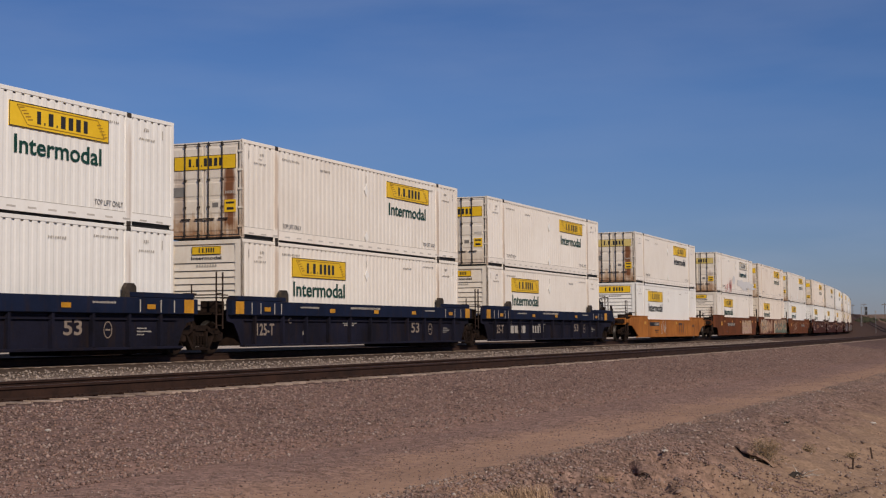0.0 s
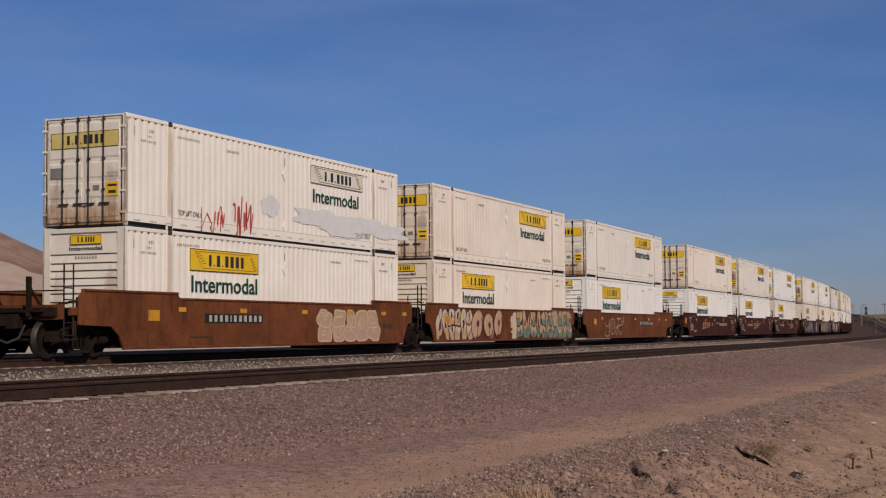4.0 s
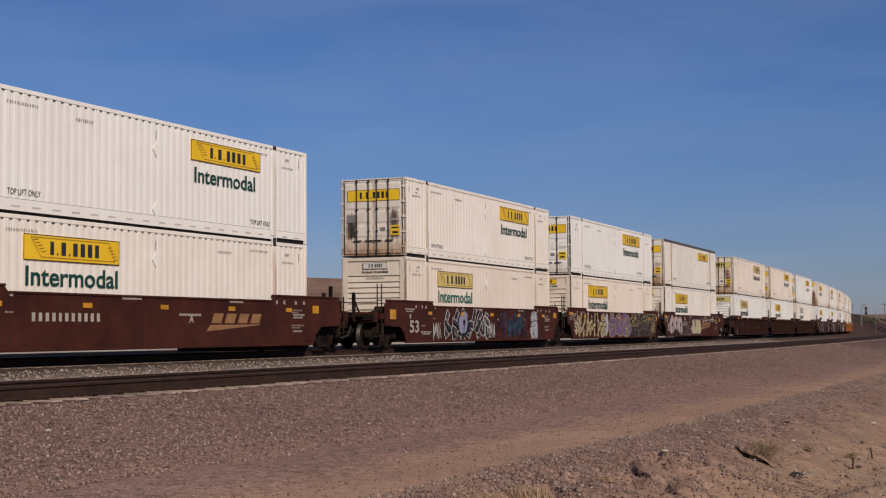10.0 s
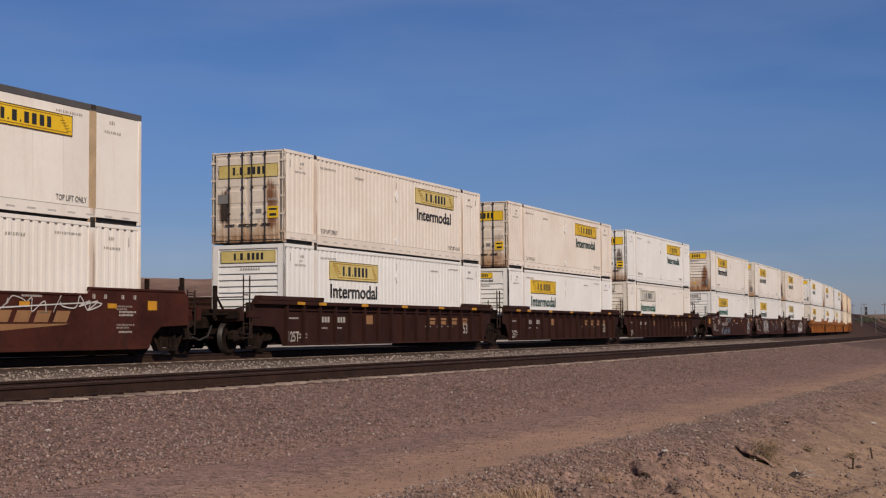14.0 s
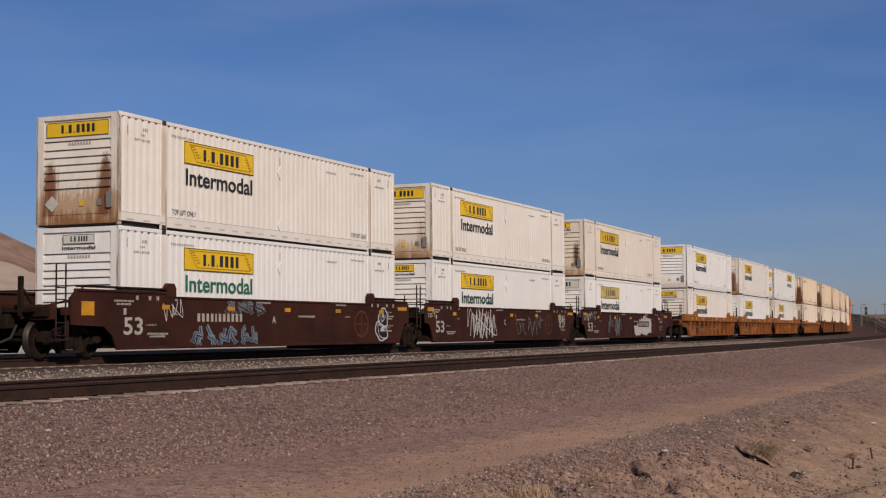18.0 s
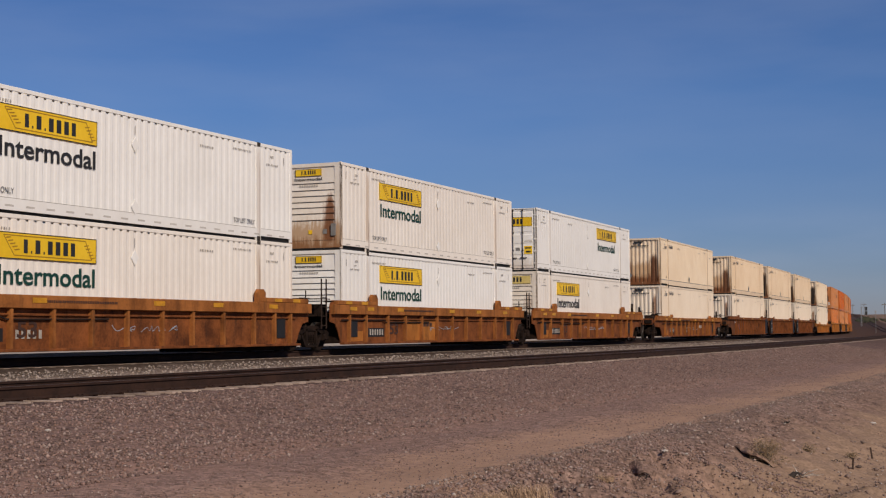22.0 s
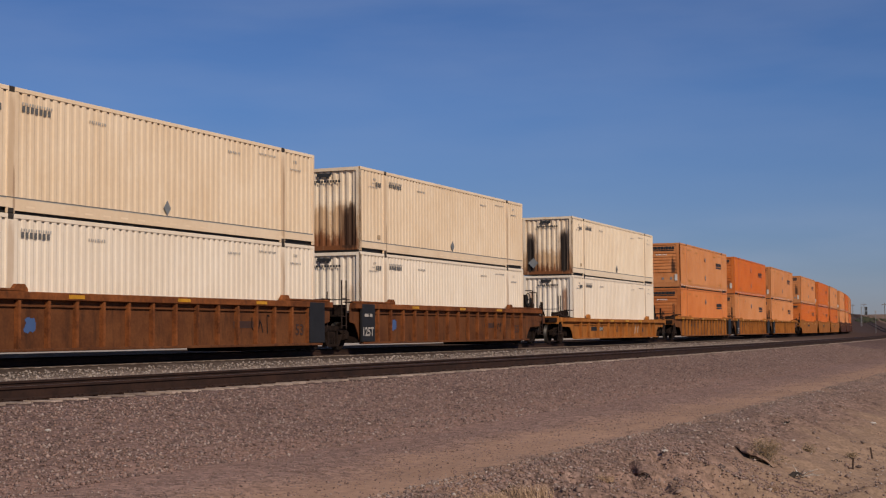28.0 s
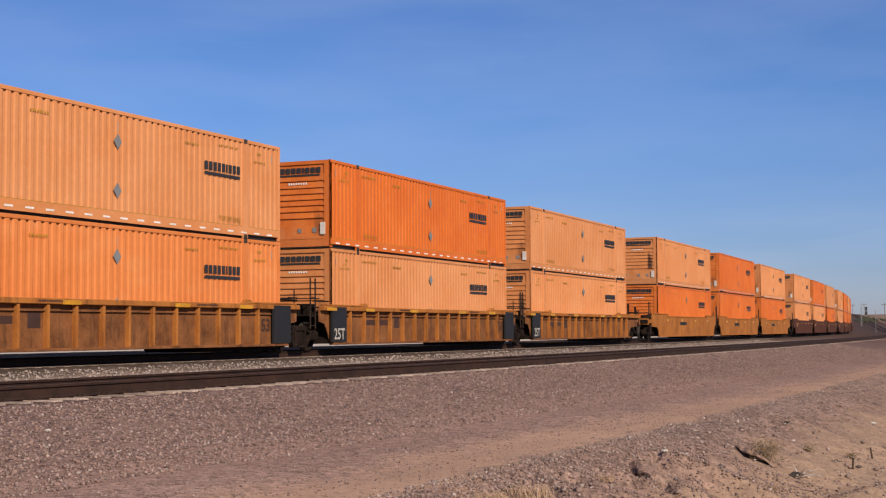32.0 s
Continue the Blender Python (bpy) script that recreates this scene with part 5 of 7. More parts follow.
def tag(car, y, x0, x1, z0, z1, n, colour, seed, wid=.035):
    """A thin spray scrawl: restless curves with no letters in them."""
    rng = random.Random(seed)
    g = Geo()
    w, h = (x1 - x0) / n, z1 - z0
    x, up = x0, True
    ctrl = []
    for k in range(n * 3):
        ctrl.append((min(x1, max(x0, x + rng.gauss(0, .3) * w)), z0 + h * (rng.uniform(.55, 1.0) if up else rng.uniform(0, .45))))
        up = not up if rng.random() < .8 else up
        x += w / 3 * rng.uniform(-.3, 2.3)
        if x > x1 - .1 * w:
            x = x0 + (x1 - x0) * rng.random()
        if rng.random() < .22 and len(ctrl) > 2:
            stroke(g, smooth_line(ctrl), wid * rng.uniform(.7, 1.1), y - .006 - k * .0007)
            ctrl = []
    if len(ctrl) > 2:
        stroke(g, smooth_line(ctrl), wid, y - .006 - n * 3 * .0007)
    tagged(part("graffiti", g, spray[colour], car, "thin spray-painted tag"), kind="stuff")


def wash(car, y, x0, x1, z0, z1, colour, seed, n=9):
    rng = random.Random(seed)
    g = Geo()
    for k in range(n):
        blob(g, rng.uniform(x0 + .3, x1 - .3), rng.uniform(z0 + .25, z1 - .25), (x1 - x0) / 2.2, (z1 - z0) * .6, y - .003 - k * .0003, rng, 18, .3)
    part("paint_patch", g, spray[colour], car, "patch of sprayed paint")


# ---- the car ----
def mark(car, rows, y, material):
    """Rows of unreadable print: (x, z, length, height)."""
    g = Geo()
    for x, z, ln, h in rows:
        k = 0
        while k * h * 1.1 < ln:
            bars_side([(x + k * h * 1.1, x + k * h * 1.1 + h * .8)], z, z + h, y - .005, g)
            k += 1
    part("marking", g, material, car)


def end_gear(car, e, coupled, paint, y_top, brake):
    """What stands over the truck at one end (e = -1 front, 1 rear)."""
    def bx(g, a, b, *r, bev=.015):
        lo, hi = sorted((e * a, e * b))
        return g.box(lo, hi, *r, bev)
    out = 11.05 if coupled else 9.35
    part("centre_sill", bx(Geo(), 8.2, out, -.32, .32, .72, 1.06), mat_truck, car)
    part("bulkhead", bx(Geo(), 8.16, 8.24, -1.33, 1.33, .24, 1.25), mat_truck, car)
    deck = bx(Geo(), 8.25, out - .1, -1.0, 1.0, 1.10, 1.16)
    part("end_deck", deck, mat_truck, car)
    if coupled:
        part("end_sill", bx(Geo(), 10.55, 10.75, -1.36, 1.36, .92, 1.28), paint, car)
        part("coupler", bx(bx(Geo(), 11.05, 11.5, -.10, .10, .78, .98), 11.42, 11.74, -.17, .19, .74, 1.04), mat_truck, car)
        hose = Geo().path([(e * 10.9, -.5, .8), (e * 11.1, -.5, .5), (e * 11.4, -.4, .38), (e * 11.7, -.3, .5)], .03)
        part("air_hose", hose, mat_rubber_gap_shade, car)
        for x in (10.15, 10.5):
            part("grab_iron", Geo().path([(e * x, -1.32, .55), (e * x, -1.32, 2.25 if e < 0 else 1.75)], .022), mat_pipe, car)
        for z in (.55, .85, 1.4, 1.68):
            part("ladder_rung", Geo().tube((e * 10.15, -1.32, z), (e * 10.5, -1.32, z), .016, 6), mat_pipe, car)
        part("hand_rail", Geo().path([(e * 10.5, -1.30, 1.62), (e * 10.5, .9, 1.62), (e * 10.5, .9, 1.2)], .018), mat_pipe, car)
        for q in (-.62, .55):                            # braced stanchions by the drawbar
            g = bx(Geo(), 10.86, 10.96, q - .05, q + .05, 1.0, 2.12 if e > 0 else 1.95)
            g.tube((e * 10.9, q, 1.72), (e * 10.42, q, 1.2), .035, 6)
            part("stanchion", g, mat_truck, car)
        part("end_platform", bx(bx(Geo(), 8.3, 10.8, -1.3, 1.3, 1.165, 1.21), 10.72, 10.82, -1.33, 1.33, 1.0, 1.2), mat_truck, car)
        part("control_valve", bx(bx(Geo(), 8.62, 9.0, -1.22, -.86, 1.21, 1.56, bev=.05), 9.06, 9.24, -1.16, -.9, 1.21, 1.46), mat_truck, car)
        part("brake_pipe", Geo().path([(e * 8.4, -1.22, 1.28), (e * 9.4, -1.22, 1.28), (e * 9.7, -1.1, 1.4), (e * 10.3, -.9, 1.26), (e * 10.9, -.6, .95)], .03), mat_pipe, car)
        part("truck_lever", Geo().tube((e * 8.7, -.5, .5), (e * 9.2, -.45, 1.05), .04, 6).tube((e * 9.9, -.5, .5), (e * 10.3, -.4, .95), .04, 6).box(min(e * 8.5, e * 10.6), max(e * 8.5, e * 10.6), -.5, .5, .55, .72), mat_truck, car)
        part("step", bx(bx(Geo(), 10.1, 10.55, -1.4, -1.2, .42, .46), 10.1, 10.14, -1.38, -1.30, .42, .9), mat_pipe, car)
        part("platform_bracket", bx(Geo(), 9.5, 10.3, -1.36, -1.28, 1.02, 1.22), paint, car)
    else:
        part("joint_casting", bx(Geo(), 9.2, 9.75, -.28, .28, .66, .98), mat_truck, car)
        if e < 0:
            for x in (9.05, 9.38):
                part("grab_iron", Geo().path([(e * x, -1.25, .70), (e * x, -1.25, 2.3)], .025), mat_pipe, car)
            for z in (.8, 1.1, 1.4, 1.7):
                part("ladder_rung", Geo().tube((e * 9.05, -1.25, z), (e * 9.38, -1.25, z), .016, 6), mat_pipe, car)
        else:
            part("grab_iron", Geo().path([(e * 9.0, -1.25, .75), (e * 9.0, -1.25, 1.9)], .02), mat_pipe, car)
        part("hand_rail", Geo().path([(e * 8.7, -1.2, 1.66), (e * 9.3, -1.2, 1.66), (e * 9.3, 1.2, 1.66)], .018), mat_pipe, car)
    part("catwalk", bx(Geo(), 8.3, 9.0, -1.36, -1.12, 1.56, 1.60), mat_truck, car)
    part("valve_box", bx(Geo(), 8.5, 8.95, -.95, -.45, 1.17, 1.5), mat_truck, car)
    if brake:
        ring = Geo().path([(e * 10.2 + .30 * math.cos(a), -.75, 2.02 + .30 * math.sin(a)) for a in (2 * math.pi * i / 16 for i in range(17))], .022)
        for a in (0, 2.09, 4.19):
            ring.tube((e * 10.2, -.75, 2.02), (e * 10.2 + .3 * math.cos(a), -.75, 2.02 + .3 * math.sin(a)), .016, 6)
        part("air_reservoir", Geo().tube((e * 8.75, -.2, 1.92), (e * 8.85, -.2, 1.92), .2, 14, .29).tube((e * 8.85, -.2, 1.92), (e * 9.85, -.2, 1.92), .29, 14).tube((e * 9.85, -.2, 1.92), (e * 9.95, -.2, 1.92), .29, 14, .2), paint, car, "grimy air reservoir")
        part("reservoir_bracket", bx(bx(Geo(), 8.95, 9.05, -.5, .1, 1.2, 1.95), 9.62, 9.72, -.5, .1, 1.2, 1.95), mat_truck, car)
        part("gear_case", bx(bx(Geo(), 10.02, 10.38, -.68, -.5, 1.75, 2.25, bev=.06), 10.45, 10.6, -.9, -.3, 1.2, 1.85), mat_truck, car)
        for q, top in ((10.55, 2.35), (9.98, 2.42)):
            part("grab_iron", Geo().path([(e * q, -1.05, 1.2), (e * q, -1.05, top), (e * q, -.7, top)], .024), mat_pipe, car)
        part("brake_wheel", ring, mat_black, car)
        part("brake_stand", bx(Geo(), 9.95, 10.3, -.70, -.3, 1.16, 2.1), mat_truck, car)


def well_car(style, front, rear, label, brake=False):
    """One well: front and rear say whether that end is coupled (True) or shares a truck (False)."""
    st = STYLES[style]
    car = thing("well_car", label, "rail car", "well cars")
    paint, chord = car_paint[st["paint"]], car_paint[st.get("chord", st["paint"])]
    mid, high, low = st["mid"], st["high"], .2
    y = -1.47 if st.get("posts") else -1.42
    ext = {-1: 10.05 if front else 8.98, 1: 10.05 if rear else 8.98}
    for s, yo in ((1, y), (-1, -y)):
        def edge(e):
            x = ext[e]
            if style == "single":
                return [(e * 7.95, low), (e * 9.45, .86), (e * x, .86), (e * x, 1.2), (e * 9.3, high), (e * 5.95, high), (e * 5.8, mid)]
            if x > 9:
                return [(e * 8.28, low), (e * 8.45, .52), (e * 8.8, .76), (e * x, .80), (e * x, high - .18), (e * (x - .2), high), (e * 5.95, high), (e * 5.8, mid)]
            return [(e * 8.2, low), (e * 8.38, .55), (e * 8.62, .86), (e * x, .92), (e * x, high - .15), (e * (x - .15), high), (e * 5.95, high), (e * 5.8, mid)]
        prof = edge(-1)[::-1] + edge(1)
        if not st.get("posts"):
            a, b = sorted((yo, yo + s * .05))
            part("side_sill", Geo().prism_y(prof, a, b), paint, car)
            a, b = sorted((yo - s * .03, yo + s * .12))
            part("bottom_flange", Geo().box(-8.2, 8.2, a, b, low - .02, low + .05, .01), paint, car)
            part("top_cap", Geo().box(-5.75, 5.75, a, b, mid - .05, mid + .008, .01), chord, car)
            for e in (-1, 1):
                lo, hi = sorted((e * 5.9, e * (ext[e] - .22)))
                part("end_cap", Geo().box(lo, hi, a, b, high - .05, high + .012, .01), chord, car)
        else:
            a, b = sorted((yo + s * .12, yo + s * .15))
            part("side_sheet", Geo().prism_y(prof, a, b), paint, car)
            d = st["deep"]
            a, b = sorted((yo - s * .03, yo + s * .15))
            lim = [ext[-1] - .05, ext[1] - .05]
            part("top_chord", Geo().box(-lim[0], lim[1], a, b, mid - d, mid, .015), chord, car)
            for e in (-1, 1):
                lo, hi = sorted((e * 5.9, e * (ext[e] - .25)))
                part("end_chord", Geo().box(lo, hi, a, b, mid + .004, high, .015), chord, car)
            part("bottom_flange", Geo().box(-8.25, 8.25, a, b, low - .02, low + .05, .01), paint, car)
            a, b = sorted((yo, yo + s * .13))
            for x in st["posts"]:
                # lit_posts: the sun on the posts is put into a lighter paint
                part("post", Geo().box(x - .045, x + .045, a, b, low + .05, mid - d - .004, .012), chord if st.get("lit_posts") else paint, car)
            part("shelf", Geo().box(-8.1, 8.1, *sorted((yo + s * .06, yo + s * .13)), mid - d - .16, mid - d - .13), paint, car)
            for a, b in st.get("panels", ()):
                if (a < 0 and front) or (a > 0 and rear):
                    continue
                part("end_panel", Geo().box(a, b, *sorted((yo - s * .036, yo + s * .04)), low + .06, mid - .02, .01), mat_panel_black, car)
        if st.get("stops"):
            for e in (-1, 1):
                g = Geo().prism_y([(e * 5.72, mid), (e * 5.72, st["stops"] - .12), (e * 5.82, st["stops"]), (e * 6.08, st["stops"]), (e * 6.18, st["stops"] - .1), (e * 6.18, mid)], *sorted((yo - s * .02, yo + s * .1)))
                part("load_guide", g, mat_casting if st.get("dark_stops") else chord, car)
    if style == "guided":
        for e in (-1, 1):
            lo, hi = sorted((e * 6.2, e * (ext[e] - .3)))
            part("walkway", Geo().box(lo, hi, y - .06, y + .14, high + .05, high + .1, .012).tube((lo + .1, y, high), (lo + .1, y, high + .06), .03, 6).tube((hi - .1, y, high), (hi - .1, y, high + .06), .03, 6), mat_truck, car)
    part("brake_rigging", Geo().box(4.3, 8.15, -.95, .95, .05, .20, .04), mat_truck, car)
    part("well_floor", Geo().box(-8.1, 8.1, -1.33, 1.33, .30, .42), mat_truck, car)
    end_gear(car, -1, front, paint, high, False)
    end_gear(car, 1, rear, paint, high, brake)
    if front:
        truck(car, -9.58)
    truck(car, 9.58 if rear else 9.69)
    return car


STYLES = {
    "blue": dict(paint="blue", chord="chord_blue", mid=1.50, high=1.64, deep=.41, posts=[-7.6, -5.96, -4.5, -3.0, -1.5, 0.0, 1.5, 3.0, 4.5, 5.96, 7.3], stops=1.86, dark_stops=True),
    "single": dict(paint="yellow", mid=1.22, high=1.41),
    "brown": dict(paint="brown", mid=1.52, high=1.66),
    "dark_brown": dict(paint="dark_brown", mid=1.52, high=1.66),
    "maroon": dict(paint="maroon", mid=1.55, high=1.71),
    "guided": dict(paint="umber_maroon", mid=1.55, high=1.66, stops=1.90),
    "ribbed": dict(paint="dim_maroon", mid=1.54, high=1.68, deep=.12, posts=[-8.16 + 1.06 * k for k in range(16)]),
    "tan": dict(paint="tan", chord="dull_yellow", mid=1.48, high=1.62, deep=.31, stops=1.86, lit_posts=True, posts=[-7.75, -6.51, -4.79, -3.32, -1.88, -.46, 1.05, 2.46, 3.99, 5.63, 6.79, 7.74]),
    "plain_tan": dict(paint="tan", chord="dull_yellow", mid=1.36, high=1.46, deep=.2, stops=1.55, lit_posts=True, posts=[-7.6, -5.92, -4.52, -3.2, -1.98, -.9, .07, 1.07, 2.1, 3.63, 5.01, 5.9, 7.4]),
    "rust": dict(paint="rust", chord="tan", mid=1.55, high=1.62, deep=.18, stops=1.72, lit_posts=True, posts=[-7.0 + 1.03 * k for k in range(15)], panels=((-8.36, -7.4), (7.4, 8.36))),
    "low": dict(paint="yellow", mid=1.19, high=1.22, deep=.17, stops=1.40, posts=[-7.2, -5.89, -4.12, -2.22, -.94, .25, 1.48, 2.74, 4.54, 6.44, 7.6]),
    "ochre": dict(paint="ochre", chord="yellow", mid=1.42, high=1.48, deep=.14, stops=1.54, lit_posts=True, posts=[-8.0 + 1.04 * k for k in range(16)], panels=((-8.36, -7.36), (7.36, 8.36))),
    "flush_ochre": dict(paint="yellow", mid=1.45, high=1.58),
}


def reflectors(car, y, xs, z=1.25, w=.36, h=.12):
    for x in xs:
        part("reflector", bars_side([(x - w / 2, x + w / 2)], z - h / 2, z + h / 2, y - .012), mat_amber, car, "amber reflector")


def length_sign(car, x0, x1, z0, z1, y, material, body="53"):
    part("lettering", word_side(body, x0, x1, z0, z1, y - .007, .02), material, car)


def dress(car, i, style, front, rear):
    """Paint marks and graffiti of each well."""
    st = STYLES[style]
    y = -1.42 if not st.get("posts") else -1.35
    yf = -1.42 if not st.get("posts") else -1.50
    if style == "blue":
        reflectors(car, yf - .002, (-7.0, -2.9, .3, 3.4, 6.8), 1.27)
        reflectors(car, yf - .002, (-8.55, 8.5), 1.3, .45, .36)
        length_sign(car, 3.5, 4.2, .55, .93, y, mat_dull_chalk)
        length_sign(car, -7.35, -6.35, .5, .86, y, mat_dull_chalk, "125-T")
        length_sign(car, -5.5, -5.3, .86, 1.04, y, mat_dull_chalk, {0: "B", 1: "C", 2: "A"}[i])
        mark(car, [(-5.0, 1.33, 1.2, .05), (-1.6, 1.34, 2.2, .07), (4.4, 1.33, .9, .05)], yf - .002, mat_chalk)
        mark(car, [(-1.9, .86, 1.0, .05), (-1.8, .79, .7, .05), (6.4, .7, .4, .035), (6.4, .62, .6, .035), (6.4, .54, .3, .035), (-4.6, .5, .2, .12)], y, mat_grey_ink)
        for x in (-7.9, -7.4, -6.6, -6.2, 6.3, 7.2, 7.8):
            part("marking", bars_side([(x, x + .05)], 1.13, 1.45, yf - .008), mat_grey_ink, car)
        if i == 2:
            g = bars_side(glyph_spans(-5.5, -3.6, (1, 1, 1, 1), .3), .5, .82, y - .006)
            bars_side(glyph_spans(-3.0, -1.1, (.8, .8, .8, .8, .8, .8), .7), .5, .82, y - .006, g)
            part("marking", g, mat_grey_ink, car)
        g = Geo()
        stroke(g, arc_pts(5.2, .68, .16, .2, 0, 6.3, 14), .03, y - .006)
        bars_side([(5.1, 5.3)], .66, .7, y - .0065, g)
        tagged(part("emblem", g, mat_dull_chalk, car, "small worn round emblem"), kind="stuff")
    elif style == "single":
        part("number_panel", bars_side([(-5.43, -3.04)], .84, 1.06, y - .004), mat_panel_black, car)
        part("marking", bars_side(glyph_spans(-4.2, -3.1, (.8, .8, .8, .8, .8, .8), .7), .88, 1.02, y - .008), mat_chalk, car)
        tag(car, y, -2.5, -.95, .32, 1.15, 7, "white", 31, .03)
        g = Geo()
        for k in range(3):
            a = 2.2 + k * .58
            stroke(g, [(a + .1, .46), (a + .3, 1.0)], .13, y - .005 - k * .0004)
        bars_side([(2.16, 3.2)], .9, 1.04, y - .0065, g)
        part("emblem", g, mat_stencil_dark, car, "dark brown emblem strokes")
        reflectors(car, y, (-6.5, 1.5), 1.02, .45, .16)
        mark(car, [(-4.2, .55, 1.0, .06), (-4.0, .45, .6, .05), (6.2, .78, .6, .16)], y, mat_stencil_dark)
    elif style in ("brown", "dark_brown"):
        reflectors(car, y, (-5.7, -2.6, 1.0, 4.1, 6.6, 8.3), 1.22)
        reflectors(car, y, (-7.0,), 1.05, .5, .28)
        if i == 6:
            part("number_panel", bars_side([(1.93, 5.1)], .86, 1.12, y - .004), mat_panel_black, car)
            part("marking", bars_side(glyph_spans(2.1, 5.0, (.8, .8, .8, .8, .3, .8, .8, .8, .8, .8, .8), .7), .90, 1.08, y - .008), mat_chalk, car)
            outlines(car, y, [arc_pts(-4.75, 1.1, .42, .3, 3.6, 6.6, 9) + [(-4.35, .5)] + arc_pts(-4.8, .5, .42, .22, 0, -3.3, 8), arc_pts(-3.75, .8, .38, .42, 0, 6.3, 16), arc_pts(-3.75, .85, .16, .2, 0, 6.3, 10),
                              arc_pts(-3.0, 1.0, .3, .3, 2.4, 6.0, 8) + [(-2.75, .5), (-2.95, .32), (-3.2, .6)], arc_pts(-2.2, .82, .4, .45, .9, 5.6, 12), [(-2.55, .85), (-1.75, .9)], arc_pts(-1.75, 1.2, .25, .2, 3.0, 7.0, 8)], "cream", .035)
        elif i == 5:
            graffiti(car, y, -8.0, -4.4, .26, 1.48, 6, "cream", "haze_red", "black", 5, "peach", .03)
            rings(car, y - .012, [(-3.9, .85, 1.2, 1.15, .2), (-2.6, .8, 1.1, 1.0, -.2), (-1.5, .9, .95, 1.1, .1)], "peach", "haze_red", "cream")
            wash(car, y, -.9, 1.4, .3, 1.4, "cream", 6, 5)
            graffiti(car, y, .9, 4.6, .26, 1.50, 6, "peach", "haze_red", "black", 9, "green", .03)
            graffiti(car, y, 4.4, 8.4, .26, 1.52, 6, "peach", "green", "black", 10, "green", .035)
            outlines(car, y - .03, [arc_pts(5.0 + k * .8, .95 + .12 * (k % 2), .34, .42, .3 * k, 4.4 + .3 * k, 12) for k in range(5)], "cream", .06)
        elif i == 4:
            part("number_panel", bars_side([(-4.6, -1.5)], .86, 1.12, y - .004), mat_panel_black, car)
            part("marking", bars_side(glyph_spans(-4.4, -1.6, (.8, .8, .8, .8, .3, .8, .8, .8, .8, .8, .8), .7), .90, 1.08, y - .008), mat_chalk, car)
            graffiti(car, y, 2.0, 6.2, .3, 1.3, 5, "tan", "pink", "cream", 41, "pink")
        mark(car, [(-5.3, .45, .9, .05), (6.6, .7, .6, .16)], y, mat_stencil_dark)
    elif style in ("maroon", "guided"):
        if i not in (5,):
            reflectors(car, y - .012, (-6.2, -3.0, .2, 3.48, 6.7), 1.27)
            if front:
                reflectors(car, y, (-9.45,), 1.2, .5, .34)
            else:
                reflectors(car, y, (-8.5,), 1.42, .6, .14)
            reflectors(car, y, (8.4,), *((1.3, .4, .24) if style == "maroon" else (1.40, .75, .12)))
        length_sign(car, -8.02, -7.2, .55, 1.0, y - .004, mat_chalk)
        mark(car, [(-7.0, .55, .9, .05), (-6.9, .48, .7, .05), (-8.4, 1.38, .8, .05), (-8.3, 1.30, .6, .05), (7.0, 1.1, .7, .05), (7.0, 1.02, .6, .05),
                   (7.0, .6, .5, .05), (.9, 1.05, 1.0, .06), (-1.6, 1.44, .8, .05), (3.4, 1.44, .7, .05)], y, mat_chalk)
        if not front:
            length_sign(car, -8.72, -8.08, 1.12, 1.28, y - .004, mat_chalk, "125 T")
        g = Geo()
        for k, (x, z, n) in enumerate(((6.9, 1.24, 9), (6.9, 1.17, 6), (6.9, .78, 10), (6.9, .71, 7), (-7.05, .78, 6), (-5.9, 1.06, 4), (4.0, 1.06, 5))):
            for q in range(n):
                bars_side([(x + q * .075, x + q * .075 + .045 + .02 * ((q * 5 + k) % 2))], z, z + .045, y - .006, g)
        part("marking", g, mat_dull_chalk, car)
        part("data_plate", bars_side([(-8.02, -7.9)], 1.06, 1.22, y - .006), mat_chalk, car)
        for x in (-7.5, -6.95, -6.6, -5.75, 5.95, 6.4, 7.1, 7.6):
            part("marking", bars_side([(x, x + .035), (x + .05, x + .11)], 1.44, 1.55, y - .006), mat_chalk, car)
        letter = {7: "B", 8: "C", 9: "A", 10: "B", 12: "A", 16: "A", 17: "C"}.get(i)
        if letter:
            lx = {8: -3.3, 9: 1.35}.get(i, -.72)
            length_sign(car, lx, lx + .22, .86, 1.08, y - .012, mat_chalk, letter)
        if i in (7, 8, 9, 12):
            x0 = -4.24 if i == 7 else -1.9 if i == 8 else 2.2
            g = Geo()
            for k in range(4):
                a = x0 + .25 + k * .68
                g.flat([(a, y - .006, .86), (a + .5, y - .006, .86), (a + .64, y - .006, 1.13), (a + .14, y - .006, 1.13)])
            g.flat([(x0, y - .006, .63), (x0 + 2.7, y - .006, .80), (x0 + 2.9, y - .006, .83), (x0 + .2, y - .006, .81)])
            part("emblem", g, mat_stencil_tan, car, "tan slanted emblem over a wedge")
            part("marking", bars_side(glyph_spans(2.05 if i == 7 else -5.0, 4.85 if i == 7 else -2.5, (.7, .7, .7, .7, .6, .7, .7, .7, .7, .7, .7), .7), .88, 1.08, y - .006), mat_chalk if i == 9 else mat_grey_ink, car)
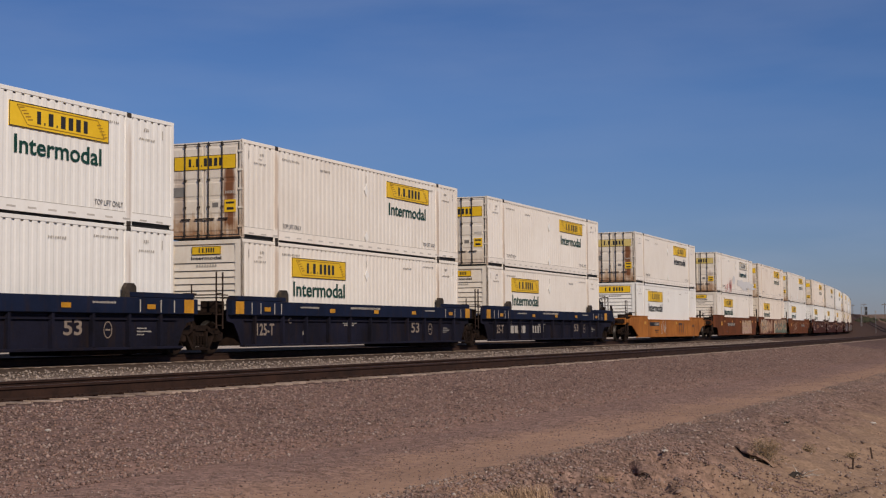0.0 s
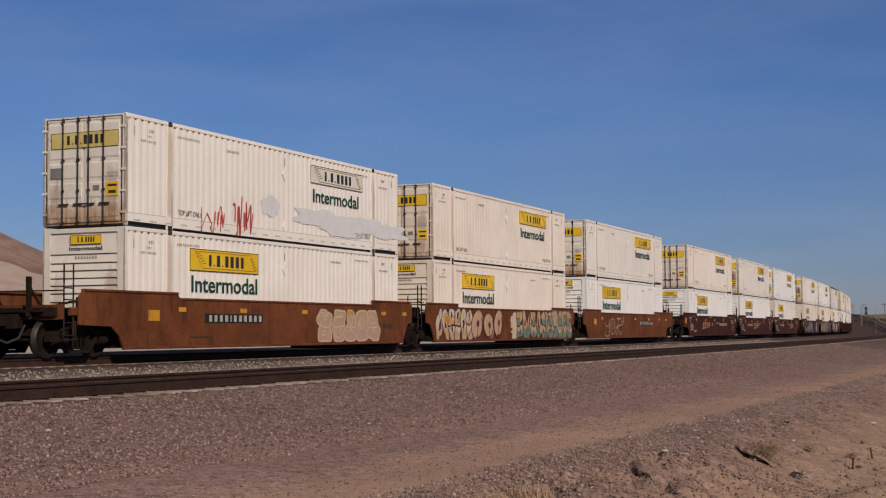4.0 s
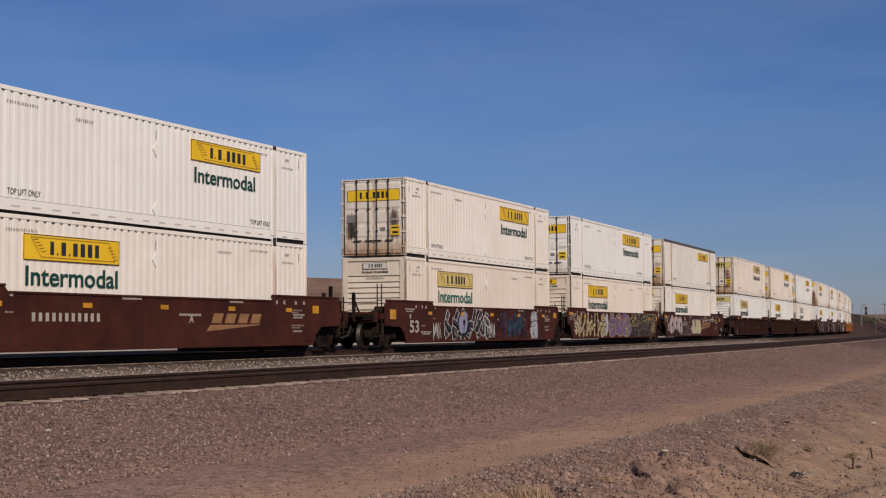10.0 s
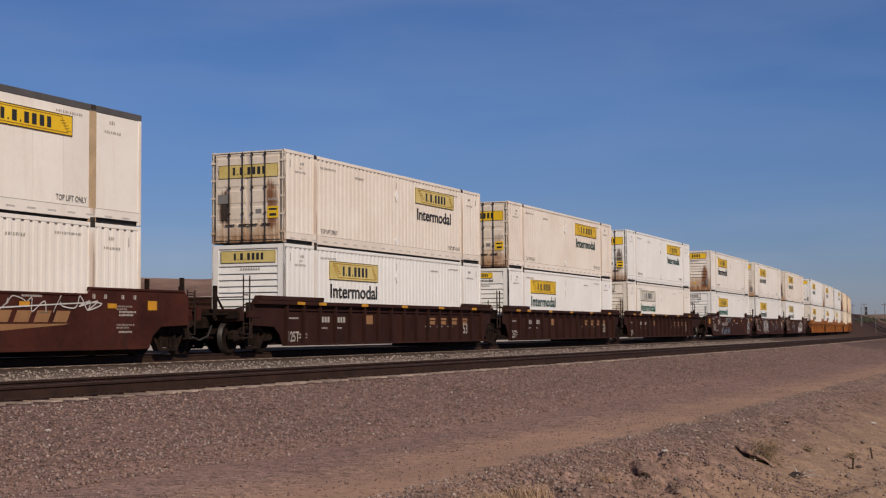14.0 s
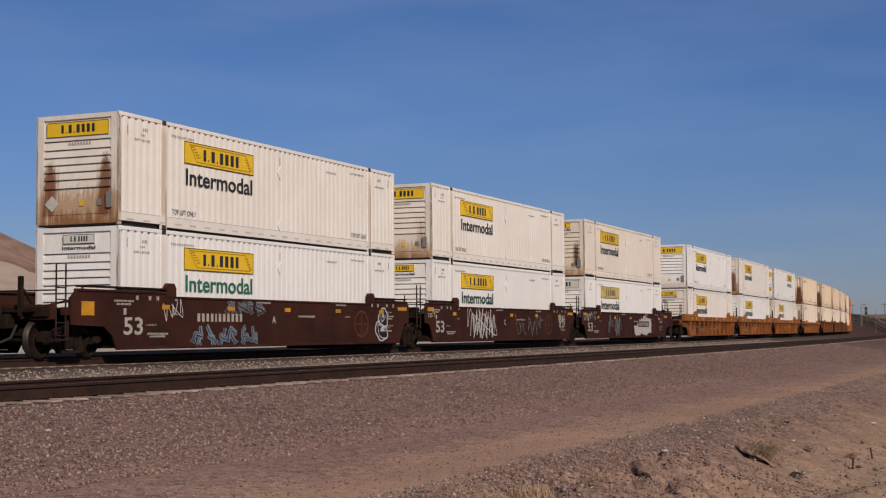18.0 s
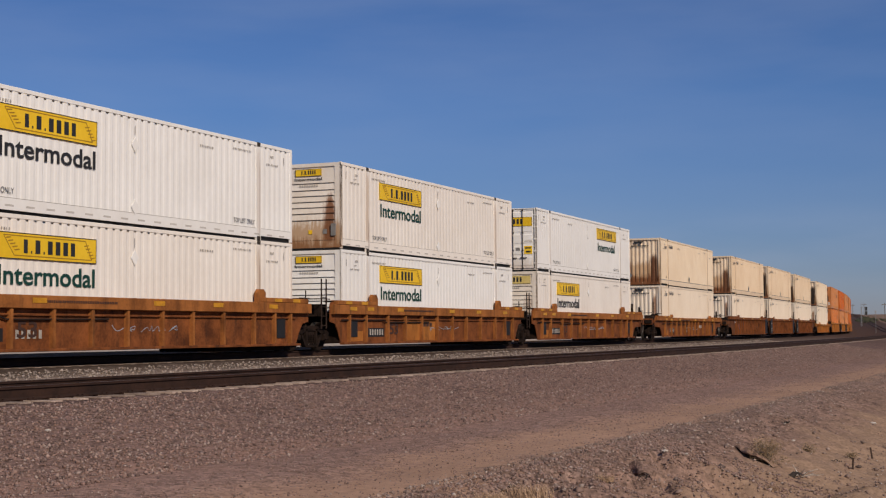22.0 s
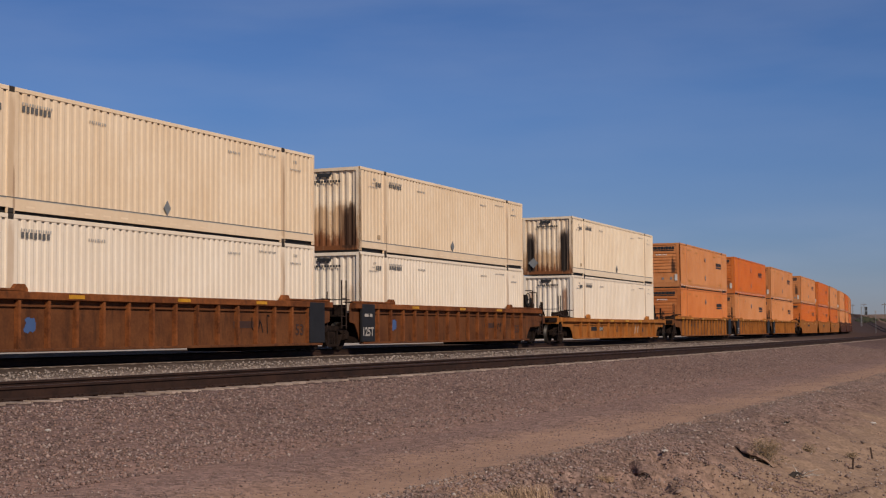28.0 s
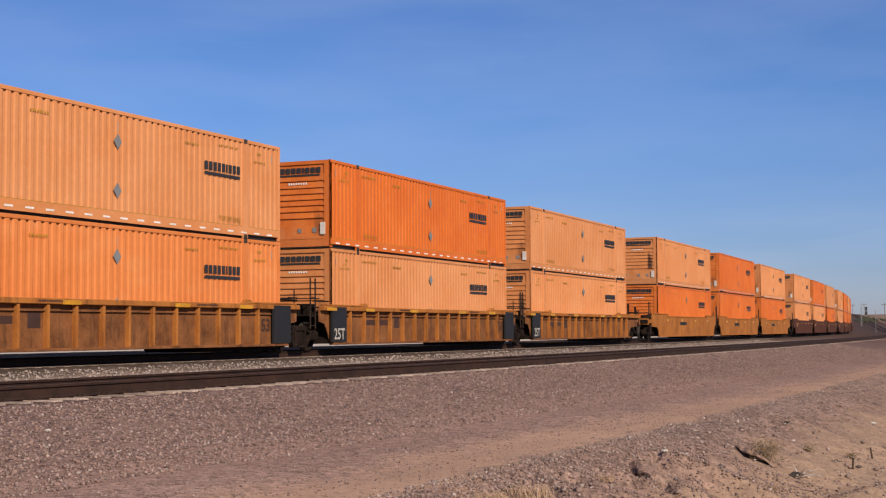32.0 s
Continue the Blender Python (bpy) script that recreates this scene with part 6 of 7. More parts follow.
        if i == 10:
            wild(car, y, -5.0, .05, .24, 1.52, 6, "black", "white", "lavender", 101, .24, .045)
            rings(car, y - .015, [(-2.9, .9, 1.0, .95, .1)], "lavender", "black", "white")
            tag(car, y, -5.9, -5.1, .3, .95, 10, "white", 102, .028)
            tag(car, y, -.1, .55, .3, 1.0, 10, "white", 103, .028)
            for q in range(3):
                tag(car, y + .0, 1.0 + q * .3, 4.9, .3, 1.42, 9, ("haze_violet", "haze_red", "haze_blue")[q], 104 + q, .16 - .02 * q)
            graffiti(car, y, 5.15, 5.95, .25, 1.45, 1, "ice", "white", "black", 117, None, .04)
        if i == 11:
            wild(car, y, -7.9, -2.4, .24, 1.54, 9, "gold", "black", "white", 111, .19, .06)
            graffiti(car, y, -3.3, -2.0, .3, 1.45, 2, "ice", "black", "white", 112)
            graffiti(car, y, -2.0, 2.4, .26, 1.5, 3, "purple", "black", "lemon", 113)
            graffiti(car, y, 2.6, 8.2, .84, 1.52, 6, "black", "black", "gold", 114, None, .035)
            graffiti(car, y, 2.6, 7.2, .24, 1.02, 5, "black", "black", "tan", 115, None, .02, False)
            tag(car, y - .012, 7.2, 8.2, .3, .95, 6, "lemon", 116, .03)
        if i == 12:
            rings(car, y, [(-6.75, .88, 1.45, 1.16, .16), (-5.55, 1.0, 1.3, .92, -.12), (-4.45, .86, 1.45, 1.14, -.25)], "grey_pink", "black", "overpaint")
            outlines(car, y - .006, [[(-5.9, .6), (-5.95, .3), (-5.6, .3), (-5.55, .75)], [(-3.95, 1.3), (-3.6, .9), (-3.75, .35)]], "black", .1)
            outlines(car, y, [[(-3.3, .3), (-3.1, .95), (-2.75, .95), (-2.7, .72), (-2.45, .72), (-2.4, 1.1), (-2.1, 1.1), (-2.2, .3), (-2.5, .3), (-2.5, .52), (-2.8, .52), (-2.9, .3), (-3.3, .3)],
                              [(-1.95, .3), (-1.85, .85), (-1.45, .9), (-1.3, .3), (-1.95, .3)], [(-1.75, 1.1), (-1.45, 1.12), (-1.4, 1.35), (-1.7, 1.35), (-1.75, 1.1)], [(-3.2, 1.12), (-2.85, 1.12), (-2.9, 1.4), (-3.2, 1.38), (-3.2, 1.12)]], "ice", .03)
            graffiti(car, y, -.8, 1.85, .35, 1.25, 3, "lemon", "ice", "ice", 123)
            tag(car, y, 1.9, 6.2, 1.1, 1.5, 10, "white", 124, .03)
        if style == "guided":
            oval = arc_pts(5.2, .86, .5, .42, 0, 6.3, 22)
            g = Geo()
            stroke(g, oval, .06, y - .003)
            stroke(g, [(4.8, .86), (5.6, .86)], .04, y - .0035)
            stroke(g, [(5.2, .5), (5.2, 1.22)], .04, y - .0038)
            tagged(part("emblem", g, car_paint["rust"], car, "faded oval emblem"), kind="stuff")
        if i == 16:
            wild(car, y, -4.9, -1.4, .24, .8, 6, "haze_blue", "ice", "ice", 161, .12, .016)
            wild(car, y, -3.2, -1.2, 1.12, 1.52, 4, "black", "ice", "ice", 162, .12, .016)
            part("marking", bars_side(glyph_spans(-4.7, -2.4, (.8, .8, .8, .8, .5, .8, .8, .8, .8, .8, .8), .6), .9, 1.12, y - .012), mat_chalk, car)
            tag(car, y, -6.3, -5.4, .8, 1.5, 4, "white", 163, .03)
            graffiti(car, y, 6.4, 7.1, .3, 1.4, 1, "black", "ice", "white", 164)
        if i == 17:
            tag(car, y, -4.8, -1.6, .26, 1.5, 17, "white", 171, .05)
            outlines(car, y - .02, [[(-4.2 + k * .34, .35 + .1 * (k % 2)), (-3.8 + k * .3, 1.25 + .12 * (k % 3))] for k in range(7)], "white", .07)
            tag(car, y, .7, 4.0, .3, 1.4, 9, "ice", 172, .02)
            tag(car, y, 6.6, 7.6, .7, 1.4, 8, "white", 173, .03)
        if i == 18:
            tag(car, y, -4.2, -.8, .3, 1.45, 8, "ice", 181, .03)
            tag(car, y, -8.0, -6.6, 1.05, 1.5, 5, "ice", 183, .03)
            wash(car, y, 1.2, 4.8, .28, 1.45, "primer", 182, 9)
            part("number_panel", bars_side([(1.9, 4.3)], .78, 1.1, y - .0075), car_paint["maroon"], car)
            part("marking", bars_side(glyph_spans(2.0, 4.1, (.8, .8, .8, .8, .3, .8, .8, .8, .8, .8, .8), .6), .84, 1.04, y - .011), mat_chalk, car)
    elif style == "ribbed":
        reflectors(car, yf, (-7.4, -6.0, -3.0, .2, 3.5, 6.8), 1.48, .5, .09)
        g = Geo()
        for k in range(4):
            a = 2.68 + k * 1.06
            stroke(g, [(a, .92), (a + .5, .92)], .13, y - .006)
            stroke(g, [(a + .08, 1.06), (a + .56, 1.06)], .08, y - .0065)
        part("emblem", g, mat_stencil_tan, car)
        length_sign(car, 5.98, 6.43, .5, .9, y - .004, mat_chalk)
        length_sign(car, -7.95, -7.28, .3, .62, y - .004, mat_chalk, "125T")
        mark(car, [(-6.0, .9, .7, .18), (-4.9, .9, .7, .18), (-6.0, .7, .6, .05), (-4.95, .7, .5, .05), (2.3, .76, .5, .05), (3.4, .76, .5, .05), (4.4, .76, .5, .05),
                   (-7.3, .5, .5, .05), (-7.3, .4, .5, .05), (-7.9, 1.0, .6, .05)], y, mat_grey_ink)
        part("patch", bars_side([(-2.6, -2.1)], .85, 1.15, y - .004), mat_stencil_tan, car)
    elif style in ("tan", "plain_tan"):
        reflectors(car, yf, (-7.6, -6.3, -3.9, .8, 3.6, 6.6), st["mid"] - .12, .5, .12)
        if i == 20:
            part("patch", bars_side([(-3.28, -1.9), (-1.84, -.5)], .27, 1.0, y - .004), car_paint["yellow"], car, "newer yellow paint patch")
            part("emblem", bars_side(glyph_spans(-1.6, -.8, (1, 1, 1), .3), .78, .92, y - .008), mat_stencil_dark, car)
        length_sign(car, -4.5, -3.8, .5, .88, y - .004, mat_stencil_dark)
        part("number_panel", bars_side([(-6.2, -4.95)], .42, .72, y - .004), mat_panel_black, car)
        part("marking", bars_side(glyph_spans(-4.74 if i == 19 else -6.1, -3.64 if i == 19 else -5.05, (.8, .8, .8, .8, .8, .8), .7), .48, .68, y - .008), mat_chalk, car)
        mark(car, [(-4.0, st["mid"] - .17, 3.0, .06)], yf - .002, mat_stencil_dark)
        for x in (-7.3, 7.27):
            part("grille", Geo().box(x - .24, x + .24, y - .03, y + .01, .42, 1.02, .01), mat_panel_black, car, "dark grille panel")
        for x in (-7.9, -6.75, 6.9, 8.0):
            part("patch", bars_side([(x - .22, x + .22)], st["mid"] + .02, st["high"] - .02, yf - .004), mat_amber, car, "yellow reflective patch")
        part("brake_pipe", Geo().path([(-8.3, y - .06, .98), (-5.2, y - .06, 1.0), (-4.9, y - .06, .92), (-1.2, y - .06, .94)], .022), mat_pipe, car)
        tag(car, y, -1.0, 2.8, .62, .8, 8, "ice", 190 + i, .018)
        if style == "plain_tan":
            wash(car, y, -1.9, -.95, .3, 1.0, "cream", 221, 3)
            tag(car, y, -1.9, -1.0, .35, 1.0, 6, "black", 222, .03)
            part("emblem", bars_side(glyph_spans(2.2, 3.4, (1, 1, 1), .3), .72, .9, y - .006), mat_chalk, car)
        part("patch", bars_side([(-7.7, -6.6)], .28, .62, y - .004), car_paint["yellow"], car)
    elif style == "rust":
        reflectors(car, yf, (-4.0, 0.5, 4.5), 1.46, .6, .09)
        wash(car, y, -5.9, -5.0, .5, 1.1, "blue", 230 + i, 3)
        tag(car, y, 4.2, 5.2, .5, 1.15, 4, "black", 240 + i, .04)
        length_sign(car, 6.75, 7.25, .5, .85, y - .004, mat_stencil_dark)
        if not front:
            length_sign(car, -8.3, -7.5, .45, .75, -1.507, mat_chalk, "125T")
        part("number_panel", bars_side([(3.2, 4.6)], .72, .92, y - .004), mat_stencil_dark, car)
        part("marking", bars_side([(-8.2, -7.9), (-7.8, -7.6)], 1.1, 1.2, -1.511), mat_chalk, car)
    elif style == "low":
        reflectors(car, yf, (-4.0, -1.8, 1.2, 4.0), 1.10, .7, .1)
        part("number_panel", bars_side([(-5.2, -3.0)], .58, .78, y - .004), mat_panel_black, car)
        part("marking", bars_side(glyph_spans(-4.1, -3.1, (.8, .8, .8, .8, .8, .8), .7), .6, .76, y - .008), mat_chalk, car)
        length_sign(car, -.6, -.15, .5, .8, y - .004, mat_stencil_dark)
        g = Geo()
        for k in range(3):
            stroke(g, [(2.85 + k * .55, .46), (3.05 + k * .55, .86)], .11, y - .005 - k * .0004)
        part("emblem", g, mat_chalk, car)
        part("patch", bars_side([(4.8, 5.3)], .5, .75, y - .004), mat_stencil_dark, car)
    elif style == "ochre":
        reflectors(car, yf, (-8.4, -5.6, -2.0, 2.6, 5.8), 1.33, .7, .1)
        part("number_panel", bars_side([(-5.6, -3.9)], .82, 1.0, y - .004), mat_stencil_dark, car)
        part("patch", bars_side([(-3.4, -2.95)], .72, 1.08, y - .004), mat_stencil_dark, car)
        length_sign(car, 6.88, 7.36, .62, 1.0, y - .004, mat_stencil_dark)
        if not front:
            length_sign(car, -8.25, -7.5, .35, .72, -1.507, mat_chalk, "25T")
        mark(car, [(-3.2, 1.33, 1.0, .05), (3.3, 1.33, 1.0, .05)], yf - .002, mat_stencil_dark)
    else:
        reflectors(car, y, (-6, -2, 2, 6), 1.2, .5, .14)
        part("number_panel", bars_side([(-2.6, -.6)], .9, 1.1, y - .004), mat_panel_black, car)


# ================= the train =================
STACK_S = [15.25, 34.85, 54.18, 77.75, 101.25, 120.48, 140.04, 163.37, 182.62, 201.83, 225.34, 244.75, 264.09, 287.58, 306.96, 326.24,
           349.42, 368.84, 388.22, 411.65, 431.05, 450.45, 473.9, 497.3, 516.35, 535.72, 559.1, 582.53, 601.93, 621.2, 644.6]
while len(STACK_S) < 40:
    STACK_S.append(STACK_S[-1] + (23.43 if len(STACK_S) % 3 == 0 else 19.38))
# (style, wells in the car, label)
CARS = [("blue", 3, "dark blue ribbed well car with black lower panels"), ("single", 1, "weathered yellow smooth-sided well car"),
        ("brown", 3, "orange-brown smooth-sided well car with graffiti"), ("maroon", 3, "clean maroon smooth-sided well car with tan emblem"),
        ("maroon", 3, "maroon well car covered with spray-painted graffiti"), ("ribbed", 3, "sooty maroon ribbed well car"),
        ("guided", 3, "maroon well car with black load guides and tags"), ("tan", 3, "rusty yellow ribbed well car"),
        ("plain_tan", 1, "rusty yellow ribbed well car with low guides"), ("rust", 3, "rust-brown ribbed well car with black end panels"),
        ("low", 1, "yellow low-sided ribbed well car"), ("ochre", 3, "dusty ochre ribbed well car with black end panels"),
        ("flush_ochre", 3, "yellow smooth-sided well car"), ("dark_brown", 3, "dark brown smooth-sided well car"),
        ("dark_brown", 3, "dark brown smooth-sided well car"), ("ribbed", 3, "sooty maroon ribbed well car"), ("tan", 3, "rusty yellow ribbed well car")]
LOADS = ("Dw.clean/Sw.clean Do.right/So.clean Do.clean/So.clean Do.right.y.f.k/Ww.clean.y.y.k Do.foot.b.f.g/So.dusty Di.dusty/Si.clean Do.patch/Sw.clean Di.clean/Sw.clean Do.both/Sw.clean "
         "Dw.touch/So.clean Do.dark/Si.clean.f.b.t Dw.clean/Si.clean Po.foot/So.dusty Di.soot_left.f.f.k/Ww.clean.f.f.k Di.foot/Sw.clean Dw.dark/So.dusty.b.b.t "
         "Wo.runs.y.y.k/Sw.clean.y.b.t Wo.thin.y.y.k/Sw.clean Si.two/Ww.clean.f.b.k Ww.clean.y.y.k/So.clean So.runs/Sw.clean Dw.clean/Wo.dusty.y.f.k "
         "Ub.cream_runs/Up.pale_runs Uc.cream_runs/Up.pale_runs Uc.cream_black/Up.dusty Uc.cream_foot/Up.dusty Ub.cream_black/Up.pale_runs "
         "HF.sooty/HM.film HO.film/HF.film HF.film/HF.sooty HF.sooty/HO.film HO.film/HO.film HF.film/HO.film "
         "HF.film/HF.film HO.film/HF.film HF.film/HO.film HF.film/HF.film HO.film/HO.film HF.film/HO.film HO.film/HF.film").split()
NEVER_NEAR = 33                   # from this well on the train stays far off
FLOOR = 0.42
rolling = []
well = 0
for style, n, label in CARS:
    for k in range(n):
        if well >= len(STACK_S):
            break
        s = STACK_S[well] + HL
        front, rear = k == 0, k == n - 1
        car = well_car(style, front, rear, label, brake=rear and style in ("blue", "brown", "ribbed", "rust", "guided"))
        dress(car, well, style, front, rear)
        rolling.append((car, s, 0.0))
        up, down = LOADS[well].split("/")
        low, top = (copy_thing(proto(q, well >= NEVER_NEAR), Matrix()) for q in (down, up))
        rolling.append((low, s, FLOOR))
        rolling.append((top, s, FLOOR + TALL + 0.008))
        if well == 4:                                    # red hand-like scrawls and painted-over patches
            tagged(top, "off-white corrugated container with red spray scrawls and overpainted patches")
            wash(top, -HW + .002, -1.45, .5, .35, 1.4, "overpaint", 441, 3)
            wash(top, -HW + .001, 1.0, 8.0, .35, 1.3, "overpaint", 442, 6)
            tag(top, -HW + .001, -4.6, -3.3, .1, .85, 6, "red", 443, .045)
            tag(top, -HW + .001, -2.95, -1.75, .1, 1.2, 7, "red", 444, .05)
        well += 1
bpy.data.batch_remove([o for ob in protos.values() for o in (*ob.children_recursive, ob)])

# ================= stones, plants and small things =================
def island_material(name, tones, even=0.78):
    """Stones that differ piece by piece."""
    m = bpy.data.materials.new(name)
    m.use_nodes = True
    nt = m.node_tree
    b = nt.nodes["Principled BSDF"]
    g = node(nt, "ShaderNodeNewGeometry")
    r = node(nt, "ShaderNodeValToRGB")
    r.color_ramp.interpolation = "LINEAR"
    el = r.color_ramp.elements
    mean = [sum(t[k] for t in tones) / len(tones) for k in range(3)]
    tones = [tuple((m + (c - m) * even) * w for c, m, w in zip(t, mean, (1.03, 1.055, 1.09))) for t in tones]
    el[0].color, el[1].color = (*tones[0], 1), (*tones[-1], 1)
    for k, c in enumerate(tones[1:-1]):
        e = el.new((k + 1) / (len(tones) - 1))
        e.color = (*c, 1)
    nt.links.new(g.outputs["Random Per Island"], r.inputs["Fac"])
    tc = node(nt, "ShaderNodeTexCoord")
    n = node(nt, "ShaderNodeTexNoise", Scale=40.0, Detail=3.0)
    nt.links.new(tc.outputs["Object"], n.inputs["Vector"])
    hs = node(nt, "ShaderNodeHueSaturation")
    mr = node(nt, "ShaderNodeMapRange")
    mr.inputs["To Min"].default_value, mr.inputs["To Max"].default_value = 0.7, 1.3
    nt.links.new(n.outputs["Fac"], mr.inputs["Value"])
    nt.links.new(mr.outputs[0], hs.inputs["Value"])
    nt.links.new(r.outputs["Color"], hs.inputs["Color"])
    nt.links.new(hs.outputs[0], b.inputs["Base Color"])
    b.inputs["Roughness"].default_value = 0.9
    b.inputs["Specular IOR Level"].default_value = 0.15
    return m


mat_pink_stone = island_material("pink_grey_stones", ((0.04, 0.026, 0.022), (0.27, 0.165, 0.13), (0.10, 0.066, 0.056), (0.33, 0.21, 0.17), (0.15, 0.11, 0.10), (0.37, 0.26, 0.215), (0.06, 0.042, 0.038), (0.29, 0.175, 0.14), (0.22, 0.14, 0.115), (0.40, 0.32, 0.275)))
mat_grey_stone = island_material("grey_ballast_stones", ((0.05, 0.038, 0.032), (0.30, 0.235, 0.19), (0.10, 0.075, 0.062), (0.38, 0.31, 0.255), (0.15, 0.12, 0.105), (0.46, 0.385, 0.325), (0.07, 0.055, 0.048), (0.33, 0.24, 0.19), (0.46, 0.39, 0.34)), 0.55)
mat_bank_stone = island_material("bank_rocks", ((0.06, 0.042, 0.036), (0.27, 0.175, 0.135), (0.12, 0.088, 0.076), (0.34, 0.225, 0.175), (0.08, 0.058, 0.05), (0.38, 0.28, 0.225), (0.2, 0.14, 0.115), (0.5, 0.42, 0.36)))
OCTA_V = np.array([(1, 0, 0), (-1, 0, 0), (0, 1, 0), (0, -1, 0), (0, 0, 1), (0, 0, -1)], float)
OCTA_F = np.array([(0, 2, 4), (2, 1, 4), (1, 3, 4), (3, 0, 4), (2, 0, 5), (1, 2, 5), (3, 1, 5), (0, 3, 5)])


def stones(name, label, spots, sizes, material, seed):
    """Many angular stones lying on the ground, in one mesh."""
    rng = np.random.default_rng(seed)
    n = len(spots)
    P = np.array(spots)
    sz = np.asarray(sizes)[:, None, None]
    v = OCTA_V[None] * rng.uniform(.55, 1.15, (n, 6, 1)) * rng.uniform(.7, 1.25, (n, 1, 3)) * sz * np.array([1, 1, .72])
    a, t = rng.uniform(0, 6.28, n), rng.uniform(-.6, .6, n)
    ca, sa, ct, st = np.cos(a)[:, None], np.sin(a)[:, None], np.cos(t)[:, None], np.sin(t)[:, None]
    x, y, z = v[..., 0], v[..., 1], v[..., 2]
    x, z = x * ct + z * st, -x * st + z * ct
    x, y = x * ca - y * sa, x * sa + y * ca
    V = np.stack([x, y, z], -1) + P[:, None, :]
    F = OCTA_F[None] + (np.arange(n) * 6)[:, None, None]
    me = bpy.data.meshes.new(name)
    me.vertices.add(n * 6)
    me.vertices.foreach_set("co", V.ravel())
    me.loops.add(n * 24)
    me.loops.foreach_set("vertex_index", F.ravel().astype(np.int32))
    me.polygons.add(n * 8)
    me.polygons.foreach_set("loop_start", np.arange(0, n * 24, 3, dtype=np.int32))
    me.materials.append(material)
    me.update(calc_edges=True)
    return tagged(new(name, me), label, "stones", kind="stuff")


def scatter(n, s0, s1, l0, l1, near, seed, size, lpow=1.0, lift=.3):
    """n spots between s0 and s1, thicker near the start, with sizes."""
    rng = np.random.default_rng(seed)
    s = s0 + (s1 - s0) * rng.random(n) ** near
    l = l0 + (l1 - l0) * rng.random(n) ** lpow
    k = size[0] + (size[1] - size[0]) * rng.random(n) ** 2.2
    spots = []
    for a, b, c in zip(s, l, k):
        x, y, _ = on_line(a, b)
        spots.append((x, y, ground_z(a, b) + c * lift))
    return spots, k


sp, sz = scatter(90000, 3, 85, 11.5, 15.6, 1.6, 1, (0.010, 0.034), 1.15)
stones("gravel", "pink-grey gravel beside the near track", sp, sz, mat_pink_stone, 11)
sp, sz = scatter(7000, 3, 60, 11.3, 11.8, 1.5, 31, (0.006, 0.016), .8)
stones("gravel", "small gravel along the tie ends", sp, sz, mat_pink_stone, 31)
sp, sz = scatter(60000, 9, 120, 2.0, 8.9, 1.5, 2, (0.024, 0.062), 1.0, .45)
stones("ballast", "grey ballast stones between the tracks", sp, sz, mat_grey_stone, 12)
sp, sz = scatter(26000, 3, 60, 15.0, 18.3, 1.6, 3, (0.004, 0.016))
stones("gravel", "loose pebbles on the dirt road", sp, sz, mat_pink_stone, 13)
sp, sz = scatter(6500, 3, 45, 15.9, 17.25, 1.7, 6, (0.006, 0.02))
stones("gravel", "strip of loose grey gravel along the middle of the dirt road", sp, sz, mat_pink_stone, 16)
sp, sz = scatter(13000, 6, 70, 18.1, 19.1, 1.5, 4, (0.007, 0.030), 1.5)
stones("rocks", "broken rocks along the road shoulder", sp, sz, mat_bank_stone, 14)
sp, sz = scatter(24000, 8.5, 17.5, 18.3, 20.6, 1.0, 7, (0.005, 0.026), 1.2)
stones("rocks", "reddish rubble on the steep part of the bank", sp, sz, mat_pink_stone, 17)
sp, sz = scatter(160, 10, 24, 18.6, 20.6, 1.0, 21, (0.03, 0.06), 1.2)
stones("rocks", "larger loose rocks on the bank", sp, sz, mat_bank_stone, 21)
sp, sz = scatter(2600, 15, 45, 19.1, 21.0, 1.3, 5, (0.005, 0.026), 1.6)
stones("rocks", "rocks strewn over the sandy bank", sp, sz, mat_bank_stone, 15)
sp, sz = scatter(1500, 14, 26, 20.2, 21.6, 1.1, 8, (0.008, 0.03))
stones("rocks", "dark stones on the low spoil ridge", sp, sz, mat_bank_stone, 18)
sp, sz = scatter(5000, 4, 60, 9.4, 10.8, 1.4, 9, (0.014, 0.04), 1.0, .1)
stones("ballast", "rust-stained ballast between the rails", sp, sz, island_material("rust_stained_stones", ((0.05, 0.03, 0.024), (0.13, 0.08, 0.06), (0.09, 0.055, 0.042), (0.2, 0.13, 0.1))), 19)

mat_white_stone = plain_paint("white_stone", (0.52, 0.47, 0.42), 0.8)
mat_sage = surface("dry_sage_leaves", ((0.13, 0.09, 0.05), (0.30, 0.20, 0.115)), scale=6, fine=40, rough=0.9, bump=0)
mat_twig = surface("grey_twigs", ((0.16, 0.12, 0.09), (0.34, 0.28, 0.22)), scale=6, fine=40, rough=0.9, bump=0.1)
mat_pale_twig = surface("bleached_twigs", ((0.36, 0.30, 0.25), (0.6, 0.53, 0.46)), scale=6, fine=40, rough=0.9, bump=0.1)
mat_straw = surface("dry_straw", ((0.32, 0.21, 0.135), (0.50, 0.35, 0.235)), scale=6, fine=30, rough=0.9, bump=0)
mat_shrub = surface("dark_desert_shrub", ((0.035, 0.04, 0.024), (0.075, 0.075, 0.045)), scale=3, fine=20, rough=0.9, bump=0, vary=0.2)
mat_dark_scrap = surface("charred_wood", ((0.02, 0.018, 0.017), (0.05, 0.04, 0.035)), scale=6, fine=30, rough=0.9, bump=0.2)
mat_stake = surface("rusty_stake", ((0.035, 0.022, 0.016), (0.07, 0.042, 0.03)), scale=6, fine=30, rough=0.85, bump=0.1)


def lay(s, l, z=0.0, turn=0.0):
    x, y, _ = on_line(s, l)
    return pose(x, y, ground_z(s, l) + z, 0, 0, turn)


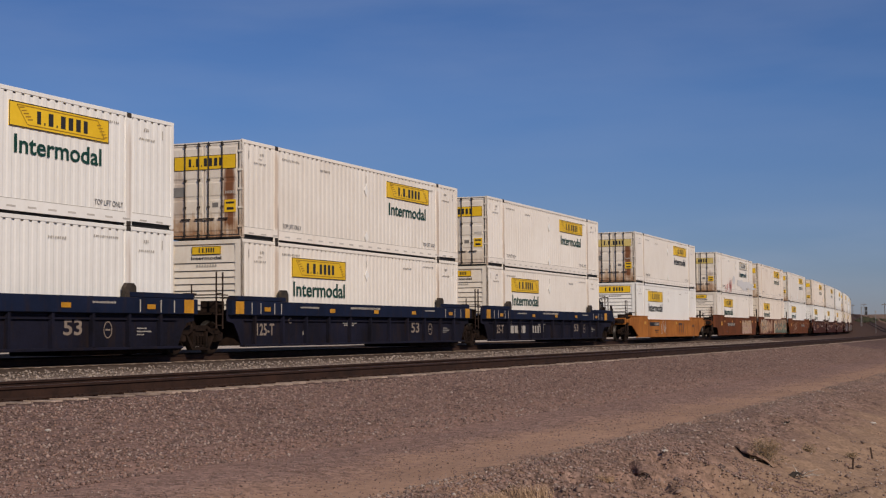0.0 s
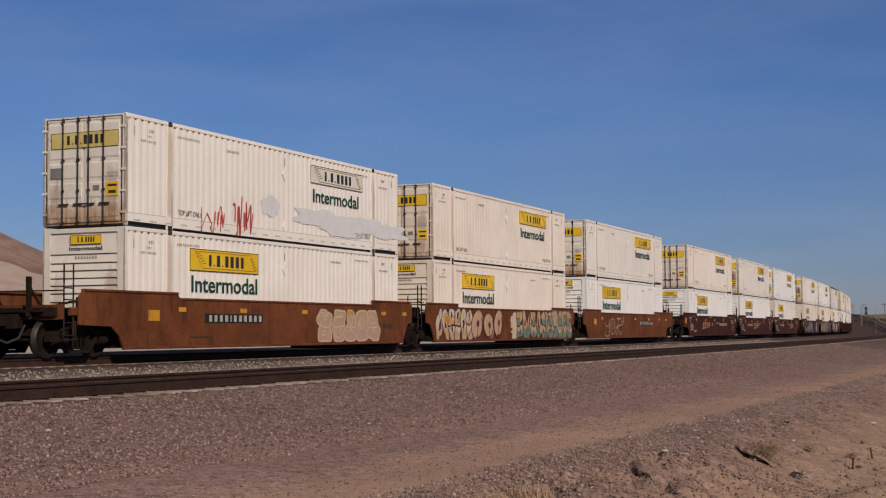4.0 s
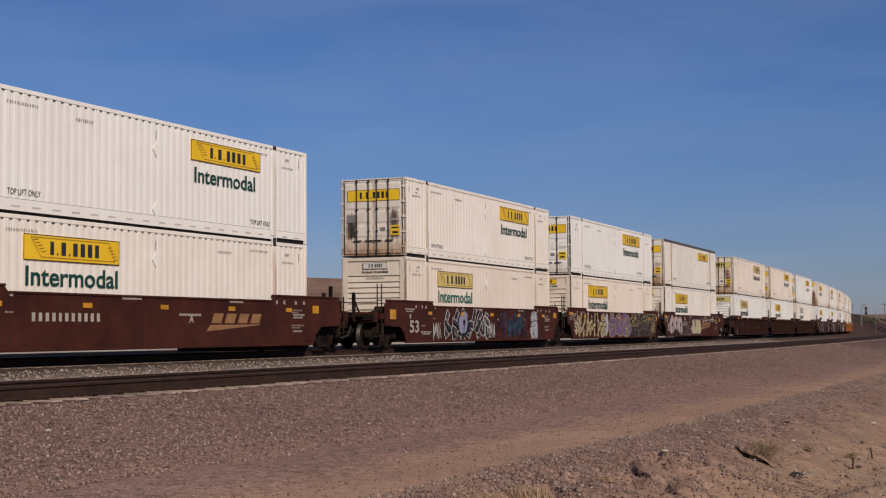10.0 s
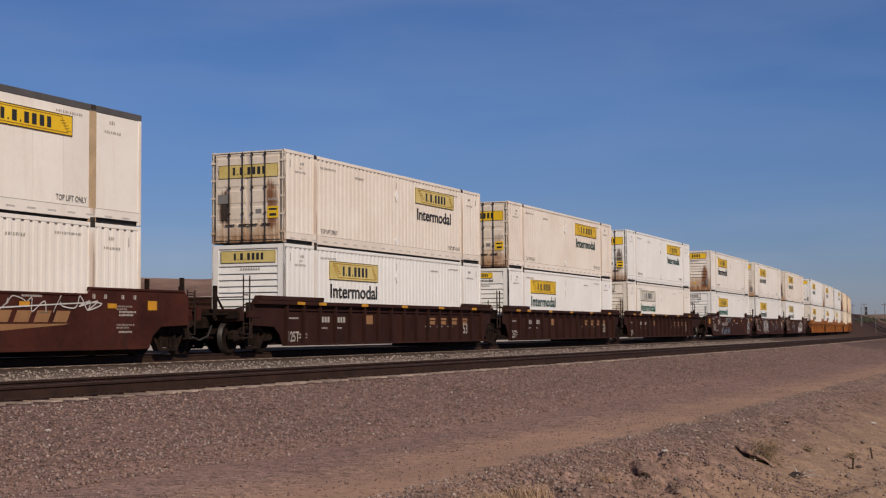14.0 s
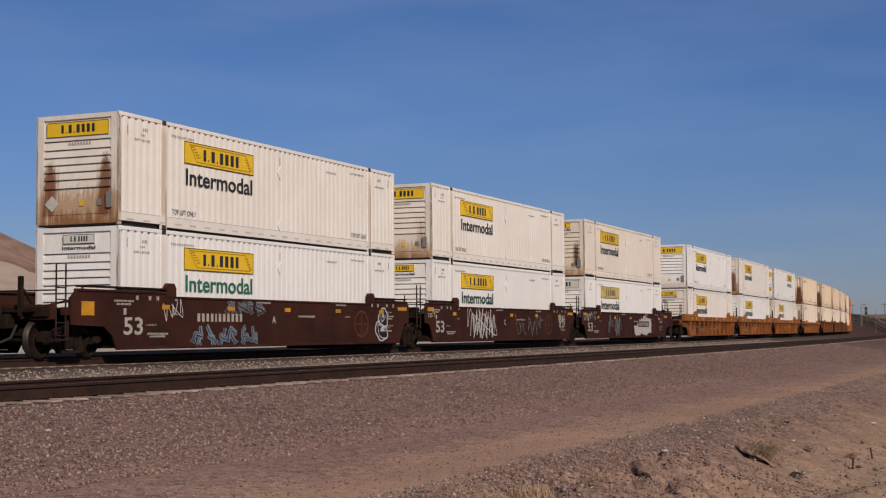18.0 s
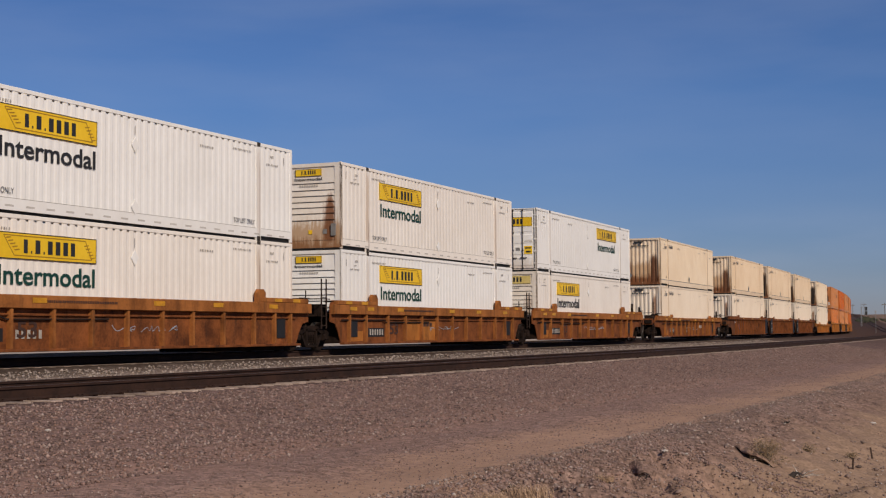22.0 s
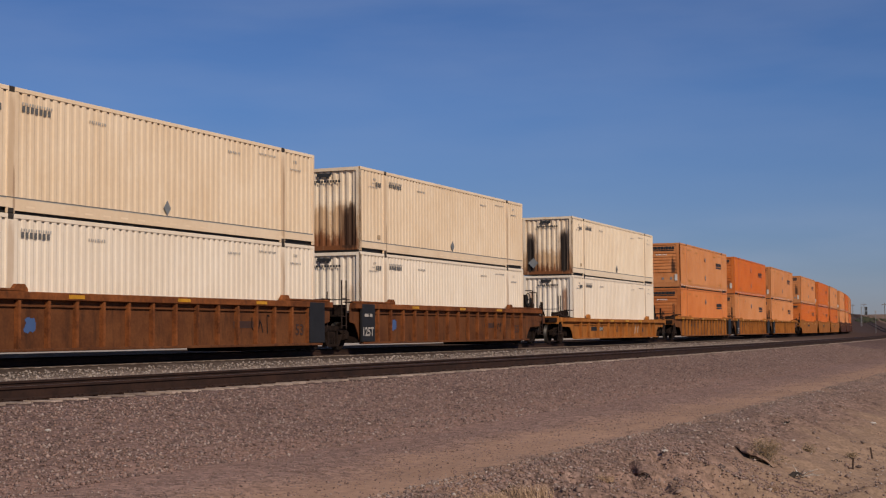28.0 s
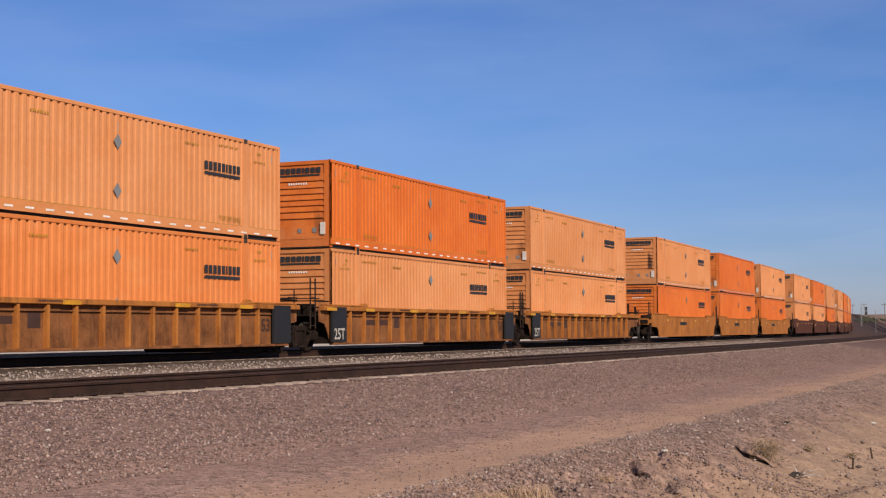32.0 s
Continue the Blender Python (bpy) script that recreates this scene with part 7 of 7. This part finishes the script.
def bush(s, l, w, h, seed, leaf_mat, leaves=700, label="dry desert bush with bare stems on the sandy bank", size=.03):
    rng = random.Random(seed)
    b = thing("bush", label, "bush", at=lay(s, l, -.01))
    stems, crown = Geo(), Geo()
    tips = []
    for _ in range(26):
        a, e = rng.uniform(0, 6.28), rng.uniform(.25, 1.35)
        r = rng.uniform(.6, 1.0)
        tip = Vector((math.cos(a) * math.cos(e) * w / 2 * r, math.sin(a) * math.cos(e) * w / 2 * r, math.sin(e) * h * r))
        mid = tip * .5 + Vector((rng.uniform(-.1, .1) * w, rng.uniform(-.1, .1) * w, .04 * h))
        stems.tube((0, 0, 0), mid, .012 * h / .5, 4, .008 * h / .5).tube(mid, tip, .008 * h / .5, 4, .003)
        tips += [mid, tip, (mid + tip) / 2]
    for _ in range(leaves):
        c = rng.choice(tips) + Vector((rng.gauss(0, .10) * w, rng.gauss(0, .10) * w, rng.gauss(0, .09) * h))
        c.z = max(.01, c.z)
        u = Vector((rng.gauss(0, 1), rng.gauss(0, 1), rng.gauss(0, 1))).normalized() * size
        v = u.orthogonal().normalized() * size * .45
        crown.flat([c - u, c + v, c + u, c - v])
    part("stems", stems, mat_twig, b)
    tagged(part("leaves", crown, leaf_mat, b), kind="stuff")
    return b


bush(17.95, 19.62, .52, .36, 1, mat_sage, 1500, size=.013)
bush(18.3, 19.45, .34, .26, 2, mat_straw, 500, "pale dry bush with bare stems on the sandy bank", size=.012)
bush(13.9, 19.0, .25, .14, 3, mat_sage, 260, "small dry weed among rocks", .014)
bush(20.2, 19.75, .3, .14, 4, mat_sage, 260, "small dry weed on the sandy bank", .014)
bush(21.2, 20.2, .28, .12, 6, mat_sage, 200, "small dry weed by the metal stakes", .014)


def grass_clump(s, l, w, h, seed, blades=420):
    rng = random.Random(seed)
    g = Geo()
    for _ in range(blades):
        a, r = rng.uniform(0, 6.28), w / 2 * rng.random() ** .6
        x, y = math.cos(a) * r, math.sin(a) * r
        lean = Vector((rng.gauss(0, .3), rng.gauss(0, .3), 1)).normalized() * h * rng.uniform(.4, 1.1)
        d = Vector((rng.gauss(0, 1), rng.gauss(0, 1), 0)).normalized() * .004
        p = Vector((x, y, -.02))
        m_ = p + lean * .55
        t = p + lean + Vector((rng.gauss(0, .03), rng.gauss(0, .03), -.02))
        g.add([p - d, p + d, m_ + d * .7, m_ - d * .7, t], [(0, 1, 2, 3), (3, 2, 4)])
    ob = thing("grass_clump", "clump of dry straw-coloured grass on the bank", "grass", "dry grass clumps", lay(s, l))
    tagged(part("tuft", g, mat_straw, ob), kind="stuff")


for k, (s, l, w, h) in enumerate(((10.75, 18.72, .34, .13), (11.0, 18.74, .3, .14), (11.3, 18.8, .42, .17), (11.6, 18.85, .4, .16), (11.95, 18.95, .32, .12), (13.5, 18.9, .22, .09), (12.9, 19.2, .3, .1), (13.2, 19.5, .35, .1), (16.7, 19.9, .2, .09))):
    grass_clump(s, l, w, h, 50 + k)

for s, l, r in ((27.1, 19.75, .05), (15.8, 18.9, .03), (12.5, 12.8, .03), (16.9, 18.86, .022), (15.1, 19.6, .02), (21.0, 19.4, .025)):
    g = Geo()
    q = random.Random(int(s * 10))
    rings = [(math.sin(t) * r, math.cos(t) * r * .6) for t in (0.3, .9, 1.57, 2.2, 2.8)]
    v = [(rr * math.cos(a) * q.uniform(.8, 1.2) * 1.4, rr * math.sin(a) * q.uniform(.8, 1.2), zz) for rr, zz in rings for a in (k * 2 * math.pi / 7 for k in range(7))]
    f = [(j * 7 + i, (j + 1) * 7 + i, (j + 1) * 7 + (i + 1) % 7, j * 7 + (i + 1) % 7) for j in range(4) for i in range(7)] + [tuple(range(7)), tuple(range(34, 27, -1))]
    me = g.add(v, f).mesh("stone")
    me.materials.append(mat_white_stone)
    ob = new("stone", me)
    ob.matrix_basis = lay(s, l, r * .3, q.uniform(0, 360))
    tagged(ob, "pale white stone lying on the ground", "stone", "pale stones")

for s, l, h, lean in ((20.35, 20.33, .14, 4), (21.9, 20.4, .17, -9)):
    st = thing("stake", "short rusty metal stake driven into sand", "stake", "metal stakes", lay(s, l) @ pose(0, 0, 0, lean, lean / 2, 20))
    part("shaft", Geo().box(-.012, .012, -.004, .004, -.1, h).box(-.004, .004, .004, .02, -.1, h), mat_stake, st)
    part("point", Geo().box(-.014, .014, -.006, .006, h, h + .012), mat_stake, st)

def eroded_lip(s0, l0, s1, l1, high, back, seed):
    """A washed-out lip of earth that overhangs a small cut, running down the bank."""
    v, f = [], []
    n = 16
    for i in range(n + 1):
        u = i / n
        k = math.sin(math.pi * min(1, max(.03, u))) ** .6
        wob = noise.noise((u * 4.0, seed, 0)) * .09
        a, b = s0 + (s1 - s0) * u + wob, l0 + (l1 - l0) * u
        lump = 1 + .35 * noise.noise((u * 7.0, seed, 5))
        for ds, dz in ((back, -.05), (back * .6, .45 * high), (back * .25, .9 * high), (.02, high), (-.09, .8 * high), (-.11, .55 * high), (.0, .3 * high), (.09, .05 * high), (.12, -.1)):
            c = a + ds * (k if ds < .2 else 1)
            x, y, _ = on_line(c, b)
            v.append((x, y, ground_z(c, b) + (dz * k * lump if dz > 0 else dz)))
    for i in range(n):
        for j in range(8):
            q = i * 9 + j
            f.append((q, q + 9, q + 10, q + 1))
    me = bpy.data.meshes.new("eroded_lip")
    me.from_pydata(v, [], f)
    me.materials.append(mat_ground)
    me.update()
    ob = new("eroded_lip", me)
    ob.parent = ground
    ob["label"] = "overhanging lip of washed-out earth"


for k, row in enumerate(((18.12, 19.18, 17.76, 19.74, .10, .5), (14.95, 18.74, 14.7, 19.2, .06, .35), (16.9, 19.0, 16.75, 19.5, .05, .35))):
    eroded_lip(*row, k + 3)

# a dead branch, a dead shrub with black base and pale twigs, dark scraps
br = thing("branch", "dead grey-brown branch lying on the bank", "branch", at=lay(16.55, 19.3, .03))
a0, b0 = on_line(16.5, 19.1), on_line(16.6, 19.5)
dv = Vector((b0[0] - a0[0], b0[1] - a0[1], ground_z(16.6, 19.5) - ground_z(16.5, 19.1)))
part("limb", Geo().tube(-dv * .5, dv * .1, .022, 8, .018).tube(dv * .1, dv * .55, .018, 8, .008), mat_twig, br)
part("twig", Geo().tube(dv * .1, dv * .3 + Vector((.03, .05, .06)), .008, 6, .003), mat_twig, br)
st = thing("dead_shrub", "dead shrub with black base and pale bare twigs", "shrub", at=lay(17.8, 20.05))
rng = random.Random(9)
# the black base carries the shade of the hollow under the twigs
part("stump", Geo().tube((-.16, 0, -.02), (-.05, .02, .07), .05, 7, .035).tube((-.05, .02, .07), (.05, 0, .03), .04, 7, .02), mat_dark_scrap, st)
for _ in range(9):
    a, e = rng.uniform(0, 6.28), rng.uniform(.1, .8)
    k = .3 * rng.uniform(.5, 1)
    tip = Vector((math.cos(a) * math.cos(e) * k + .08, math.sin(a) * math.cos(e) * k, .03 + math.sin(e) * k))
    part("twig", Geo().tube((0, 0, .02), tip * .5 + Vector((0, 0, .03)), .008, 5, .006).tube(tip * .5 + Vector((0, 0, .03)), tip, .006, 5, .002), mat_pale_twig, st)
# added dark scraps; the one at 14.4, 19.07 stands in for a hollow's shade
for s, l, w in ((16.35, 20.03, .11), (14.4, 19.07, .05), (20.5, 20.1, .06), (22.4, 19.05, .07)):
    q = random.Random(int(s * 7))
    g = Geo()
    for k in range(9):
        a = Vector((q.gauss(0, w * .5), q.gauss(0, w * .4), q.uniform(.0, w * .4)))
        g.tube(a, a + Vector((q.gauss(0, w * .4), q.gauss(0, w * .4), q.uniform(0, w * .5))), w * .12, 5, w * .05)
    me = g.mesh("scrap")
    me.materials.append(mat_dark_scrap)
    ob = new("charred_wood", me)
    ob.matrix_basis = lay(s, l, .01)
    tagged(ob, "small dark scrap half sunk in sand", "wood", "charred scraps")

# ================= far things =================
def along(x, y):
    """Metres along the line and to its right for a place in the plan."""
    best = min(range(-40, 2200, 4), key=lambda s: (on_line(s)[0] - x) ** 2 + (on_line(s)[1] - y) ** 2)
    px, py, h = on_line(best)
    return best + (x - px) * math.sin(h) + (y - py) * math.cos(h), (x - px) * math.cos(h) - (y - py) * math.sin(h)


def ground_at(x, y):
    return ground_z(*along(x, y))


mat_pole = surface("weathered_pole", ((0.10, 0.075, 0.055), (0.18, 0.135, 0.10)), scale=3, fine=20, rough=0.9, bump=0.2)
mat_mast = plain_paint("galvanised_mast", (0.26, 0.26, 0.26), 0.5)


def far_shrub(x, y, w, h, seed):
    rng = random.Random(seed)
    b = thing("shrub", "dark green desert shrub on far ground", "shrub", "far shrubs", pose(x, y, ground_at(x, y) - .1))
    part("trunk", Geo().tube((0, 0, 0), (.05 * w, 0, h * .35), .05 * w, 6, .03 * w).tube((.05 * w, 0, h * .3), (-.1 * w, .05, h * .6), .03 * w, 5, .01 * w), mat_twig, b)
    g = Geo()
    clumps = [Vector((rng.gauss(0, .28) * w, rng.gauss(0, .28) * w, h * rng.uniform(.25, .85))) for _ in range(9)]
    for _ in range(260):
        c = rng.choice(clumps) + Vector((rng.gauss(0, .09) * w, rng.gauss(0, .09) * w, rng.gauss(0, .09) * h))
        u = Vector((rng.gauss(0, 1), rng.gauss(0, 1), rng.gauss(0, 1))).normalized() * .09 * w
        v = u.orthogonal().normalized() * .05 * w
        g.flat([c - u, c + v, c + u, c - v])
    tagged(part("crown", g, mat_shrub, b), kind="stuff")


rng = random.Random(77)
for k in range(26):                                      # along the rise on the right
    d = rng.uniform(560, 760)
    far_shrub(d * rng.uniform(.293, .345), d, rng.uniform(2.5, 5.0), rng.uniform(1.2, 2.2), 300 + k)
for k in range(14):                                      # beyond the train
    d = rng.uniform(90, 240)
    far_shrub(d * rng.uniform(-.30, .06), d, rng.uniform(1.8, 3.2), rng.uniform(1.2, 2.3), 400 + k)
far_shrub(0.6, 92, 2.4, 3.2, 460)

d = 470
mx, my = d * 0.2945, d
sig = thing("signal_mast", "tall railway signal mast with two black signal heads", "signal", at=pose(mx, my, ground_at(mx, my)))
part("mast", Geo().tube((0, 0, -.3), (0, 0, 7.6), .085, 8), mat_mast, sig)
part("arm", Geo().box(-.1, 1.6, -.08, .08, 6.3, 6.5), mat_mast, sig)
for z in (5.7, 4.3):
    hd = part("signal_head", Geo().box(1.25, 1.95, -.15, .15, z - .45, z + .75, .06), mat_black, sig)
    part("hood", Geo().tube((1.6, -.15, z + .4), (1.6, -.45, z + .4), .17, 10, .19), mat_black, hd)
part("ladder", Geo().tube((-.3, 0, 0), (-.15, 0, 6.5), .03, 5).tube((.3, 0, 0), (.15, 0, 6.5), .03, 5), mat_mast, sig)
d = 330
px, py = d * 0.3045, d
pl = thing("marker_pole", "slim pale pole standing by the track", "pole", at=pose(px, py, ground_at(px, py)))
part("shaft", Geo().tube((0, 0, -.3), (0, 0, 5.0), .055, 8), mat_mast, pl)
part("cap", Geo().box(-.16, .16, -.05, .05, 4.9, 5.2), mat_mast, pl)
for d, t, h in ((620, .3110, 8.5), (760, .2965, 8.5), (900, .2885, 8.5)):
    px, py = d * t, d
    up = thing("utility_pole", "weathered wooden utility pole with a crossarm", "pole", "utility poles", pose(px, py, ground_at(px, py)))
    part("shaft", Geo().tube((0, 0, -.5), (0, 0, h), .16, 8, .11), mat_pole, up)
    part("crossarm", Geo().box(-1.2, 1.2, -.07, .07, h - .9, h - .7), mat_pole, up)
    for x in (-1.05, -.4, .4, 1.05):
        part("insulator", Geo().tube((x, 0, h - .7), (x, 0, h - .5), .06, 6, .04), mat_slate, up)

# ================= motion =================
ODO_T = (0, 2.5, 3.4, 6, 9, 13, 14.4, 18, 19, 20, 21, 22, 23, 25, 28, 31.2, 32)
ODO_D = (0, -0.2, -0.21, -0.17, -0.16, 0.21, 0.23, 0.24, 0.1, 0.15, 0.23, 0.30, 0.32, 0.37, 0.37, 0.66, 0.65)


def travelled(t):
    return 18.1197 * t - 0.01839 * t * t + float(np.interp(t, ODO_T, ODO_D))


def motions():
    times = [i * 0.5 for i in range(int(SECONDS * 2) + 1)]
    for ob, s0, z in rolling:
        walk(ob, [(t, line_pose(s0 - travelled(t), 0.0, z)) for t in times])
    # the wheels turn alike: one turn of keys for each axle place
    turns = {}
    for w, dx in wheelsets:
        if dx not in turns:
            ticks = [k / FPS for k in range(int(SECONDS * FPS) + 1)]
            walk(w, [(t, pose(dx, 0, 0.46, 0, -math.degrees(travelled(t) / 0.46), 0)) for t in ticks])
            turns[dx] = w.animation_data
        else:
            w.rotation_mode = "QUATERNION"
            w.animation_data_create()
            w.animation_data.action = turns[dx].action
            w.animation_data.action_slot = turns[dx].action_slot


motions()
